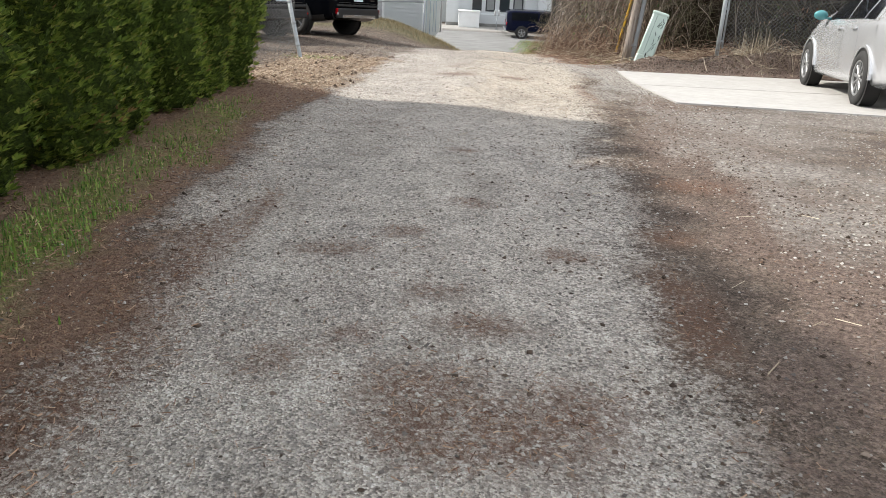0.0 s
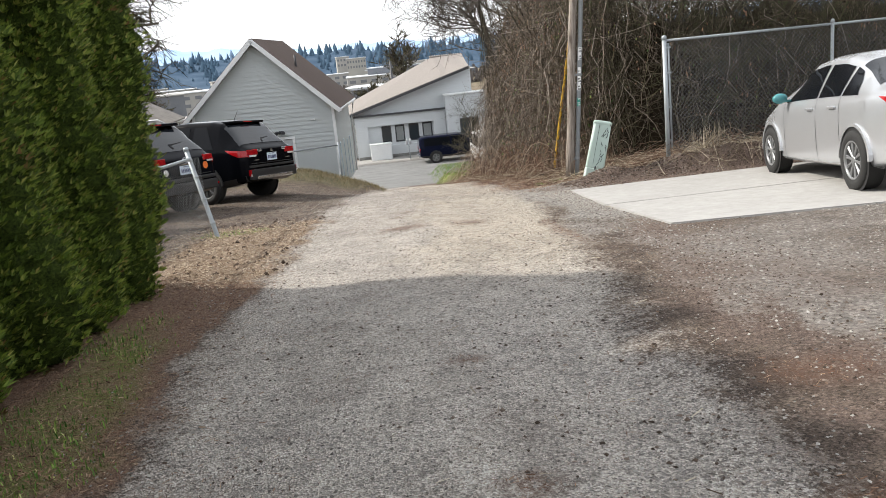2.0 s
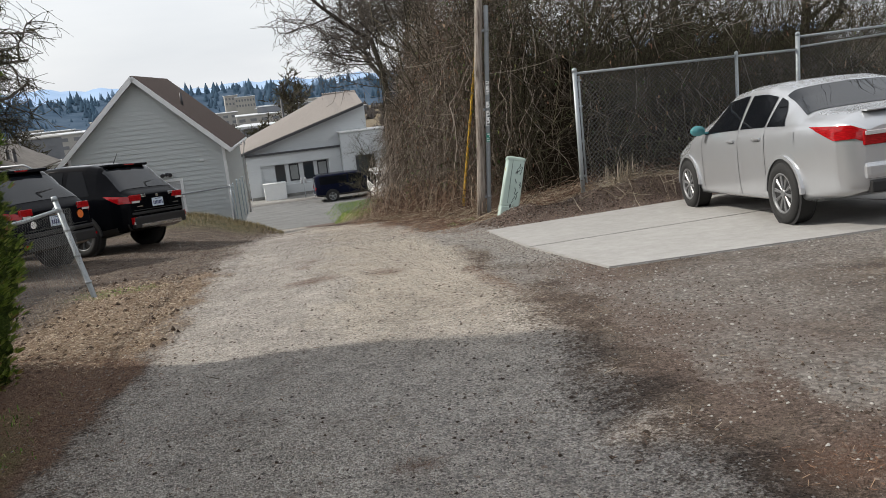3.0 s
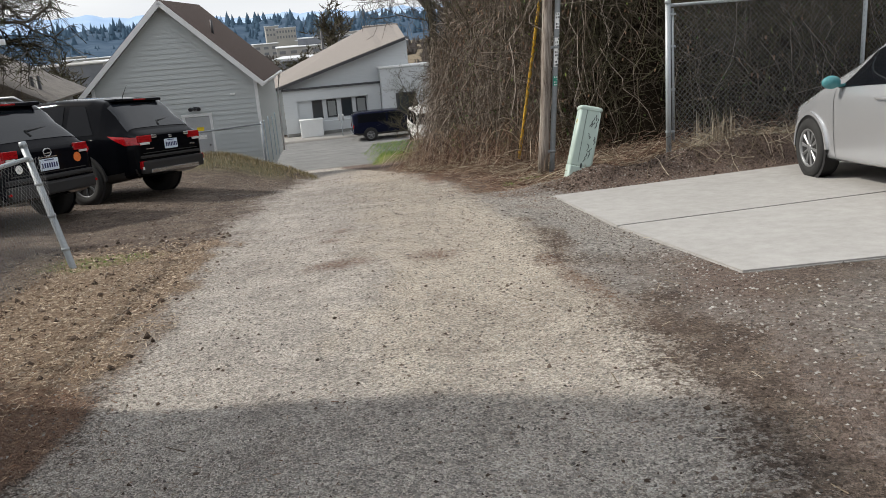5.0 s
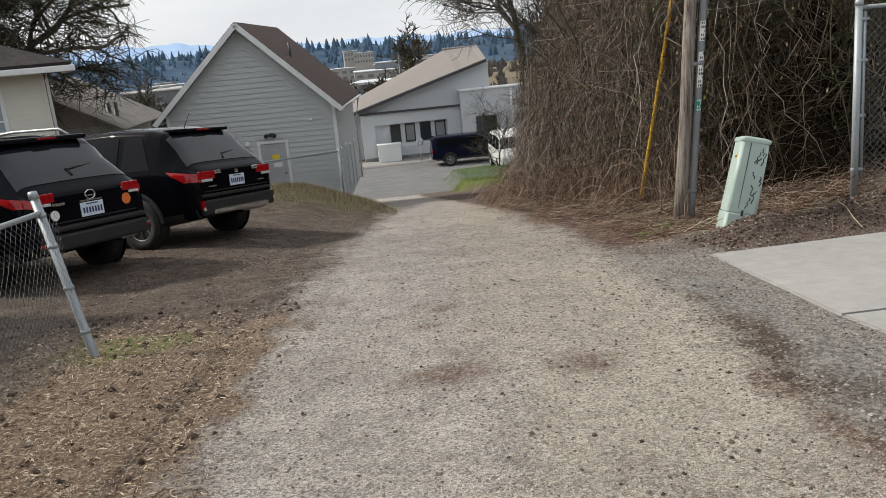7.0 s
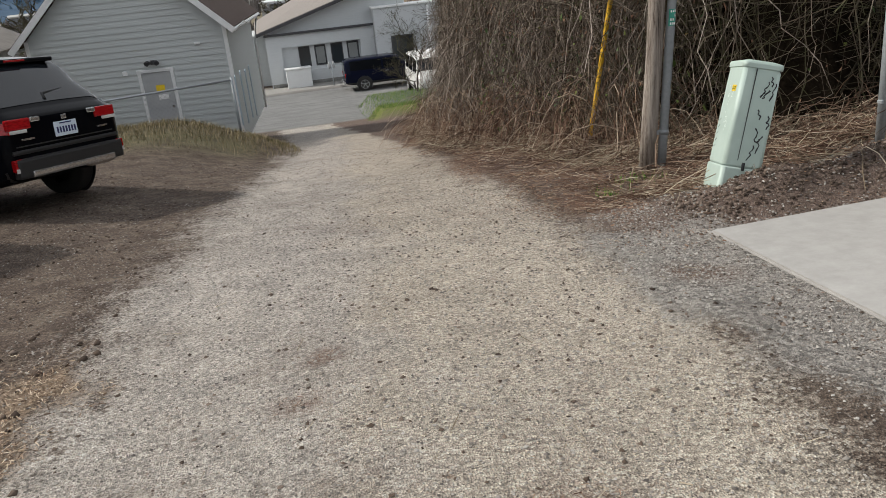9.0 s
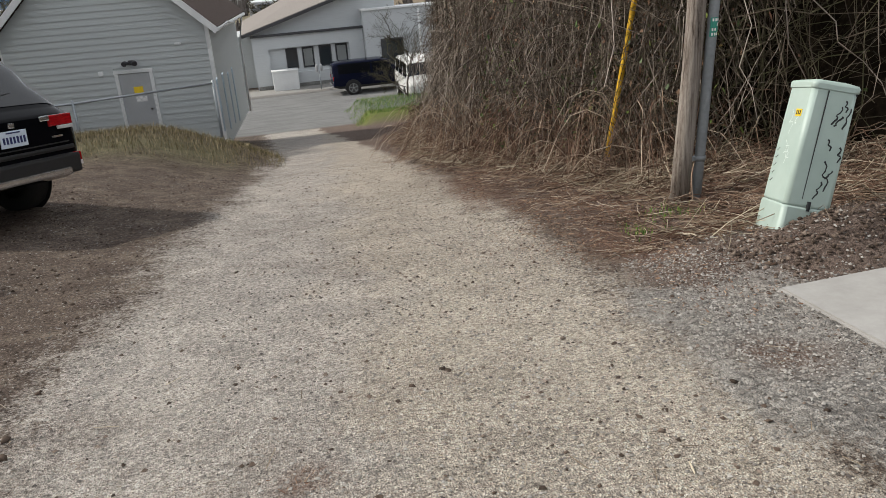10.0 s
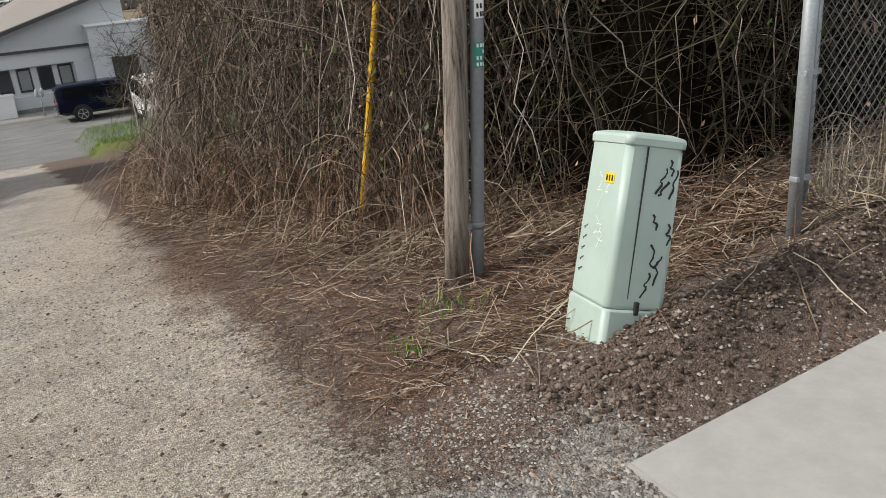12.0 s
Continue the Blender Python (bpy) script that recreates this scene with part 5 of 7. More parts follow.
bm = bmesh.new()
box(bm, (0.62, -0.046, -1.72), (0.24, 0.006, 0.17))
part("notice", bm, LABEL_Y, door)
bm = bmesh.new()
box(bm, (0.66, -0.046, -1.97), (0.28, 0.006, 0.14))
part("notice", bm, LABEL_W, door)
bm = bmesh.new()
tube(bm, [(0.88, -0.05, -2.25), (0.88, -0.10, -2.25)], 0.03, 8)
part("door_knob", bm, CHROME, door)
bm = bmesh.new()
for dx in (-0.12, 0.12):
    tube(bm, [(0.56 + dx * 0.4, -0.06, -1.02), (0.56 + dx, -0.20, -0.99), (0.56 + dx * 1.2, -0.26, -1.02)], [0.03, 0.06, 0.07], 10)
box(bm, (0.56, -0.04, -1.0), (0.12, 0.06, 0.12), bev=0.01)
part("flood_lamp", bm, STRIPE, house)
bm = bmesh.new()
box(bm, (1.85, -0.05, -0.62), (0.16, 0.06, 0.06), bev=0.01)
part("wall_box", bm, TRIM, house)
bm = bmesh.new()
box(bm, (-0.25, -0.05, -1.22), (0.12, 0.08, 0.12), bev=0.01)
part("wall_box", bm, TRIM, house)

# low wire gate and rail in front of it
gate = thing("yard_fence", "low galvanised rail fence and gate leaves before the grey building", "fence")
for x, y, zt in ((-0.42, 30.0, -1.38), (-3.4, 29.0, -1.38), (-6.4, 28.4, -1.30)):
    bm = bmesh.new()
    tube(bm, [(x, y, gz(x, y) - 0.3), (x, y, zt + 0.06)], 0.032, 10)
    part("post", bm, GALV, gate)
bm = bmesh.new()
tube(bm, [(-0.42, 30.0, -1.40), (-3.4, 29.0, -1.40), (-6.4, 28.4, -1.32)], 0.026, 8)
part("rail", bm, GALV, gate)
mesh_fabric("wire_mesh", (-0.42, 30.0), (-3.4, 29.0), -2.5, -1.42, -2.4, -1.42, gate, 0.12)
BLUEGREY = simple("bluish_gate_paint", (0.38, 0.46, 0.52), 0.5, 0.3)
for i, (x, y) in enumerate(((-0.33, 30.2), (-0.20, 30.7), (-0.08, 31.2), (0.02, 31.7))):
    bm = bmesh.new()
    box(bm, (x, y, -1.95), (0.03, 0.42, 1.25 + 0.1 * (i % 2)), bev=0.006)
    part("gate_panel", bm, BLUEGREY, gate)

# pale building across the street
hall = thing("street_building", "pale grey flat-fronted building with dark windows and tan roof", "building", pose(0, 57, 0))
bm = bmesh.new()
# front wall in pieces round the recessed window bay
for x0, x1, z0, z1 in ((0.62, 1.46, -5.9, -2.46), (6.05, 6.9, -5.9, -2.46), (1.46, 6.05, -3.22, -2.46), (1.46, 6.05, -5.9, -4.62)):
    box(bm, ((x0 + x1) / 2, 0.15, (z0 + z1) / 2), (x1 - x0, 0.30, z1 - z0))
box(bm, (3.75, 0.26, -3.9), (4.7, 0.06, 1.6))
wall = part("wall", bm, SIDING_B, hall)
for i, (x0, x1) in enumerate(((2.44, 3.05), (3.37, 3.98), (4.33, 4.98), (5.28, 5.92))):
    bm = bmesh.new()
    w, cx = x1 - x0, (x0 + x1) / 2
    for a, s in (((cx, 0.22, -3.30), (w, 0.06, 0.05)), ((cx, 0.22, -4.42), (w, 0.06, 0.05)), ((x0, 0.22, -3.86), (0.05, 0.06, 1.15)), ((x1, 0.22, -3.86), (0.05, 0.06, 1.15))):
        box(bm, a, s, bev=0.005)
    win = part("window", bm, STRIPE, hall)
    bm = bmesh.new()
    box(bm, (cx, 0.215, -3.86), (w - 0.04, 0.02, 1.10))
    part("pane", bm, PANE, win)
    if i in (0, 1, 3):
        bm = bmesh.new()
        hgt = (0.62, 0.95, 0, 0.9)[i]
        box(bm, (cx, 0.200, -3.34 - hgt / 2 - 0.05), (w - 0.12, 0.008, hgt))
        part("blind", bm, BLIND if i else PANE, win)
bm = bmesh.new()
box(bm, (3.77, -0.06, -2.46), (6.4, 0.16, 0.13), bev=0.01)
part("fascia", bm, STRIPE, hall, "dark fascia strip")
bm = bmesh.new()
prism(bm, [(0.7, -2.44), (8.95, -2.44), (8.95, 0.12), (8.6, 0.12), (0.7, -2.20)], 0.2, Matrix.Translation((0, 0.3, 0)))
part("gable_wall", bm, SIDING_B, hall)
bm = bmesh.new()
slope_panel(bm, (0.15, -0.25, -2.38), (7.0, -0.25, -0.37), (7.4, 9.0, 0.85), (0.15, 9.0, -2.2), 0.10)
slope_panel(bm, (7.0, -0.25, -0.37), (8.8, -0.25, 0.16), (9.8, 9.0, 0.95), (7.4, 9.0, 0.85), 0.10)
part("roof", bm, SHINGLE_B, hall)
bm = bmesh.new()
q = Matrix.Translation((4.45, -0.28, -1.14)) @ Matrix.Rotation(-math.atan(2.54 / 8.65), 4, "Y")
bmesh.ops.create_cube(bm, size=1, matrix=q @ Matrix.Diagonal((9.05, 0.06, 0.16, 1)))
part("barge_board", bm, STRIPE, hall)
for i in range(14):
    bm = bmesh.new()
    tube(bm, [(7.3 + 0.19 * i, 8.7, 0.96), (7.3 + 0.19 * i, 9.3, 1.0)], 0.085, 8)
    part("ridge_tile", bm, SHINGLE_B, hall)
bm = bmesh.new()
box(bm, (9.5, 0.0, -3.72), (5.15, 1.3, 4.3))
blockw = part("entrance_block", bm, SIDING_B, hall)
bm = bmesh.new()
box(bm, (9.5, -0.02, -1.54), (5.3, 1.45, 0.09), bev=0.01)
part("coping", bm, TRIM, blockw)
bm = bmesh.new()
box(bm, (8.45, -0.66, -4.0), (1.3, 0.06, 1.6), bev=0.01)
win = part("window", bm, STRIPE, hall)
bm = bmesh.new()
box(bm, (8.45, -0.70, -4.0), (1.15, 0.03, 1.45))
part("pane", bm, PANE, win)
bm = bmesh.new()
tube(bm, [(10.1, -0.74, -1.7), (10.1, -0.74, -5.9)], 0.07, 8)
part("downspout", bm, TRIM, hall)
bm = bmesh.new()
box(bm, (3.77, -0.02, -5.55), (6.2, 0.08, 0.62))
part("foundation", bm, BRICK_BASE, hall)
bm = bmesh.new()
prism(bm, [(-2.2, -5.9), (0.62, -5.9), (0.62, -2.5), (-2.2, -2.5)], 5, Matrix.Translation((0, 1.6, 0)))
part("side_wing", bm, SIDING, hall)

bm = bmesh.new()
tank = thing("outdoor_unit", "white boxy utility unit against the building wall", "utility box", pose(2.2, 56.35, -5.62))
box(bm, (0, 0, 0.62), (1.42, 0.7, 1.20), bev=0.03)
part("housing", bm, TRIM, tank)
bm = bmesh.new()
box(bm, (0, 0, 1.25), (1.5, 0.78, 0.08), bev=0.02)
part("lid", bm, TRIM, tank)
meter = thing("parking_meter", "grey double-headed parking meter on the pavement", "parking meter", pose(4.02, 54.95, gz(4.02, 55.05) - 0.05))
bm = bmesh.new()
tube(bm, [(0, 0, 0), (0, 0, 1.05)], 0.03, 8)
part("post", bm, GALV, meter)
for dx in (-0.12, 0.12):
    bm = bmesh.new()
    tube(bm, [(dx, 0, 1.0), (dx, 0, 1.08), (dx, 0, 1.25), (dx, 0, 1.36), (dx, 0, 1.40)], [0.05, 0.075, 0.08, 0.06, 0.02], 10)
    part("meter_head", bm, DOOR_GREY, meter)

# cream house beside the yard, turned a little towards the lane
ROOF_DARK = simple("dark_roof_shingle", (0.042, 0.038, 0.037), 0.95, grain=16, amount=0.35, bump=0.6, spec=0.15)
cream = thing("cream_house", "cream clapboard house with dark shingle roof and white window", "house", pose(-0.426, 29.418, 0, 0, 0, 20))
bm = bmesh.new()
box(bm, (-7.95, 2.6, -0.75), (1.7, 5.2, 4.7))
box(bm, (-11.8, 3.3, -0.75), (6.0, 3.8, 4.7))
wall = part("wall", bm, SIDING_C, cream)
z = -1.2
while z < 1.5:
    part("siding_board", lap_board(-8.80, -8.54, 0.0, z, 0.118, 0.016), SIDING_C, wall)
    part("siding_board", lap_board(-8.02, -7.11, 0.0, z, 0.118, 0.016), SIDING_C, wall)
    part("siding_board", lap_board(-9.72, -8.82, 1.4, z, 0.118, 0.016), SIDING_C, wall)
    z += 0.112
bm = bmesh.new()
slope_panel(bm, (-15.5, -0.6, 1.66), (-6.45, -0.6, 1.66), (-10.4, 2.7, 3.15), (-15.5, 2.7, 3.15), 0.07)
part("roof", bm, ROOF_DARK, cream)
bm = bmesh.new()
slope_panel(bm, (-6.45, -0.6, 1.66), (-6.45, 5.8, 1.66), (-10.4, 2.7, 3.15), (-10.4, 2.69, 3.15), 0.07)
part("roof", bm, ROOF_DARK, cream)
bm = bmesh.new()
slope_panel(bm, (-6.45, 5.8, 1.66), (-15.5, 5.8, 1.66), (-15.5, 2.7, 3.15), (-10.4, 2.7, 3.15), 0.07)
part("roof", bm, ROOF_DARK, cream)
bm = bmesh.new()
box(bm, (-10.95, -0.62, 1.58), (9.1, 0.10, 0.14), bev=0.02)
box(bm, (-6.43, 2.6, 1.58), (0.10, 6.5, 0.14), bev=0.02)
part("gutter", bm, TRIM, cream)
bm = bmesh.new()
box(bm, (-10.9, 2.6, 1.62), (8.9, 6.2, 0.04))
part("soffit", bm, TRIM, cream)
bm = bmesh.new()
for c_, s_ in (((-8.28, -0.02, 1.46), (0.56, 0.07, 0.10)), ((-8.28, -0.02, 0.22), (0.60, 0.09, 0.09)), ((-8.52, -0.02, 0.84), (0.09, 0.07, 1.2)), ((-8.05, -0.02, 0.84), (0.09, 0.07, 1.2)), ((-8.28, -0.02, 0.5), (0.42, 0.05, 0.04))):
    box(bm, c_, s_, bev=0.006)
win = part("window", bm, TRIM, cream)
bm = bmesh.new()
box(bm, (-8.28, 0.0, 0.84), (0.42, 0.02, 1.2))
part("pane", bm, simple("pale_window_glass", (0.34, 0.40, 0.43), 0.08), win)
bm = bmesh.new()
box(bm, (-10.95, 1.385, 0.2), (2.2, 0.05, 2.5), bev=0.01)
garage = part("garage_door", bm, simple("pale_blue_door_paint", (0.50, 0.55, 0.58), 0.5), cream, "pale blue-grey panelled garage door")
for j in range(4):
    bm = bmesh.new()
    box(bm, (-10.95, 1.355, -0.72 + 0.6 * j), (2.0, 0.02, 0.48), bev=0.008)
    part("door_panel", bm, TRIM, garage)
bm = bmesh.new()
box(bm, (-9.78, 1.37, 0.2), (0.12, 0.06, 2.7), bev=0.006)
part("door_trim", bm, simple("dark_green_trim", (0.06, 0.08, 0.07), 0.6), cream)
bm = bmesh.new()
box(bm, (-9.3, 1.33, 1.18), (0.12, 0.08, 0.16), bev=0.02)
for dx in (-0.1, 0.1):
    tube(bm, [(-9.3, 1.3, 1.26), (-9.3 + dx * 0.6, 1.22, 1.34), (-9.3 + dx * 1.4, 1.12, 1.28)], [0.02, 0.03, 0.06], 8)
part("flood_lamp", bm, TRIM, cream)
bm = bmesh.new()
box(bm, (-7.12, -0.02, -0.2), (0.10, 0.06, 3.4), bev=0.006)
part("corner_board", bm, SIDING_C, cream)
bm = bmesh.new()
tube(bm, [(-7.0, -0.1, 1.55), (-7.02, -0.06, 1.35), (-7.02, -0.05, -2.0)], 0.035, 8)
part("downspout", bm, TRIM, cream)
bm = bmesh.new()
box(bm, (-11.75, 4.45, 3.6), (6.6, 2.1, 3.2))
upper = part("upper_wall", bm, SIDING_C, cream)
z = 2.0
while z < 5.1:
    part("siding_board", lap_board(-15.0, -8.45, 3.4, z, 0.118, 0.016), SIDING_C, upper)
    z += 0.112

# shingled roof beyond the parked cars
shed = thing("low_house", "low house with a weathered grey shingle roof", "house", pose(-10.2, 36.5, 0, 0, 0, 0))
bm = bmesh.new()
box(bm, (-0.6, 3, -2.4), (4.6, 6, 4.0))
part("wall", bm, BRICK_BASE, shed)
bm = bmesh.new()
slope_panel(bm, (-1.2, -0.5, 1.3), (2.3, -0.5, -0.62), (2.3, 6.5, -0.62), (-1.2, 6.5, 1.3), 0.08)
slope_panel(bm, (-4.6, -0.5, -0.5), (-1.2, -0.5, 1.3), (-1.2, 6.5, 1.3), (-4.6, 6.5, -0.5), 0.08)
prism(bm, [(-3.0, -0.4), (1.9, -0.4), (-1.2, 1.3)], 0.1)
part("roof", bm, simple("grey_shingle", (0.16, 0.145, 0.13), 0.95, grain=16, amount=0.3, bump=0.5), shed)
for x in (1.35, 1.6):
    tagged(part("dark_post", tube(bmesh.new(), [(x - 10.2, 38, -4), (x - 10.2, 38, 0.35)], 0.09, 8), STRIPE), "dark square-topped post beside the yard", "post")


# ---- bramble thicket on the right-hand bank ----
def ramp_mat(name, stops, rough=0.9, noise_scale=6.0, spec=0.2):
    """Pieces coloured at random along a ramp, with patches of lighter and darker growth."""
    k = Mat(name, rough, spec=spec)
    f = k.math("ADD", k.math("MULTIPLY", k.island(), 0.75), k.math("MULTIPLY", k.noise(noise_scale, 3), 0.25))
    k.color(k.ramp(f, stops))
    return k.m


VINE = ramp_mat("bare_vine_bark", [(0.1, (0.03, 0.022, 0.016)), (0.45, (0.085, 0.065, 0.047)), (0.72, (0.19, 0.155, 0.122)), (0.94, (0.50, 0.44, 0.38))])
GREY_VINE = ramp_mat("grey_climbing_vine", [(0.1, (0.035, 0.027, 0.021)), (0.45, (0.105, 0.084, 0.067)), (0.74, (0.24, 0.202, 0.172)), (0.94, (0.54, 0.48, 0.43))])
# twig bark with moss tones, kept dark to stand for fence-side shade
TWIG = ramp_mat("twig_bark_and_shade", [(0.15, (0.022, 0.018, 0.012)), (0.5, (0.062, 0.052, 0.034)), (0.7, (0.08, 0.082, 0.04)), (0.9, (0.17, 0.14, 0.11))])
CANE = ramp_mat("dry_bramble_cane", [(0.15, (0.055, 0.032, 0.023)), (0.45, (0.165, 0.098, 0.068)), (0.7, (0.31, 0.225, 0.165)), (0.92, (0.62, 0.54, 0.43))])
STRAW = ramp_mat("dead_straw", [(0.15, (0.09, 0.064, 0.044)), (0.5, (0.25, 0.20, 0.142)), (0.87, (0.60, 0.53, 0.41))])
BARK = ramp_mat("tree_bark", [(0.2, (0.05, 0.042, 0.035)), (0.6, (0.11, 0.095, 0.08)), (0.9, (0.18, 0.16, 0.14))])
IVY = ramp_mat("ivy_leaf", [(0.15, (0.03, 0.07, 0.015)), (0.55, (0.08, 0.14, 0.03)), (0.85, (0.22, 0.26, 0.06)), (0.95, (0.30, 0.14, 0.05))], 0.5, spec=0.4)
DEAD_LEAF = ramp_mat("dead_leaf", [(0.15, (0.07, 0.04, 0.028)), (0.5, (0.20, 0.112, 0.074)), (0.8, (0.34, 0.225, 0.15)), (0.97, (0.56, 0.44, 0.32))])
# near-black colour painted for the shade deep in the brambles
k = Mat("thicket_shade", 1.0, spec=0.0)
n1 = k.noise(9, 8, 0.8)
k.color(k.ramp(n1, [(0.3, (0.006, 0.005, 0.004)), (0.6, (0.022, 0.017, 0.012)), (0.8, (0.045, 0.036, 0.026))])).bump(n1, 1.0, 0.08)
INNER_SHADE = k.m


def lane_edge(y):
    return np.interp(y, [15, 16.5, 17.8, 19, 21, 25, 30, 34, 38, 44], [4.8, 4.6, 4.5, 4.15, 3.8, 4.3, 5.25, 6.1, 7.3, 9.5])


def front_edge(x):
    return np.interp(x, [3, 4.0, 4.4, 5.0, 5.6, 14], [18.0, 17.7, 16.6, 15.5, 14.95, 15.3])


def inside(x, y):
    return np.minimum(x - lane_edge(y), y - front_edge(x))


def top_h(d, x, y):
    n = 0.35 * np.sin(x * 1.9 + y * 0.7) + 0.35 * np.sin(y * 1.3 - x * 0.8)
    tall = np.interp(y, [15, 20, 28, 36, 44], [1.0, 1.0, 0.95, 0.75, 0.45])
    return (2.7 + 3.0 * (1 - np.exp(-np.clip(d, 0, 9) / 0.9)) + n) * tall * (1 - 0.30 * smooth(5.5, 7.5, x) * smooth(23, 19, y))


def rim(n):
    """Places along the visible edge of the thicket and the outward way at each."""
    s = rng.uniform(0, 1, n)
    w = s < 0.40
    x = np.where(w, rng.uniform(4.0, 13.5, n), 0)
    y = np.where(w, front_edge(x), rng.uniform(0, 1, n) ** 1.35 * 24 + 16.3)
    x = np.where(w, x, lane_edge(y))
    ox = np.where(w, rng.normal(0, 0.25, n), -1.0)
    oy = np.where(w, -1.0, rng.normal(-0.25, 0.3, n))
    ln = np.hypot(ox, oy)
    return x, y, ox / ln, oy / ln


def thin(n):
    """As rim, with fewer places behind the chain-link fence, where the growth is open and dark."""
    x, y, ox, oy = rim(2 * n)
    share = np.where((x > 4.3) & (y < 17), 0.10, 1.0)
    ok = np.flatnonzero(rng.uniform(0, 1, 2 * n) < share)[:n]
    return x[ok], y[ok], ox[ok], oy[ok]


def wander(n, K, amp):
    w = np.cumsum(rng.normal(0, amp, (n, K, 3)), 1)
    return w - w[:, :1]


def make_stems(name, paths, radii, mat, label, category):
    v, q = stems(paths, radii)
    return tagged(mesh_np(name, v, q, mat), label, category, kind="stuff")


# hanging vines
n, K = 4400, 8
x, y, ox, oy = thin(n)
d = rng.uniform(-0.15, 0.9, n)
d = d + 0.9 * np.clip(np.sin(x * 1.9 + y * 1.6) * np.sin(y * 0.9 - x * 1.3), 0, 1)
px_, py_ = x - ox * d, y - oy * d
gz0 = ground_z(px_, py_)
hh = top_h(d, px_, py_) * rng.uniform(0.45, 1.02, n)
ln = np.minimum(hh - 0.1, rng.uniform(0.8, 3.6, n))
t = np.linspace(0, 1, K)[None]
out = 0.42 * np.sin(t * rng.uniform(1.2, 2.8, n)[:, None]) * rng.uniform(0, 1.1, n)[:, None]
P = np.stack([px_[:, None] + ox[:, None] * out, py_[:, None] + oy[:, None] * out, (gz0 + hh)[:, None] - ln[:, None] * t ** rng.uniform(0.8, 1.6, n)[:, None]], -1)
P += wander(n, K, 0.135) * np.array([1, 1, 0.6])
make_stems("hanging_vines", P, rng.uniform(0.0025, 0.0065, n)[:, None] * np.linspace(1.15, 0.6, K)[None], GREY_VINE, "curtain of bare grey-brown vines over a bank", "vines")

# curling loops of vine through the whole face
n, K = 5600, 7
x, y, ox, oy = thin(n)
d = rng.uniform(-0.2, 1.3, n)
px_, py_ = x - ox * d, y - oy * d
zc = ground_z(px_, py_) + top_h(d, px_, py_) * rng.uniform(0.08, 1.08, n)
a0, da, rad = rng.uniform(0, 6.283, n), rng.uniform(0.9, 3.4, n), rng.uniform(0.2, 1.0, n)
yaw, tip = rng.uniform(0, 6.283, n), rng.normal(0, 0.6, n)
th = a0[:, None] + da[:, None] * np.linspace(-0.5, 0.5, K)[None]
hx, hz = rad[:, None] * (np.cos(th) - np.cos(a0)[:, None]), rad[:, None] * (np.sin(th) - np.sin(a0)[:, None])
P = np.stack([px_[:, None] + np.cos(yaw)[:, None] * hx, py_[:, None] + np.sin(yaw)[:, None] * hx + np.sin(tip)[:, None] * hz * 0.5, zc[:, None] + hz * np.cos(tip)[:, None]], -1) + wander(n, K, 0.035)
P[..., 2] = np.maximum(P[..., 2], ground_z(P[..., 0], P[..., 1]) + 0.01)
make_stems("curling_vines", P, rng.uniform(0.0015, 0.0045, n)[:, None] * np.linspace(1.1, 0.6, K)[None], VINE, "curling loops of bare grey-brown vine", "vines")

# upright stems
n, K = 1500, 10
x, y, ox, oy = rim(n)
d = rng.uniform(0.35, 3.2, n)
ok = inside(x - ox * d, y - oy * d) > 0.3
x, y, ox, oy, d = x[ok], y[ok], ox[ok], oy[ok], d[ok]
n = len(x)
px_, py_ = x - ox * d, y - oy * d
gz0 = ground_z(px_, py_)
hh = top_h(d, px_, py_) * rng.uniform(0.7, 1.15, n)
t = np.linspace(0, 1, K)[None]
lean = rng.normal(0, 0.38, (n, 2))
P = np.stack([px_[:, None] + (lean[:, :1] + 0.1 * ox[:, None]) * hh[:, None] * t ** 1.5, py_[:, None] + lean[:, 1:] * hh[:, None] * t ** 1.5, gz0[:, None] - 0.1 + hh[:, None] * t], -1)
P += wander(n, K, 0.10)
P[..., 0] = np.maximum(P[..., 0], lane_edge(P[..., 1]) - 0.35 + 0.3 * rng.uniform(0, 1, n)[:, None])
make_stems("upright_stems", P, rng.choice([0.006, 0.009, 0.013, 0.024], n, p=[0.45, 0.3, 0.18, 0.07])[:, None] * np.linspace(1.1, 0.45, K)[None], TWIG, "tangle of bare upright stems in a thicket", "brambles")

# fine twigs filling the tangle
n, K = 14000, 4
x, y, ox, oy = thin(n)
d = rng.uniform(-0.1, 2.4, n)
px_, py_ = x - ox * d, y - oy * d
gz0 = ground_z(px_, py_)
zc = gz0 + top_h(d, px_, py_) * rng.uniform(0.03, 1.12, n)
w = rng.normal(0, 1, (n, 3))
w /= np.linalg.norm(w, axis=1, keepdims=True)
ln = rng.uniform(0.3, 1.7, n)
w[:, 2] *= 0.75
t = np.linspace(-0.5, 0.5, K)
P = np.stack([px_, py_, zc], -1)[:, None] + w[:, None] * (ln[:, None] * t[None])[..., None] + wander(n, K, 0.09)
P[..., 2] = np.maximum(P[..., 2], ground_z(P[..., 0], P[..., 1]) + 0.01)
make_stems("tangled_twigs", P, rng.uniform(0.002, 0.005, n)[:, None] * np.linspace(1.1, 0.6, K)[None], VINE, "dense tangle of fine dry twigs", "brambles")

# shrub twigs behind the fence and the cabinet, bark colour darkened for the shade there
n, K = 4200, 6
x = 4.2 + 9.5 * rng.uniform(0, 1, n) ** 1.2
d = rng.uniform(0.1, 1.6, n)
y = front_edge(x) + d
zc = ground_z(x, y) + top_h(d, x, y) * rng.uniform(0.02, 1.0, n)
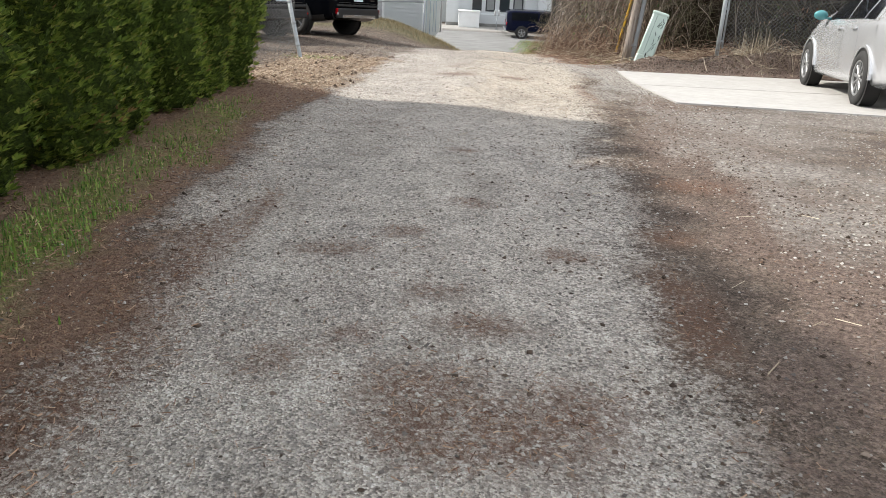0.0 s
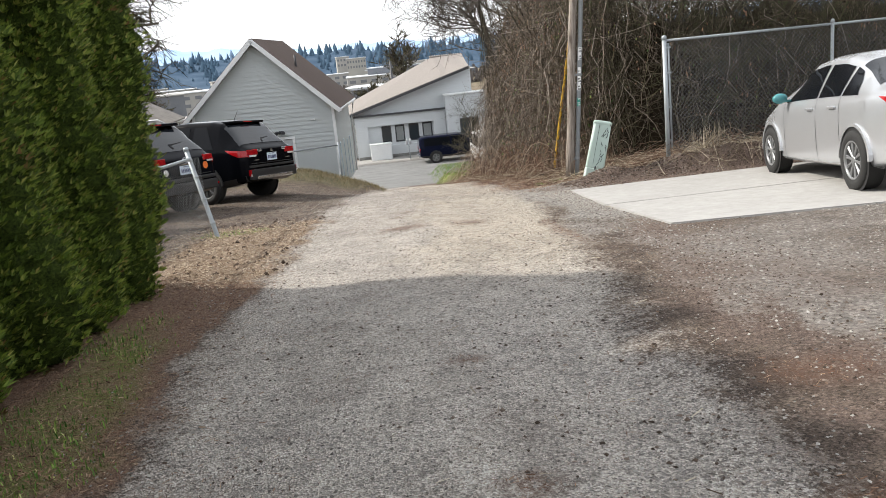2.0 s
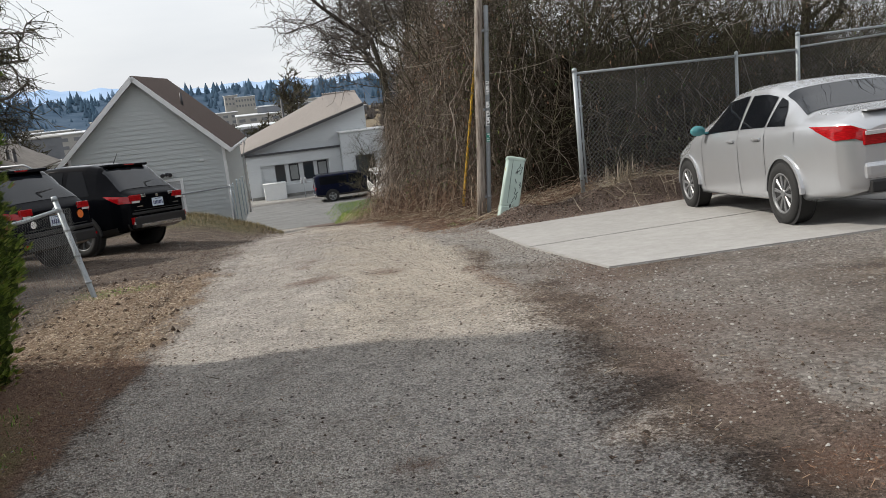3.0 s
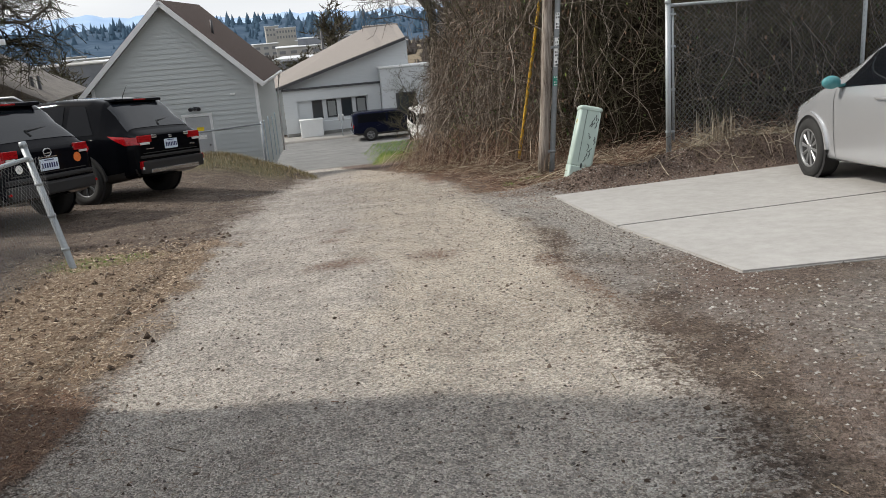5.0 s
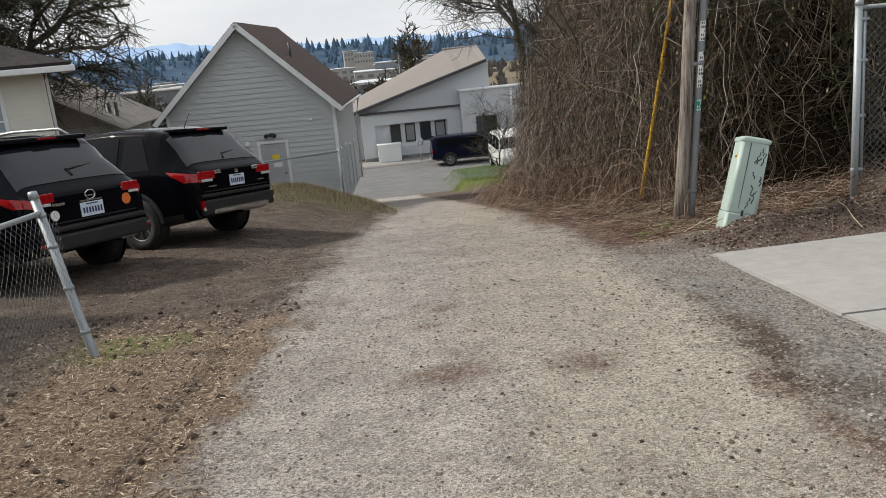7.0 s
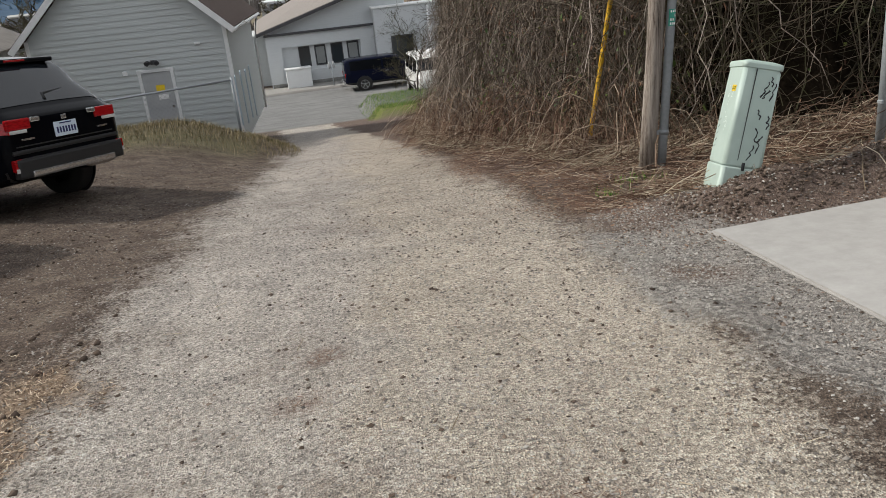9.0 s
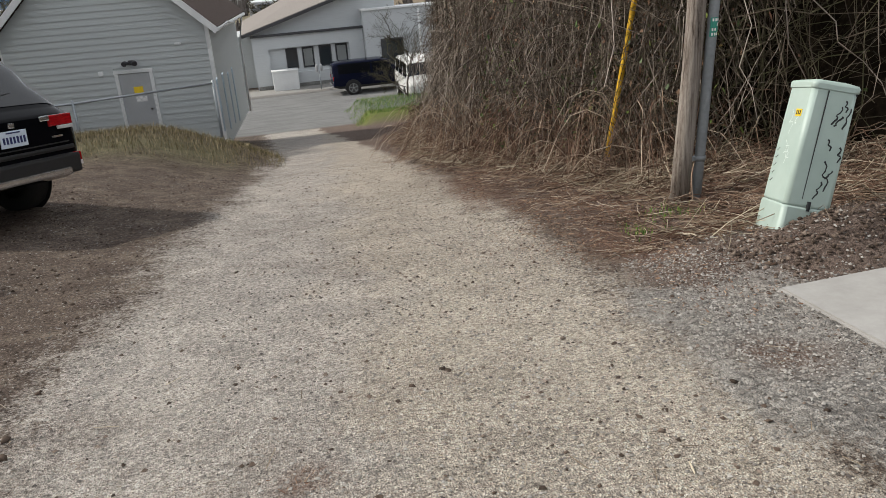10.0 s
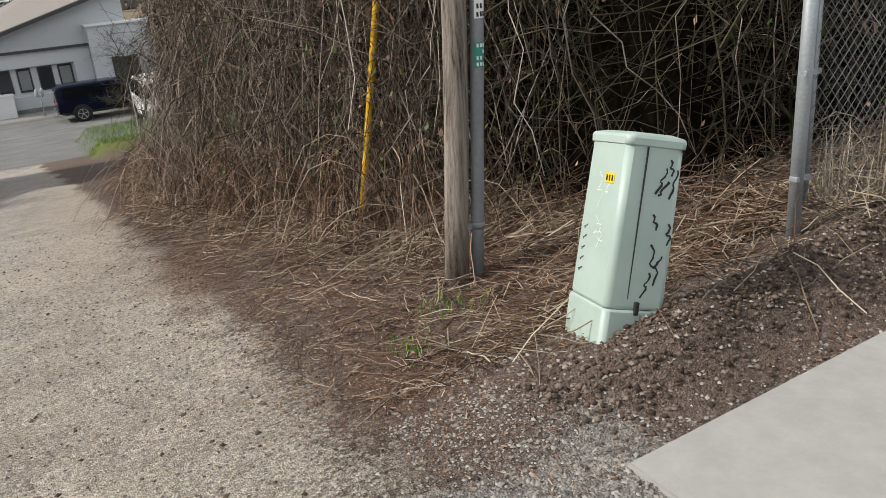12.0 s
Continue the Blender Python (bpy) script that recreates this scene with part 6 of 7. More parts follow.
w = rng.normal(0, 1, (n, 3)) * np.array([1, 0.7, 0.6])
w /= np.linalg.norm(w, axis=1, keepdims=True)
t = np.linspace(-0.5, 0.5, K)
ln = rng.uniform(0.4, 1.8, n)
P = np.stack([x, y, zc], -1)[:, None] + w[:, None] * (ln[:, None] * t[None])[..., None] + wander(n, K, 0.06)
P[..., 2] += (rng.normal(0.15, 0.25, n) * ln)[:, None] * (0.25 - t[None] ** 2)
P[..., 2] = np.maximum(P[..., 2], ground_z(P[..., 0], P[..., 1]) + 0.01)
make_stems("shrub_twigs", P, rng.uniform(0.0018, 0.0055, n)[:, None] * np.linspace(1.1, 0.5, K)[None], TWIG, "mossy twigs arching in a thicket, bark darkened as painted shade", "brambles")

# taller brush rising above the fence, open against the sky
n, K = 5200, 6
x, y = rng.uniform(4.8, 15, n), rng.uniform(16.0, 22, n)
zc = ground_z(x, y) + rng.uniform(0.8, 4.3, n) * (0.85 + 0.15 * np.sin(x * 1.7))
w = rng.normal(0, 1, (n, 3)) * np.array([0.8, 0.6, 1.0])
w /= np.linalg.norm(w, axis=1, keepdims=True)
ln = rng.uniform(0.5, 2.0, n)
P = np.stack([x, y, zc], -1)[:, None] + w[:, None] * (ln[:, None] * np.linspace(-0.5, 0.5, K)[None])[..., None] + wander(n, K, 0.07)
P[..., 2] = np.maximum(P[..., 2], ground_z(P[..., 0], P[..., 1]) + 0.05)
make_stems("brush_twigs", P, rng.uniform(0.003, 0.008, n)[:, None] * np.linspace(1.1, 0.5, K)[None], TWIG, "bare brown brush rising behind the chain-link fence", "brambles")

# arching dry canes along the foot
n, K = 6200, 7
x, y, ox, oy = rim(n)
ok = ((x < 4.3) | (y > 17)) | (rng.uniform(0, 1, n) < 0.22)
x, y, ox, oy = x[ok], y[ok], ox[ok], oy[ok]
n = len(x)
d = rng.uniform(-0.8, 0.9, n) * np.where((x > 4.3) & (y < 17), 0.5, 1.0)
px_, py_ = x - ox * d, y - oy * d
reach, rise = rng.uniform(0.3, 1.25, n), rng.uniform(0.1, 1.05, n) ** 1.8 * np.where((x > 4.3) & (y < 17), 0.4, 1.0)
t = np.linspace(0, 1, K)[None]
a = np.where(rng.uniform(0, 1, n) < 0.65, rng.uniform(0, 6.283, n), np.arctan2(oy, ox) + rng.normal(0, 0.8, n))
X_ = px_[:, None] + np.cos(a)[:, None] * reach[:, None] * t
Y_ = py_[:, None] + np.sin(a)[:, None] * reach[:, None] * t
P = np.stack([X_, Y_, ground_z(X_, Y_) + 0.01 + rise[:, None] * 4 * t * (1 - t * 0.98) * 0.8], -1) + wander(n, K, 0.022)
P[..., 2] = np.maximum(P[..., 2], ground_z(P[..., 0], P[..., 1]) + 0.005)
make_stems("bramble_canes", P, rng.uniform(0.002, 0.005, n)[:, None] * np.linspace(1.1, 0.7, K)[None], CANE, "reddish dry bramble canes arching to the ground", "brambles")

# straw and broken stalks lying at the foot and round the cabinet
n, K = 7000, 4
x, y, ox, oy = rim(n)
d = rng.uniform(-1.2, 0.5, n)
px_, py_ = x - ox * d, y - oy * d
near_box = rng.uniform(0, 1, n) < 0.06
px_ = np.where(near_box, rng.uniform(3.2, 8.5, n), px_)
py_ = np.where(near_box, np.maximum(rng.normal(14.6, 0.36, n), 13.85), py_)
a, ln = rng.uniform(0, 6.283, n), rng.uniform(0.08, 0.55, n)
t = np.linspace(-0.5, 0.5, K)[None]
X_, Y_ = px_[:, None] + np.cos(a)[:, None] * ln[:, None] * t, py_[:, None] + np.sin(a)[:, None] * ln[:, None] * t
P = np.stack([X_, Y_, ground_z(X_, Y_) + 0.008 + rng.exponential(0.03, n)[:, None] + rng.normal(0, 0.3, n)[:, None] * ln[:, None] * t], -1) + wander(n, K, 0.012)
P[..., 2] = np.maximum(P[..., 2], ground_z(P[..., 0], P[..., 1]) + 0.004)
make_stems("dry_stalks", P, rng.uniform(0.0015, 0.0042, n)[:, None], STRAW, "pale dead stalks strewn at the foot of brambles", "dead stalks")

# flattened canes and broken stems over the bank between lane and thicket
n, K = 7500, 5
y = 14.5 + 16 * rng.uniform(0, 1, n) ** 1.6
w = rng.uniform(0, 1, n) ** 0.75
x = alley_right(y) + 0.15 + (lane_edge(y) + 0.5 - alley_right(y)) * w
a, ln = rng.uniform(0, 6.283, n), rng.uniform(0.08, 0.30, n) + 0.42 * w * rng.uniform(0, 1, n)
t = np.linspace(-0.5, 0.5, K)[None]
X_, Y_ = x[:, None] + np.cos(a)[:, None] * ln[:, None] * t, y[:, None] + np.sin(a)[:, None] * ln[:, None] * t
P = np.stack([X_, Y_, ground_z(X_, Y_) + 0.006 + (rng.exponential(0.035, n) * w)[:, None] + (rng.normal(0, 0.22, n) * w)[:, None] * ln[:, None] * t], -1) + wander(n, K, 0.012)
P[..., 2] = np.maximum(P[..., 2], ground_z(P[..., 0], P[..., 1]) + 0.004)
make_stems("fallen_canes", P, (rng.uniform(0.0012, 0.0032, n) + 0.0018 * w)[:, None] * np.linspace(1.1, 0.7, K)[None], CANE, "reddish and straw-pale broken canes littering the bank", "dead stalks")

# near-black sheet that stands for the shade inside the thicket
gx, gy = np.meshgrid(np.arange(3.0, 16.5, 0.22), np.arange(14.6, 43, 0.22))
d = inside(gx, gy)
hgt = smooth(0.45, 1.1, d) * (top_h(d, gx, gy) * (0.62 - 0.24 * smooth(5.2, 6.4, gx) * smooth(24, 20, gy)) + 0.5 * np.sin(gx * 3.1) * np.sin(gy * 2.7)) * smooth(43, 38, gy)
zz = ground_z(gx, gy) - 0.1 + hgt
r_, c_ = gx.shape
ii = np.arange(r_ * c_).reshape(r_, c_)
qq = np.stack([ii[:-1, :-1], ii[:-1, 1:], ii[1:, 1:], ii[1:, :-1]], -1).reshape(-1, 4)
core = mesh_np("thicket_core", np.stack([gx, gy, zz], -1), qq, INNER_SHADE, None, True)
tagged(core, "near-black sheet standing for shade inside the bramble thicket", "brambles", kind="stuff")


def leaves(name, c, size, mat, label, category, up=0.6):
    """Diamond-shaped leaves, each folded along its middle."""
    n = len(c)
    a = rng.uniform(0, 6.283, n)
    tilt = rng.normal(0, up, (n, 2))
    u = np.stack([np.cos(a), np.sin(a), tilt[:, 0]], -1)
    v = np.stack([-np.sin(a), np.cos(a), tilt[:, 1]], -1)
    s = size[:, None]
    tip, mid = c + u * s, c + u * s * 0.45
    lift = np.array([0, 0, 1.0]) * s * 0.12
    V = np.stack([c, mid + v * s * 0.36 + lift, tip, mid - v * s * 0.36 + lift], 1).reshape(-1, 3)
    i = np.arange(n)[:, None] * 4
    T = np.concatenate([i + np.array([[0, 2, 1]]), i + np.array([[0, 3, 2]])], 0)
    return tagged(mesh_np(name, V, T, mat), label, category, kind="stuff")


n = 9000
x, y, ox, oy = rim(n)
keep = (y > 16.5) & (x < 6)
x, y, ox, oy = x[keep], y[keep], ox[keep], oy[keep]
d = rng.uniform(-0.35, 0.5, len(x))
px_, py_ = x - ox * d, y - oy * d
clump = np.sin(py_ * 2.1) * np.sin(py_ * 0.77 + 1) > 0.1
px_, py_ = px_[clump], py_[clump]
leaves("bramble_leaves", np.stack([px_, py_, ground_z(px_, py_) + rng.exponential(0.55, len(px_))], -1), rng.uniform(0.025, 0.07, len(px_)), IVY, "green and yellowing bramble leaves low on the bank", "leaves")
n = 15000
x, y, ox, oy = thin(n)
d = rng.uniform(-0.25, 0.9, n)
px_, py_ = x - ox * d, y - oy * d
leaves("withered_leaves", np.stack([px_, py_, ground_z(px_, py_) + top_h(d, px_, py_) * rng.uniform(0.02, 1.05, n)], -1), rng.uniform(0.012, 0.045, n), DEAD_LEAF, "small withered brown leaves caught in vines", "leaves", 1.4)
n = 5200
x, y, ox, oy = thin(n)
d = rng.uniform(-0.1, 0.7, n)
px_, py_ = x - ox * d, y - oy * d
leaves("ivy_leaves", np.stack([px_, py_, ground_z(px_, py_) + top_h(d, px_, py_) * rng.uniform(0.1, 0.95, n)], -1), rng.uniform(0.02, 0.05, n), IVY, "scattered green ivy leaves among bare vines", "leaves", 1.2)
n = 160
cc = np.array([6.6, 17.0, 3.5]) + rng.normal(0, 1, (n, 3)) * np.array([0.16, 0.2, 0.28])
leaves("ivy_clump", cc, rng.uniform(0.06, 0.12, n), IVY, "bright green ivy clump high in bare vines", "leaves", 1.2)


# ---- bare trees ----
def bare_tree(name, label, m, height, seed, lean=(0, 0), spread=1.0, trunk_r=0.2, levels=4, fork=0.3, fine=1.0, droop=0.0, hang=0):
    r = random.Random(seed)
    limbs, twigs = [], []

    def grow(p, d, ln, rad, lev):
        pts, K = [p.copy()], 6
        q = p.copy()
        dd = d.copy()
        for i in range(K):
            dd = (dd + Vector((r.gauss(0, 0.17 + 0.05 * lev), r.gauss(0, 0.17 + 0.05 * lev), r.gauss(0.05 - droop * (lev > 1), 0.10)))).normalized()
            q = q + dd * ln / K
            pts.append(q.copy())
        (limbs if rad > 0.02 else twigs).append((pts, rad, max(0.0025, rad * (0.55 if lev < levels else 0.3))))
        if lev >= levels:
            return
        kids = (6, 7, 6, 6, 4)[lev]
        for j in range(kids):
            f = fork + (1 - fork) * (j + r.random()) / kids if lev == 0 else 0.2 + 0.8 * (j + r.random()) / kids
            k_ = min(K - 1, int(f * K))
            base = pts[k_].lerp(pts[k_ + 1], f * K - k_ if f * K - k_ <= 1 else 1)
            along = (pts[k_ + 1] - pts[k_]).normalized()
            sd = along.orthogonal().normalized()
            sd.rotate(Matrix.Rotation(r.uniform(0, 6.283), 3, along))
            way = (along * r.uniform(0.5, 1.0) + sd * r.uniform(0.5, 1.0) * spread + Vector((0, 0, 0.12))).normalized()
            grow(base, way, ln * r.uniform(0.42, 0.68), max(0.003, rad * r.uniform(0.38, 0.58)), lev + 1)

    grow(Vector((0, 0, -0.3)), Vector((lean[0], lean[1], 1)).normalized(), height * 0.62, trunk_r, 0)
    # fine drooping shoots along the branches
    pool = [pts for pts, r0, _ in limbs + twigs if r0 < 0.07]
    for i in range(hang):
        pts = r.choice(pool)
        q = r.choice(pts[2:]).copy()
        d = Vector((r.gauss(0, 1), r.gauss(0, 1), r.gauss(-0.25, 0.5))).normalized()
        run = [q.copy()]
        for j in range(6):
            d = (d + Vector((r.gauss(0, 0.25), r.gauss(0, 0.25), r.gauss(-0.04, 0.2)))).normalized()
            q = q + d * r.uniform(0.08, 0.2)
            run.append(q.copy())
        twigs.append((run, 0.009, 0.005))
    tree = thing(name, label, "tree", m)
    bm = bmesh.new()
    for pts, r0, r1 in limbs:
        tube(bm, pts, list(np.linspace(r0, r1, len(pts))), 7, False)
    part("trunk", bm, BARK, tree)
    P = np.array([[tuple(p) for p in pts] for pts, _, _ in twigs])[:, ::2]
    R_ = np.array([np.linspace(a, b, 4) for _, a, b in twigs]) * fine
    v, q = stems(P, R_)
    mesh_np("crown", v, q, TWIG if name != "leaning_tree" else BARK, tree)
    return tree


bare_tree("old_tree", "large spreading bare tree with a dark mossy trunk", pose(-10.3, 35.0, -3.6), 13.5, 5, (0.16, -0.03), 1.35, 0.36, 4, 0.42, 1.4, 0.13, 11000)
bare_tree("leaning_tree", "bare multi-branched tree leaning over the lane", pose(6.9, 34.5, -3.6), 12.0, 9, (-0.22, 0.05), 1.1, 0.17, 4, 0.30, 1.2, 0.0, 3500)
bare_tree("leaning_tree", "bare slender tree rising from brambles", pose(7.6, 31.0, -3.0), 12.0, 14, (-0.10, 0.1), 0.9, 0.13, 4, 0.28, 1.2, 0.0, 2500)
bare_tree("thicket_tree", "bare tree behind the chain-link fence", pose(9.6, 19.0, -0.6), 9.0, 21, (0.1, 0.0), 1.0, 0.10, 4, 0.2, 1.0)
bare_tree("thicket_tree", "bare tree with twisted limbs behind the fence", pose(12.4, 18.2, -0.5), 9.5, 22, (-0.1, 0.0), 1.1, 0.13, 4, 0.2, 1.0)
bare_tree("thicket_tree", "bare sapling deep in the brambles", pose(7.0, 21.0, -0.9), 9.0, 23, (0.05, 0.0), 0.9, 0.08, 4, 0.2, 1.0)
bare_tree("bare_shrub", "leafless shrub on the grass bank by the street", pose(7.2, 46.2, -5.2), 4.2, 31, (-0.1, 0), 1.1, 0.05, 4, 0.1, 1.2)
bare_tree("valley_tree", "tall pale bare tree beyond the street", pose(12.0, 150, -14), 19.0, 41, (0, 0), 0.8, 0.3, 4, 0.3, 6.0)
bare_tree("valley_tree", "pale bare tree among town roofs", pose(4.5, 170, -14), 11.0, 42, (0, 0), 0.9, 0.25, 4, 0.3, 6.0)
bare_tree("valley_tree", "pale bare tree beyond the parked cars", pose(-24, 110, -12), 12.0, 43, (0, 0), 0.9, 0.25, 4, 0.3, 5.0)


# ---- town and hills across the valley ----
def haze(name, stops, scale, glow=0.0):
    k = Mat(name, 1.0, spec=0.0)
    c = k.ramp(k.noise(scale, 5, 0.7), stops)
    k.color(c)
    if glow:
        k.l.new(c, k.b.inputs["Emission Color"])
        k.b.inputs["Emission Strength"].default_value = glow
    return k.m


# aerial haze is painted in: bluish base colours with a faint self-glow
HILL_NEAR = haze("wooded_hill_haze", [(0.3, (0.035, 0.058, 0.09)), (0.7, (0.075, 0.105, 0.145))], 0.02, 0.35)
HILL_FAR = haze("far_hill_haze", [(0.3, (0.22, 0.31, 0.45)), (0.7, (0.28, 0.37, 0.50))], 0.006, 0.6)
FIR = haze("hazed_conifer", [(0.3, (0.03, 0.055, 0.085)), (0.7, (0.055, 0.085, 0.12))], 0.05, 0.3)
FIR_PALE = haze("hazed_skyline_conifer", [(0.3, (0.09, 0.14, 0.21)), (0.7, (0.13, 0.18, 0.25))], 0.05, 0.5)
ROOF_W = haze("pale_flat_roof", [(0.3, (0.48, 0.50, 0.53)), (0.7, (0.62, 0.64, 0.66))], 0.1)
WALL_T = haze("town_wall", [(0.3, (0.30, 0.30, 0.30)), (0.7, (0.42, 0.41, 0.39))], 0.08)
WALL_CREAM = haze("cream_town_wall", [(0.3, (0.34, 0.34, 0.32)), (0.7, (0.42, 0.41, 0.38))], 0.08)
WALL_DARK = haze("dark_town_wall", [(0.3, (0.14, 0.15, 0.17)), (0.7, (0.22, 0.23, 0.25))], 0.08)


def ridge(name, dist, depth, prof, mat, label):
    """A hill as a strip of ground that rises to a skyline given by azimuth and elevation."""
    az = np.radians(np.linspace(-40, 40, 161))
    el = np.interp(np.degrees(az), [a for a, _ in prof], [e for _, e in prof])
    el = el + 0.10 * np.sin(az * 90) + 0.06 * np.sin(az * 230 + 1)
    V = []
    for f in np.linspace(0, 1, 9):
        dd = dist + depth * f
        top = 1.3 + (dist + depth) * np.tan(np.radians(el))
        z = -20 + (top + 20) * math.sin(f * math.pi / 2) ** 1.3
        V.append(np.stack([dd * np.sin(az), dd * np.cos(az), z], -1))
    V = np.stack(V)
    r_, c_ = V.shape[:2]
    ii = np.arange(r_ * c_).reshape(r_, c_)
    qq = np.stack([ii[:-1, :-1], ii[:-1, 1:], ii[1:, 1:], ii[1:, :-1]], -1).reshape(-1, 4)
    tagged(mesh_np(name, V, qq, mat, None, True), label, "hill", kind="structure")


NEAR_PROF = [(-40, 0.5), (-14, 0.7), (-9, 0.62), (-5, 0.55), (-2, 0.55), (2, 0.5), (6, 0.25), (12, 0.2), (40, 0.6)]
ridge("backdrop_hill", 700, 380, NEAR_PROF, HILL_NEAR, "wooded hillside across the valley, haze painted in as blue")
ridge("backdrop_ridge", 2300, 500, [(-40, 1.6), (-14, 1.7), (-11, 1.55), (-8, 1.4), (-4, 0.9), (0, 0.85), (3, 0.95), (6, 0.7), (40, 1.0)], HILL_FAR, "far ridge in pale painted haze blue")


def firs(name, n, dist, depth, az0, az1, lift, hgt, mat, label):
    az, f = np.radians(rng.uniform(az0, az1, n)), rng.uniform(0.25, 1, n)
    el = np.interp(np.degrees(az), [a for a, _ in NEAR_PROF], [e for _, e in NEAR_PROF])
    dd = dist + depth * f
    z = -20 + (1.3 + (dist + depth) * np.tan(np.radians(el)) + 20) * np.sin(f * np.pi / 2) ** 1.3 + lift
    h = rng.uniform(0.2, 1.0, n) ** 1.3 * hgt * np.where(rng.uniform(0, 1, n) < 0.15, 1.3, 1.0)
    c = np.stack([dd * np.sin(az), dd * np.cos(az), z - 1], -1)
    V, T, base = [], [], 0
    m = 6
    for lo, hi, rad in ((0.0, 0.5, 0.32), (0.2, 0.8, 0.25), (0.45, 1.0, 0.17)):
        ring = []
        for i in range(m):
            a = 2 * math.pi * i / m
            rr = h * rad * rng.uniform(0.6, 1.25, n)
            ring.append(c + np.stack([rr * math.cos(a), rr * math.sin(a), h * lo + h * 0.05 * rng.normal(0, 1, n)], -1))
        tip = c + np.stack([0 * h, 0 * h, h * hi], -1)
        V.append(np.stack(ring + [tip], 1))
    V = np.stack(V, 1).reshape(-1, 3)
    i0 = np.arange(n * 3)[:, None] * 7
    T = np.concatenate([i0 + np.array([[j, (j + 1) % m, 6]]) for j in range(m)], 0)
    tagged(mesh_np(name, V, T, mat), label, "trees", kind="stuff")


firs("far_woods", 1700, 700, 380, -30, 30, -2, 15, FIR, "conifer woods on a hillside, coloured with painted haze blue")
firs("far_woods", 260, 950, 130, -30, 30, 0, 16, FIR_PALE, "skyline conifers paled by painted haze")
SCRUB = haze("bare_valley_scrub", [(0.3, (0.10, 0.09, 0.085)), (0.7, (0.19, 0.17, 0.16))], 0.15, 0.0)


def scrub(n):
    """Leafless clumps and hedges among the town roofs."""
    az, dd = np.radians(rng.uniform(-22, 14, n)), rng.uniform(90, 640, n)
    c = np.stack([dd * np.sin(az), dd * np.cos(az), ground_z(dd * np.sin(az), dd * np.cos(az))], -1)
    h = rng.uniform(0.012, 0.02, n) * dd * 0.55 + 1.5
    K = 26
    a, e = rng.uniform(0, 6.283, (n, K)), rng.uniform(0.05, 1, (n, K))
    root = c[:, None] + np.stack([np.cos(a), np.sin(a), 0 * a], -1) * (h * 0.18)[:, None, None]
    tip = c[:, None] + np.stack([np.cos(a) * (1 - e ** 2) * 0.6, np.sin(a) * (1 - e ** 2) * 0.6, e], -1) * h[:, None, None]
    P = np.stack([root, (root + tip) / 2 + rng.normal(0, 0.06, (n, K, 3)) * h[:, None, None], tip], 2).reshape(n * K, 3, 3)
    v, q = stems(P, np.repeat(0.0011 * dd, K)[:, None] * np.array([[1.0, 0.8, 0.4]]))
    tagged(mesh_np("valley_scrub", v, q, SCRUB), "leafless grey-brown trees among town roofs", "trees", kind="stuff")


scrub(330)
r3 = random.Random(12)


def town_block(az, dist, w, h, d, top_el, wall, roof, label, windows=0):
    a = radians(az)
    z = 1.3 + dist * math.tan(radians(top_el))
    b = thing("town_building", label, "building", pose(dist * math.sin(a), dist * math.cos(a), z, 0, 0, -az + r3.uniform(-8, 8)), "town roofs across the valley")
    bm = bmesh.new()
    hh = max(h, z + 19)
    box(bm, (0, d / 2, -hh / 2), (w, d, hh))
    wl_ = part("wall", bm, wall, b)
    bm = bmesh.new()
    box(bm, (0, d / 2, 0.15), (w + 0.8, d + 0.8, 0.5), bev=0.1, seg=1)
    part("roof", bm, roof, b)
    for i in range(windows):
        for j in range(2):
            bm = bmesh.new()
            box(bm, (-w / 2 + w * (i + 0.5) / windows, -0.05, -2.2 - 3.4 * j), (w / windows * 0.55, 0.3, 1.5))
            part("window", bm, WALL_DARK, wl_)


town_block(1.4, 560, 13, 13, 20, -0.05, WALL_CREAM, ROOF_W, "cream blocky apartment building in the valley", 7)
town_block(0.5, 590, 9, 13, 20, 0.12, WALL_T, ROOF_W, "grey stepped building in the valley", 4)
town_block(2.9, 430, 34, 6, 30, -1.35, WALL_T, ROOF_W, "long white-roofed warehouse in the valley", 6)
town_block(3.6, 520, 30, 6, 20, -0.95, WALL_CREAM, ROOF_W, "pale low commercial building", 5)
town_block(2.2, 300, 20, 6, 24, -2.1, WALL_T, ROOF_W, "white flat-roofed store below the hill", 5)
town_block(1.6, 260, 7, 6, 6, -2.25, WALL_DARK, WALL_DARK, "dark squat tower among roofs", 0)
town_block(5.2, 480, 22, 8, 18, -0.85, WALL_T, ROOF_W, "plain grey town building below the hill", 4)
town_block(-6.5, 330, 20, 8, 26, -1.0, WALL_T, ROOF_W, "wide pale-roofed building below the hill", 4)
town_block(-9.5, 380, 26, 8, 30, -1.25, WALL_T, ROOF_W, "long low warehouse with a pale roof", 5)
town_block(-12.5, 300, 22, 8, 26, -1.3, WALL_DARK, WALL_T, "dark flat-roofed town building with windows", 4)
town_block(-8.2, 210, 12, 6, 12, -2.4, WALL_CREAM, WALL_DARK, "small pale house in the valley", 3)
town_block(-11.0, 190, 12, 6, 12, -3.0, WALL_T, WALL_T, "small grey house in the valley", 3)
town_block(-14.0, 230, 14, 6, 12, -2.2, WALL_CREAM, WALL_DARK, "pale house with a dark roof", 3)
town_block(-5.2, 70, 3.4, 7, 6, 0.55, WALL_CREAM, SHINGLE_B, "tan building end behind the gabled roof", 1)
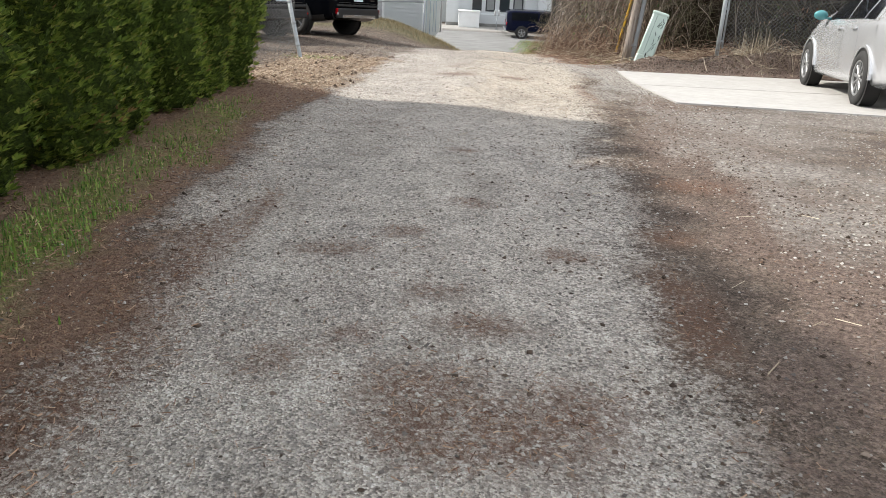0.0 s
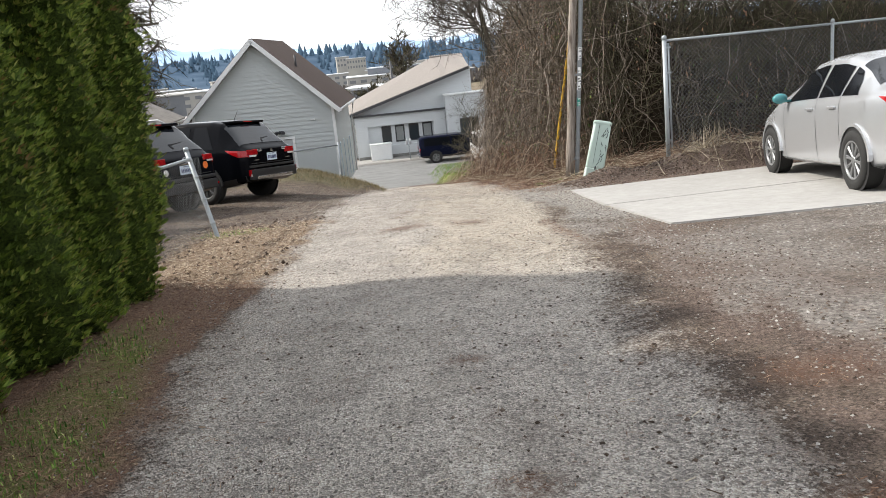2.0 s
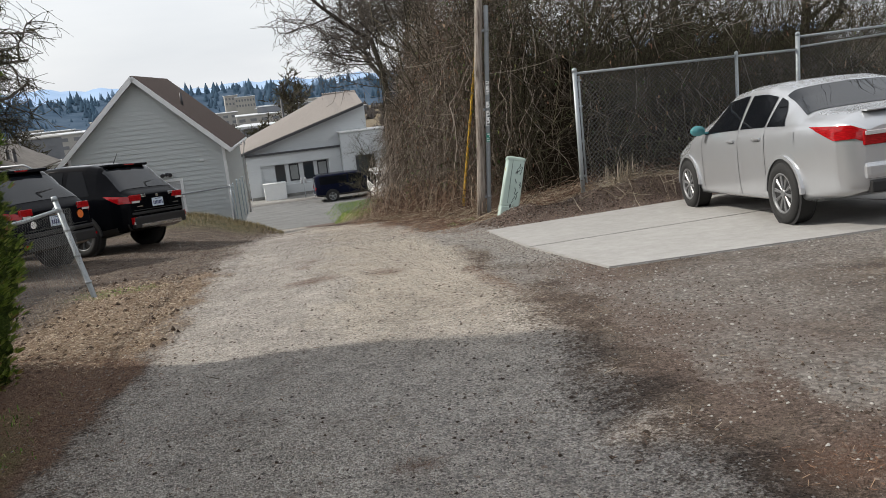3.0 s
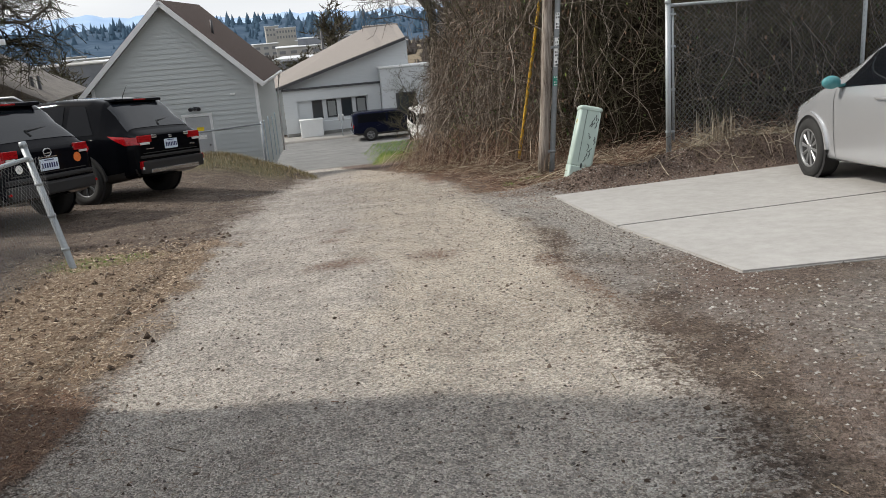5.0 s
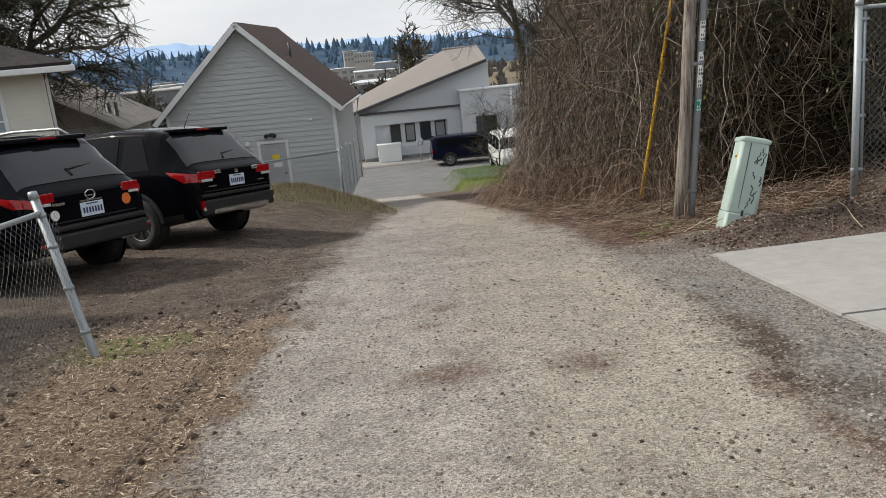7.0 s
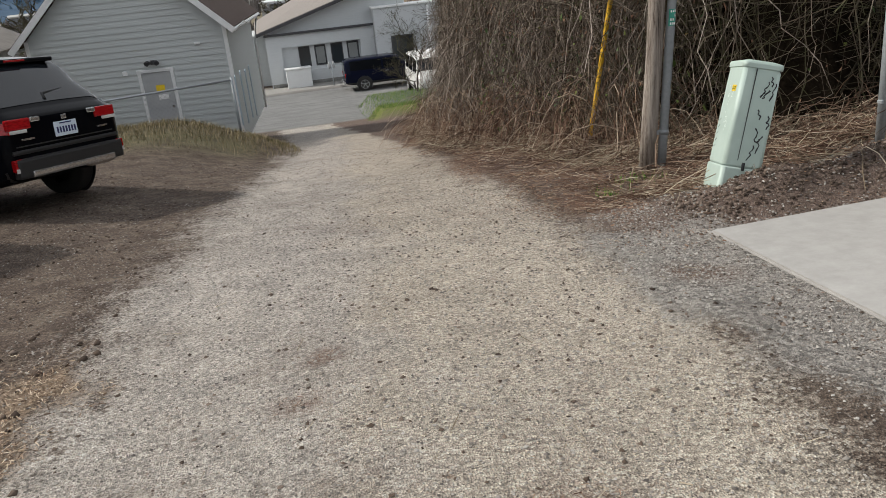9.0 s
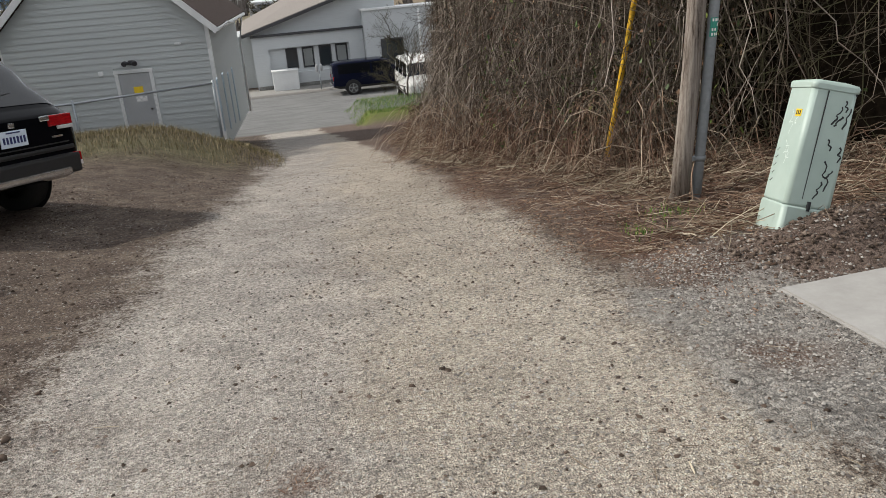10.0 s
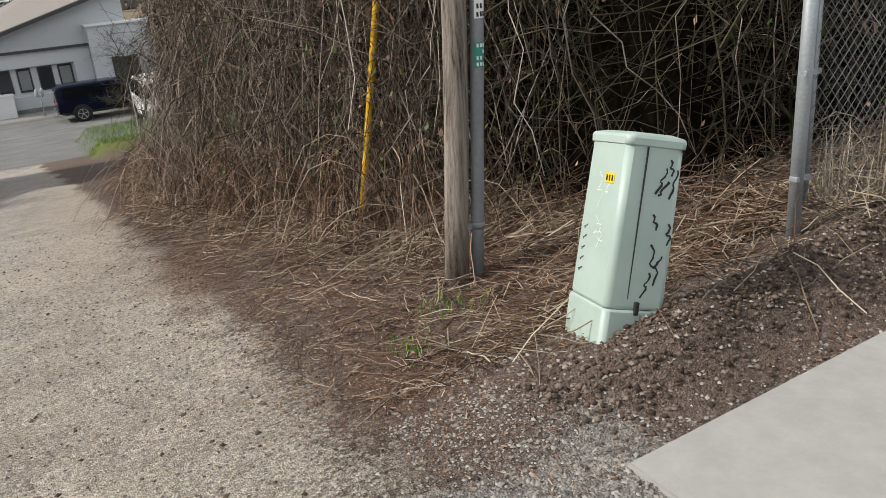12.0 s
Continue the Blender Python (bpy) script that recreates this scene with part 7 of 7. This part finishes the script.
for i in range(26):
    town_block(r3.uniform(-16, 9), r3.uniform(420, 660), r3.uniform(12, 30), 6, 14, r3.uniform(-1.9, -0.6), r3.choice([WALL_T, WALL_CREAM, WALL_DARK]), r3.choice([ROOF_W, ROOF_W, WALL_T, WALL_DARK]), "distant flat-roofed town building", 3)
mast = thing("street_pole", "tall dark utility pole beyond the street", "pole", pose(7.0, 110, -12))
bm = bmesh.new()
tube(bm, [(0, 0, 0), (0, 0, 12.6)], [0.22, 0.15], 8)
part("shaft", bm, STRIPE, mast)
bm = bmesh.new()
box(bm, (0, 0, 12.0), (1.9, 0.12, 0.14))
part("crossarm", bm, STRIPE, mast)

# ---- loose cover on the ground ----
k = Mat("loose_grey_stone", 0.9, spec=0.25)
k.color(k.ramp(k.island(), [(0.0, (0.08, 0.07, 0.065)), (0.35, (0.22, 0.20, 0.18)), (0.75, (0.31, 0.29, 0.262)), (1.0, (0.42, 0.40, 0.37))]))
STONE = k.m
k = Mat("dark_soil_clod", 1.0, spec=0.1)
k.color(k.ramp(k.island(), [(0.0, (0.045, 0.034, 0.027)), (0.6, (0.11, 0.082, 0.065)), (1.0, (0.22, 0.175, 0.145))])).bump(k.noise(120), 0.6, 0.006)
CLOD = k.m


def strew(name, n, xs, ys, sizes, mat, label, category, keep=None, squash=0.65, power=2.0):
    x, y = rng.uniform(*xs, n), rng.uniform(*ys, n)
    if keep is not None:
        w = keep(x, y)
        ok = rng.uniform(0, 1, n) < w
        x, y = x[ok], y[ok]
    s = sizes[0] + (sizes[1] - sizes[0]) * rng.uniform(0, 1, len(x)) ** power
    c = np.stack([x, y, ground_z(x, y) + s * 0.22], -1)
    v, f = stones_np(c, s, rng, squash)
    tagged(mesh_np(name, v, f, mat), label, category, kind="stuff")


on_pad = lambda x, y: (x > 2.93) & (y > 9.15 - 0.16 * (x - 2.96)) & (y < 13.52) & (x > 2.96 + 0.1 * np.clip(y - 11.2, 0, 3))
lane_m = lambda x, y: masks(x, y)["lane"]
strew("lane_grit", 62000, (-1.6, 2.6), (1.2, 18.0), (0.003, 0.011), STONE, "fine grey grit bedded in the lane", "gravel", lambda x, y: 0.25 + 0.75 * lane_m(x, y))
strew("lane_clods", 8500, (-1.3, 2.8), (1.0, 22), (0.003, 0.016), CLOD, "small dark soil crumbs scattered over the lane", "soil crumbs", lambda x, y: 0.35 + 0.65 * smooth(-0.4, 1.2, x), power=3.0)
strew("yard_gravel", 32000, (1.7, 6.5), (1.5, 13.6), (0.004, 0.014), STONE, "loose crushed grey gravel beside the lane", "gravel", lambda x, y: np.where(on_pad(x, y), 0, smooth(1.8, 2.6, x) * (0.35 + 0.65 * (wobble(x * 1.1, y * 0.9) > -0.12))))
strew("verge_soil", 13000, (1.0, 3.4), (1.2, 14.2), (0.003, 0.013), CLOD, "dark crumbled soil along the lane edge", "soil crumbs", lambda x, y: np.where(on_pad(x, y), 0, masks(x, y)["soil"]))
strew("pad_gravel", 11000, (2.35, 3.2), (10.6, 14.3), (0.003, 0.009), STONE, "clean crushed grey gravel along the concrete edge", "gravel", lambda x, y: np.where(on_pad(x, y), 0, smooth(2.35, 2.7, x + 0.3 * wobble(x * 2, y * 2))), 0.7)
strew("bank_stones", 5000, (2.0, 3.6), (9, 17), (0.004, 0.011), STONE, "small grey stones trodden into the bank", "gravel", lambda x, y: np.where(on_pad(x, y), 0, 0.7))
strew("lane_lumps", 1300, (-1.4, 3.2), (1.0, 22), (0.007, 0.018), CLOD, "larger dark lumps of soil lying on the lane", "soil lumps", lambda x, y: 0.4 + 0.6 * smooth(-0.2, 1.6, x), power=2.5)
strew("spoil_clods", 17000, (3.2, 9.5), (13.55, 14.5), (0.003, 0.022), CLOD, "dark clods of dug soil beside the concrete", "soil clods", lambda x, y: np.exp(-((y - 13.9) / 0.25) ** 2), 0.8, 3.0)
strew("spoil_stones", 3600, (2.7, 6.0), (13.3, 14.6), (0.005, 0.015), STONE, "pale pebbles mixed in dug soil", "gravel", lambda x, y: np.where(on_pad(x, y), 0, 0.8), 0.7)
strew("bank_crumbs", 6000, (2.2, 5.4), (13.6, 20), (0.003, 0.012), CLOD, "dark crumbs of leaf mould on the bank", "soil crumbs", lambda x, y: smooth(0.0, 0.5, x - alley_right(y)))
strew("yard_crumbs", 11000, (-5.5, 0.2), (9.0, 24), (0.003, 0.018), CLOD, "dark crumbs on the earth of the yard", "soil crumbs", lambda x, y: smooth(0.1, -0.3, x - alley_left(y)))
strew("yard_grit", 16000, (-4.5, 0.3), (9, 22), (0.003, 0.009), STONE, "grey grit in the earth of the yard", "gravel", lambda x, y: smooth(0.2, -0.1, x - alley_left(y)))
strew("fir_cones", 170, (-2.6, -0.5), (9, 13.5), (0.018, 0.034), CLOD, "fallen dark cones on wood chips", "cones", lambda x, y: smooth(0.3, -0.3, x - alley_left(y)), 0.8, 1.0)


def flakes(name, n, xs, ys, ln, wd, mat, label, category, keep, lift=0.006):
    """Thin chips and needles lying flat at all angles."""
    x, y = rng.uniform(*xs, n), rng.uniform(*ys, n)
    ok = rng.uniform(0, 1, n) < keep(x, y)
    x, y = x[ok], y[ok]
    n = len(x)
    a, l_ = rng.uniform(0, 6.283, n), rng.uniform(*ln, n)
    w_ = rng.uniform(*wd, n)
    ux, uy = np.cos(a) * l_ / 2, np.sin(a) * l_ / 2
    vx, vy = -np.sin(a) * w_ / 2, np.cos(a) * w_ / 2
    z = ground_z(x, y) + lift + rng.exponential(0.006, n)
    tz, sz = rng.normal(0, 0.18, n) * l_, rng.normal(0, 0.25, n) * w_
    V = np.stack([np.stack([x - ux - vx, y - uy - vy, z - tz / 2 - sz], -1), np.stack([x + ux - vx, y + uy - vy, z + tz / 2 - sz], -1), np.stack([x + ux + vx, y + uy + vy, z + tz / 2 + sz], -1), np.stack([x - ux + vx, y - uy + vy, z - tz / 2 + sz], -1)], 1)
    tagged(mesh_np(name, V, np.arange(n * 4).reshape(-1, 4), mat), label, category, kind="stuff")


CHIP = ramp_mat("chip_litter", [(0.15, (0.07, 0.042, 0.028)), (0.45, (0.24, 0.165, 0.112)), (0.72, (0.48, 0.375, 0.27)), (0.95, (0.74, 0.66, 0.53))], noise_scale=4.0)
flakes("wood_chips", 70000, (-3.2, -0.3), (8.4, 13.4), (0.010, 0.042), (0.0015, 0.005), CHIP, "pale wood chips and leaf litter under the fence", "wood chips", lambda x, y: masks(x, y)["litter"] * (0.95 - 0.8 * masks(x, y)["grass"]))
flakes("hedge_litter", 60000, (-2.7, -0.5), (0.8, 9.2), (0.008, 0.036), (0.0012, 0.004), DEAD_LEAF, "reddish-brown needle litter below the hedge", "needle litter", lambda x, y: 0.9 * masks(x, y)["needles"] + 0.12 * smooth(0.7, 0.0, x - alley_left(y)))
flakes("lane_needles", 42000, (-1.2, 2.2), (1.0, 13.0), (0.012, 0.038), (0.0012, 0.0032), DEAD_LEAF, "brown needles drifted on the lane", "needle litter", lambda x, y: np.maximum(masks(x, y)["clot"], 0.16 * (wobble(x * 1.6 + 3, y * 1.1) > 0.14) * smooth(9, 7, y)))
flakes("bank_leaves", 80000, (2.0, 5.6), (13.2, 24), (0.008, 0.034), (0.0015, 0.006), DEAD_LEAF, "brown leaf litter along the bank", "leaf litter", lambda x, y: np.where(on_pad(x, y), 0, smooth(-0.4, 0.6, x - alley_right(y) + 0.3 * wobble(x * 2, y * 2)) * (0.25 + 0.75 * smooth(14.0, 14.7, y))) * (0.25 + 0.75 * smooth(-0.2, 0.25, wobble(x * 2.7, y * 2.2))))
flakes("lane_straws", 700, (-1.2, 3.0), (1.5, 16), (0.03, 0.12), (0.002, 0.004), STRAW, "stray pale straws on the gravel", "straw", lambda x, y: 0.3 + 0.7 * smooth(0.5, 2, x))


def blades(name, c, h, mat, label, bend=0.5):
    """Curved grass blades: two quads narrowing to a tip."""
    n = len(c)
    a = rng.uniform(0, 6.283, n)
    o = np.stack([np.cos(a), np.sin(a), 0 * a], -1)
    s = np.stack([-np.sin(a), np.cos(a), 0 * a], -1) * (0.0025 + 0.002 * rng.uniform(0, 1, n))[:, None]
    b = (rng.uniform(0.1, 1.0, n) * bend * h)[:, None]
    up = np.array([0, 0, 1.0])
    m_ = c + up * (h * 0.55)[:, None] + o * b * 0.35
    t_ = c + up * (h * (1 - 0.3 * rng.uniform(0, 1, n)))[:, None] + o * b
    V = np.stack([c - s, c + s, m_ + s * 0.8, m_ - s * 0.8, t_ + s * 0.15, t_ - s * 0.15], 1).reshape(-1, 3)
    i = np.arange(n)[:, None] * 6
    Q = np.concatenate([i + np.array([[0, 1, 2, 3]]), i + np.array([[3, 2, 4, 5]])], 0)
    tagged(mesh_np(name, V, Q, mat), label, "grass", kind="stuff")


GRASS = ramp_mat("grass_blade", [(0.15, (0.05, 0.12, 0.018)), (0.5, (0.12, 0.24, 0.035)), (0.78, (0.24, 0.34, 0.07)), (0.93, (0.50, 0.44, 0.22))], 0.6, 3.0, 0.3)


def lawn(n, xs, ys, keep, h):
    x, y = rng.uniform(*xs, n), rng.uniform(*ys, n)
    ok = rng.uniform(0, 1, n) < keep(x, y)
    x, y = x[ok], y[ok]
    return np.stack([x, y, ground_z(x, y)], -1), rng.uniform(*h, len(x))


c1, h1 = lawn(36000, (-2.3, -1.1), (0.5, 9.0), lambda x, y: masks(x, y)["grass"] * np.clip(0.35 + 0.65 * wobble(x * 2, y * 1.5) + 0.2 * smooth(6, 3, y), 0.04, 1), (0.010, 0.048))
c2, h2 = lawn(900, (-2.25, -1.55), (2.3, 3.3), lambda x, y: np.exp(-((x + 1.9) ** 2 + (y - 2.75) ** 2) / 0.05), (0.10, 0.34))
c3, h3 = lawn(2600, (3.0, 4.2), (14.6, 15.7), lambda x, y: np.maximum(np.exp(-((x - 3.55) ** 2 + (y - 15.35) ** 2) / 0.035), np.exp(-((x - 3.1) ** 2 + (y - 15.0) ** 2) / 0.02)) * 0.8, (0.015, 0.06))
c4, h4 = lawn(2600, (-2.4, -0.8), (11.8, 13.1), lambda x, y: masks(x, y)["grass"] * 0.6, (0.01, 0.03))
blades("verge_grass", np.concatenate([c1, c2, c3, c4]), np.concatenate([h1, h2, h3, h4]), GRASS, "green grass tufts along the lane verge")
c5, h5 = lawn(16000, (-5, 0.9), (23.2, 27.2), lambda x, y: smooth(1.1, 0.5, x) * np.exp(-((y - 25.6) / 1.4) ** 2), (0.04, 0.14))
blades("berm_grass", c5, h5, ramp_mat("dry_berm_grass", [(0.15, (0.075, 0.065, 0.032)), (0.45, (0.17, 0.145, 0.075)), (0.7, (0.27, 0.215, 0.13)), (0.92, (0.46, 0.39, 0.26))]), "dry yellowing grass on the berm", 0.9)
c6, h6 = lawn(14000, (4.3, 10), (42.5, 47.6), lambda x, y: masks(x, y)["grass"], (0.06, 0.18))
blades("bank_grass", c6, h6, GRASS, "bright grass on the street corner bank")
c7, h7 = lawn(260, (5.3, 6.6), (14.05, 14.6), lambda x, y: np.exp(-((x - 5.75) ** 2) / 0.08), (0.2, 0.6))
blades("dry_tuft", c7, h7, STRAW, "tall dry grass tuft at the fence foot", 0.35)


# ---- plain board walls added out of view to close the lane ----
ADDED_WALL_WOOD = simple("added_wall_boards", (0.20, 0.17, 0.14), 0.9, grain=8, amount=0.25, bump=0.3)
# the west wall is added to shade the yard, the others to dim reflections
for name, c, s in (("wall_south", (6, -14, 1.6), (70, 0.15, 5.0)), ("shade_wall_west", (-6.6, 11.4, 1.2), (0.15, 8.0, 4.2)), ("wall_east", (26, 6, 1.2), (0.15, 40, 5.0))):
    bm = bmesh.new()
    box(bm, c, s, bev=0.02)
    tagged(part(name, bm, ADDED_WALL_WOOD), "plain board wall added out of view to shade and close the lane", "fence", kind="structure")
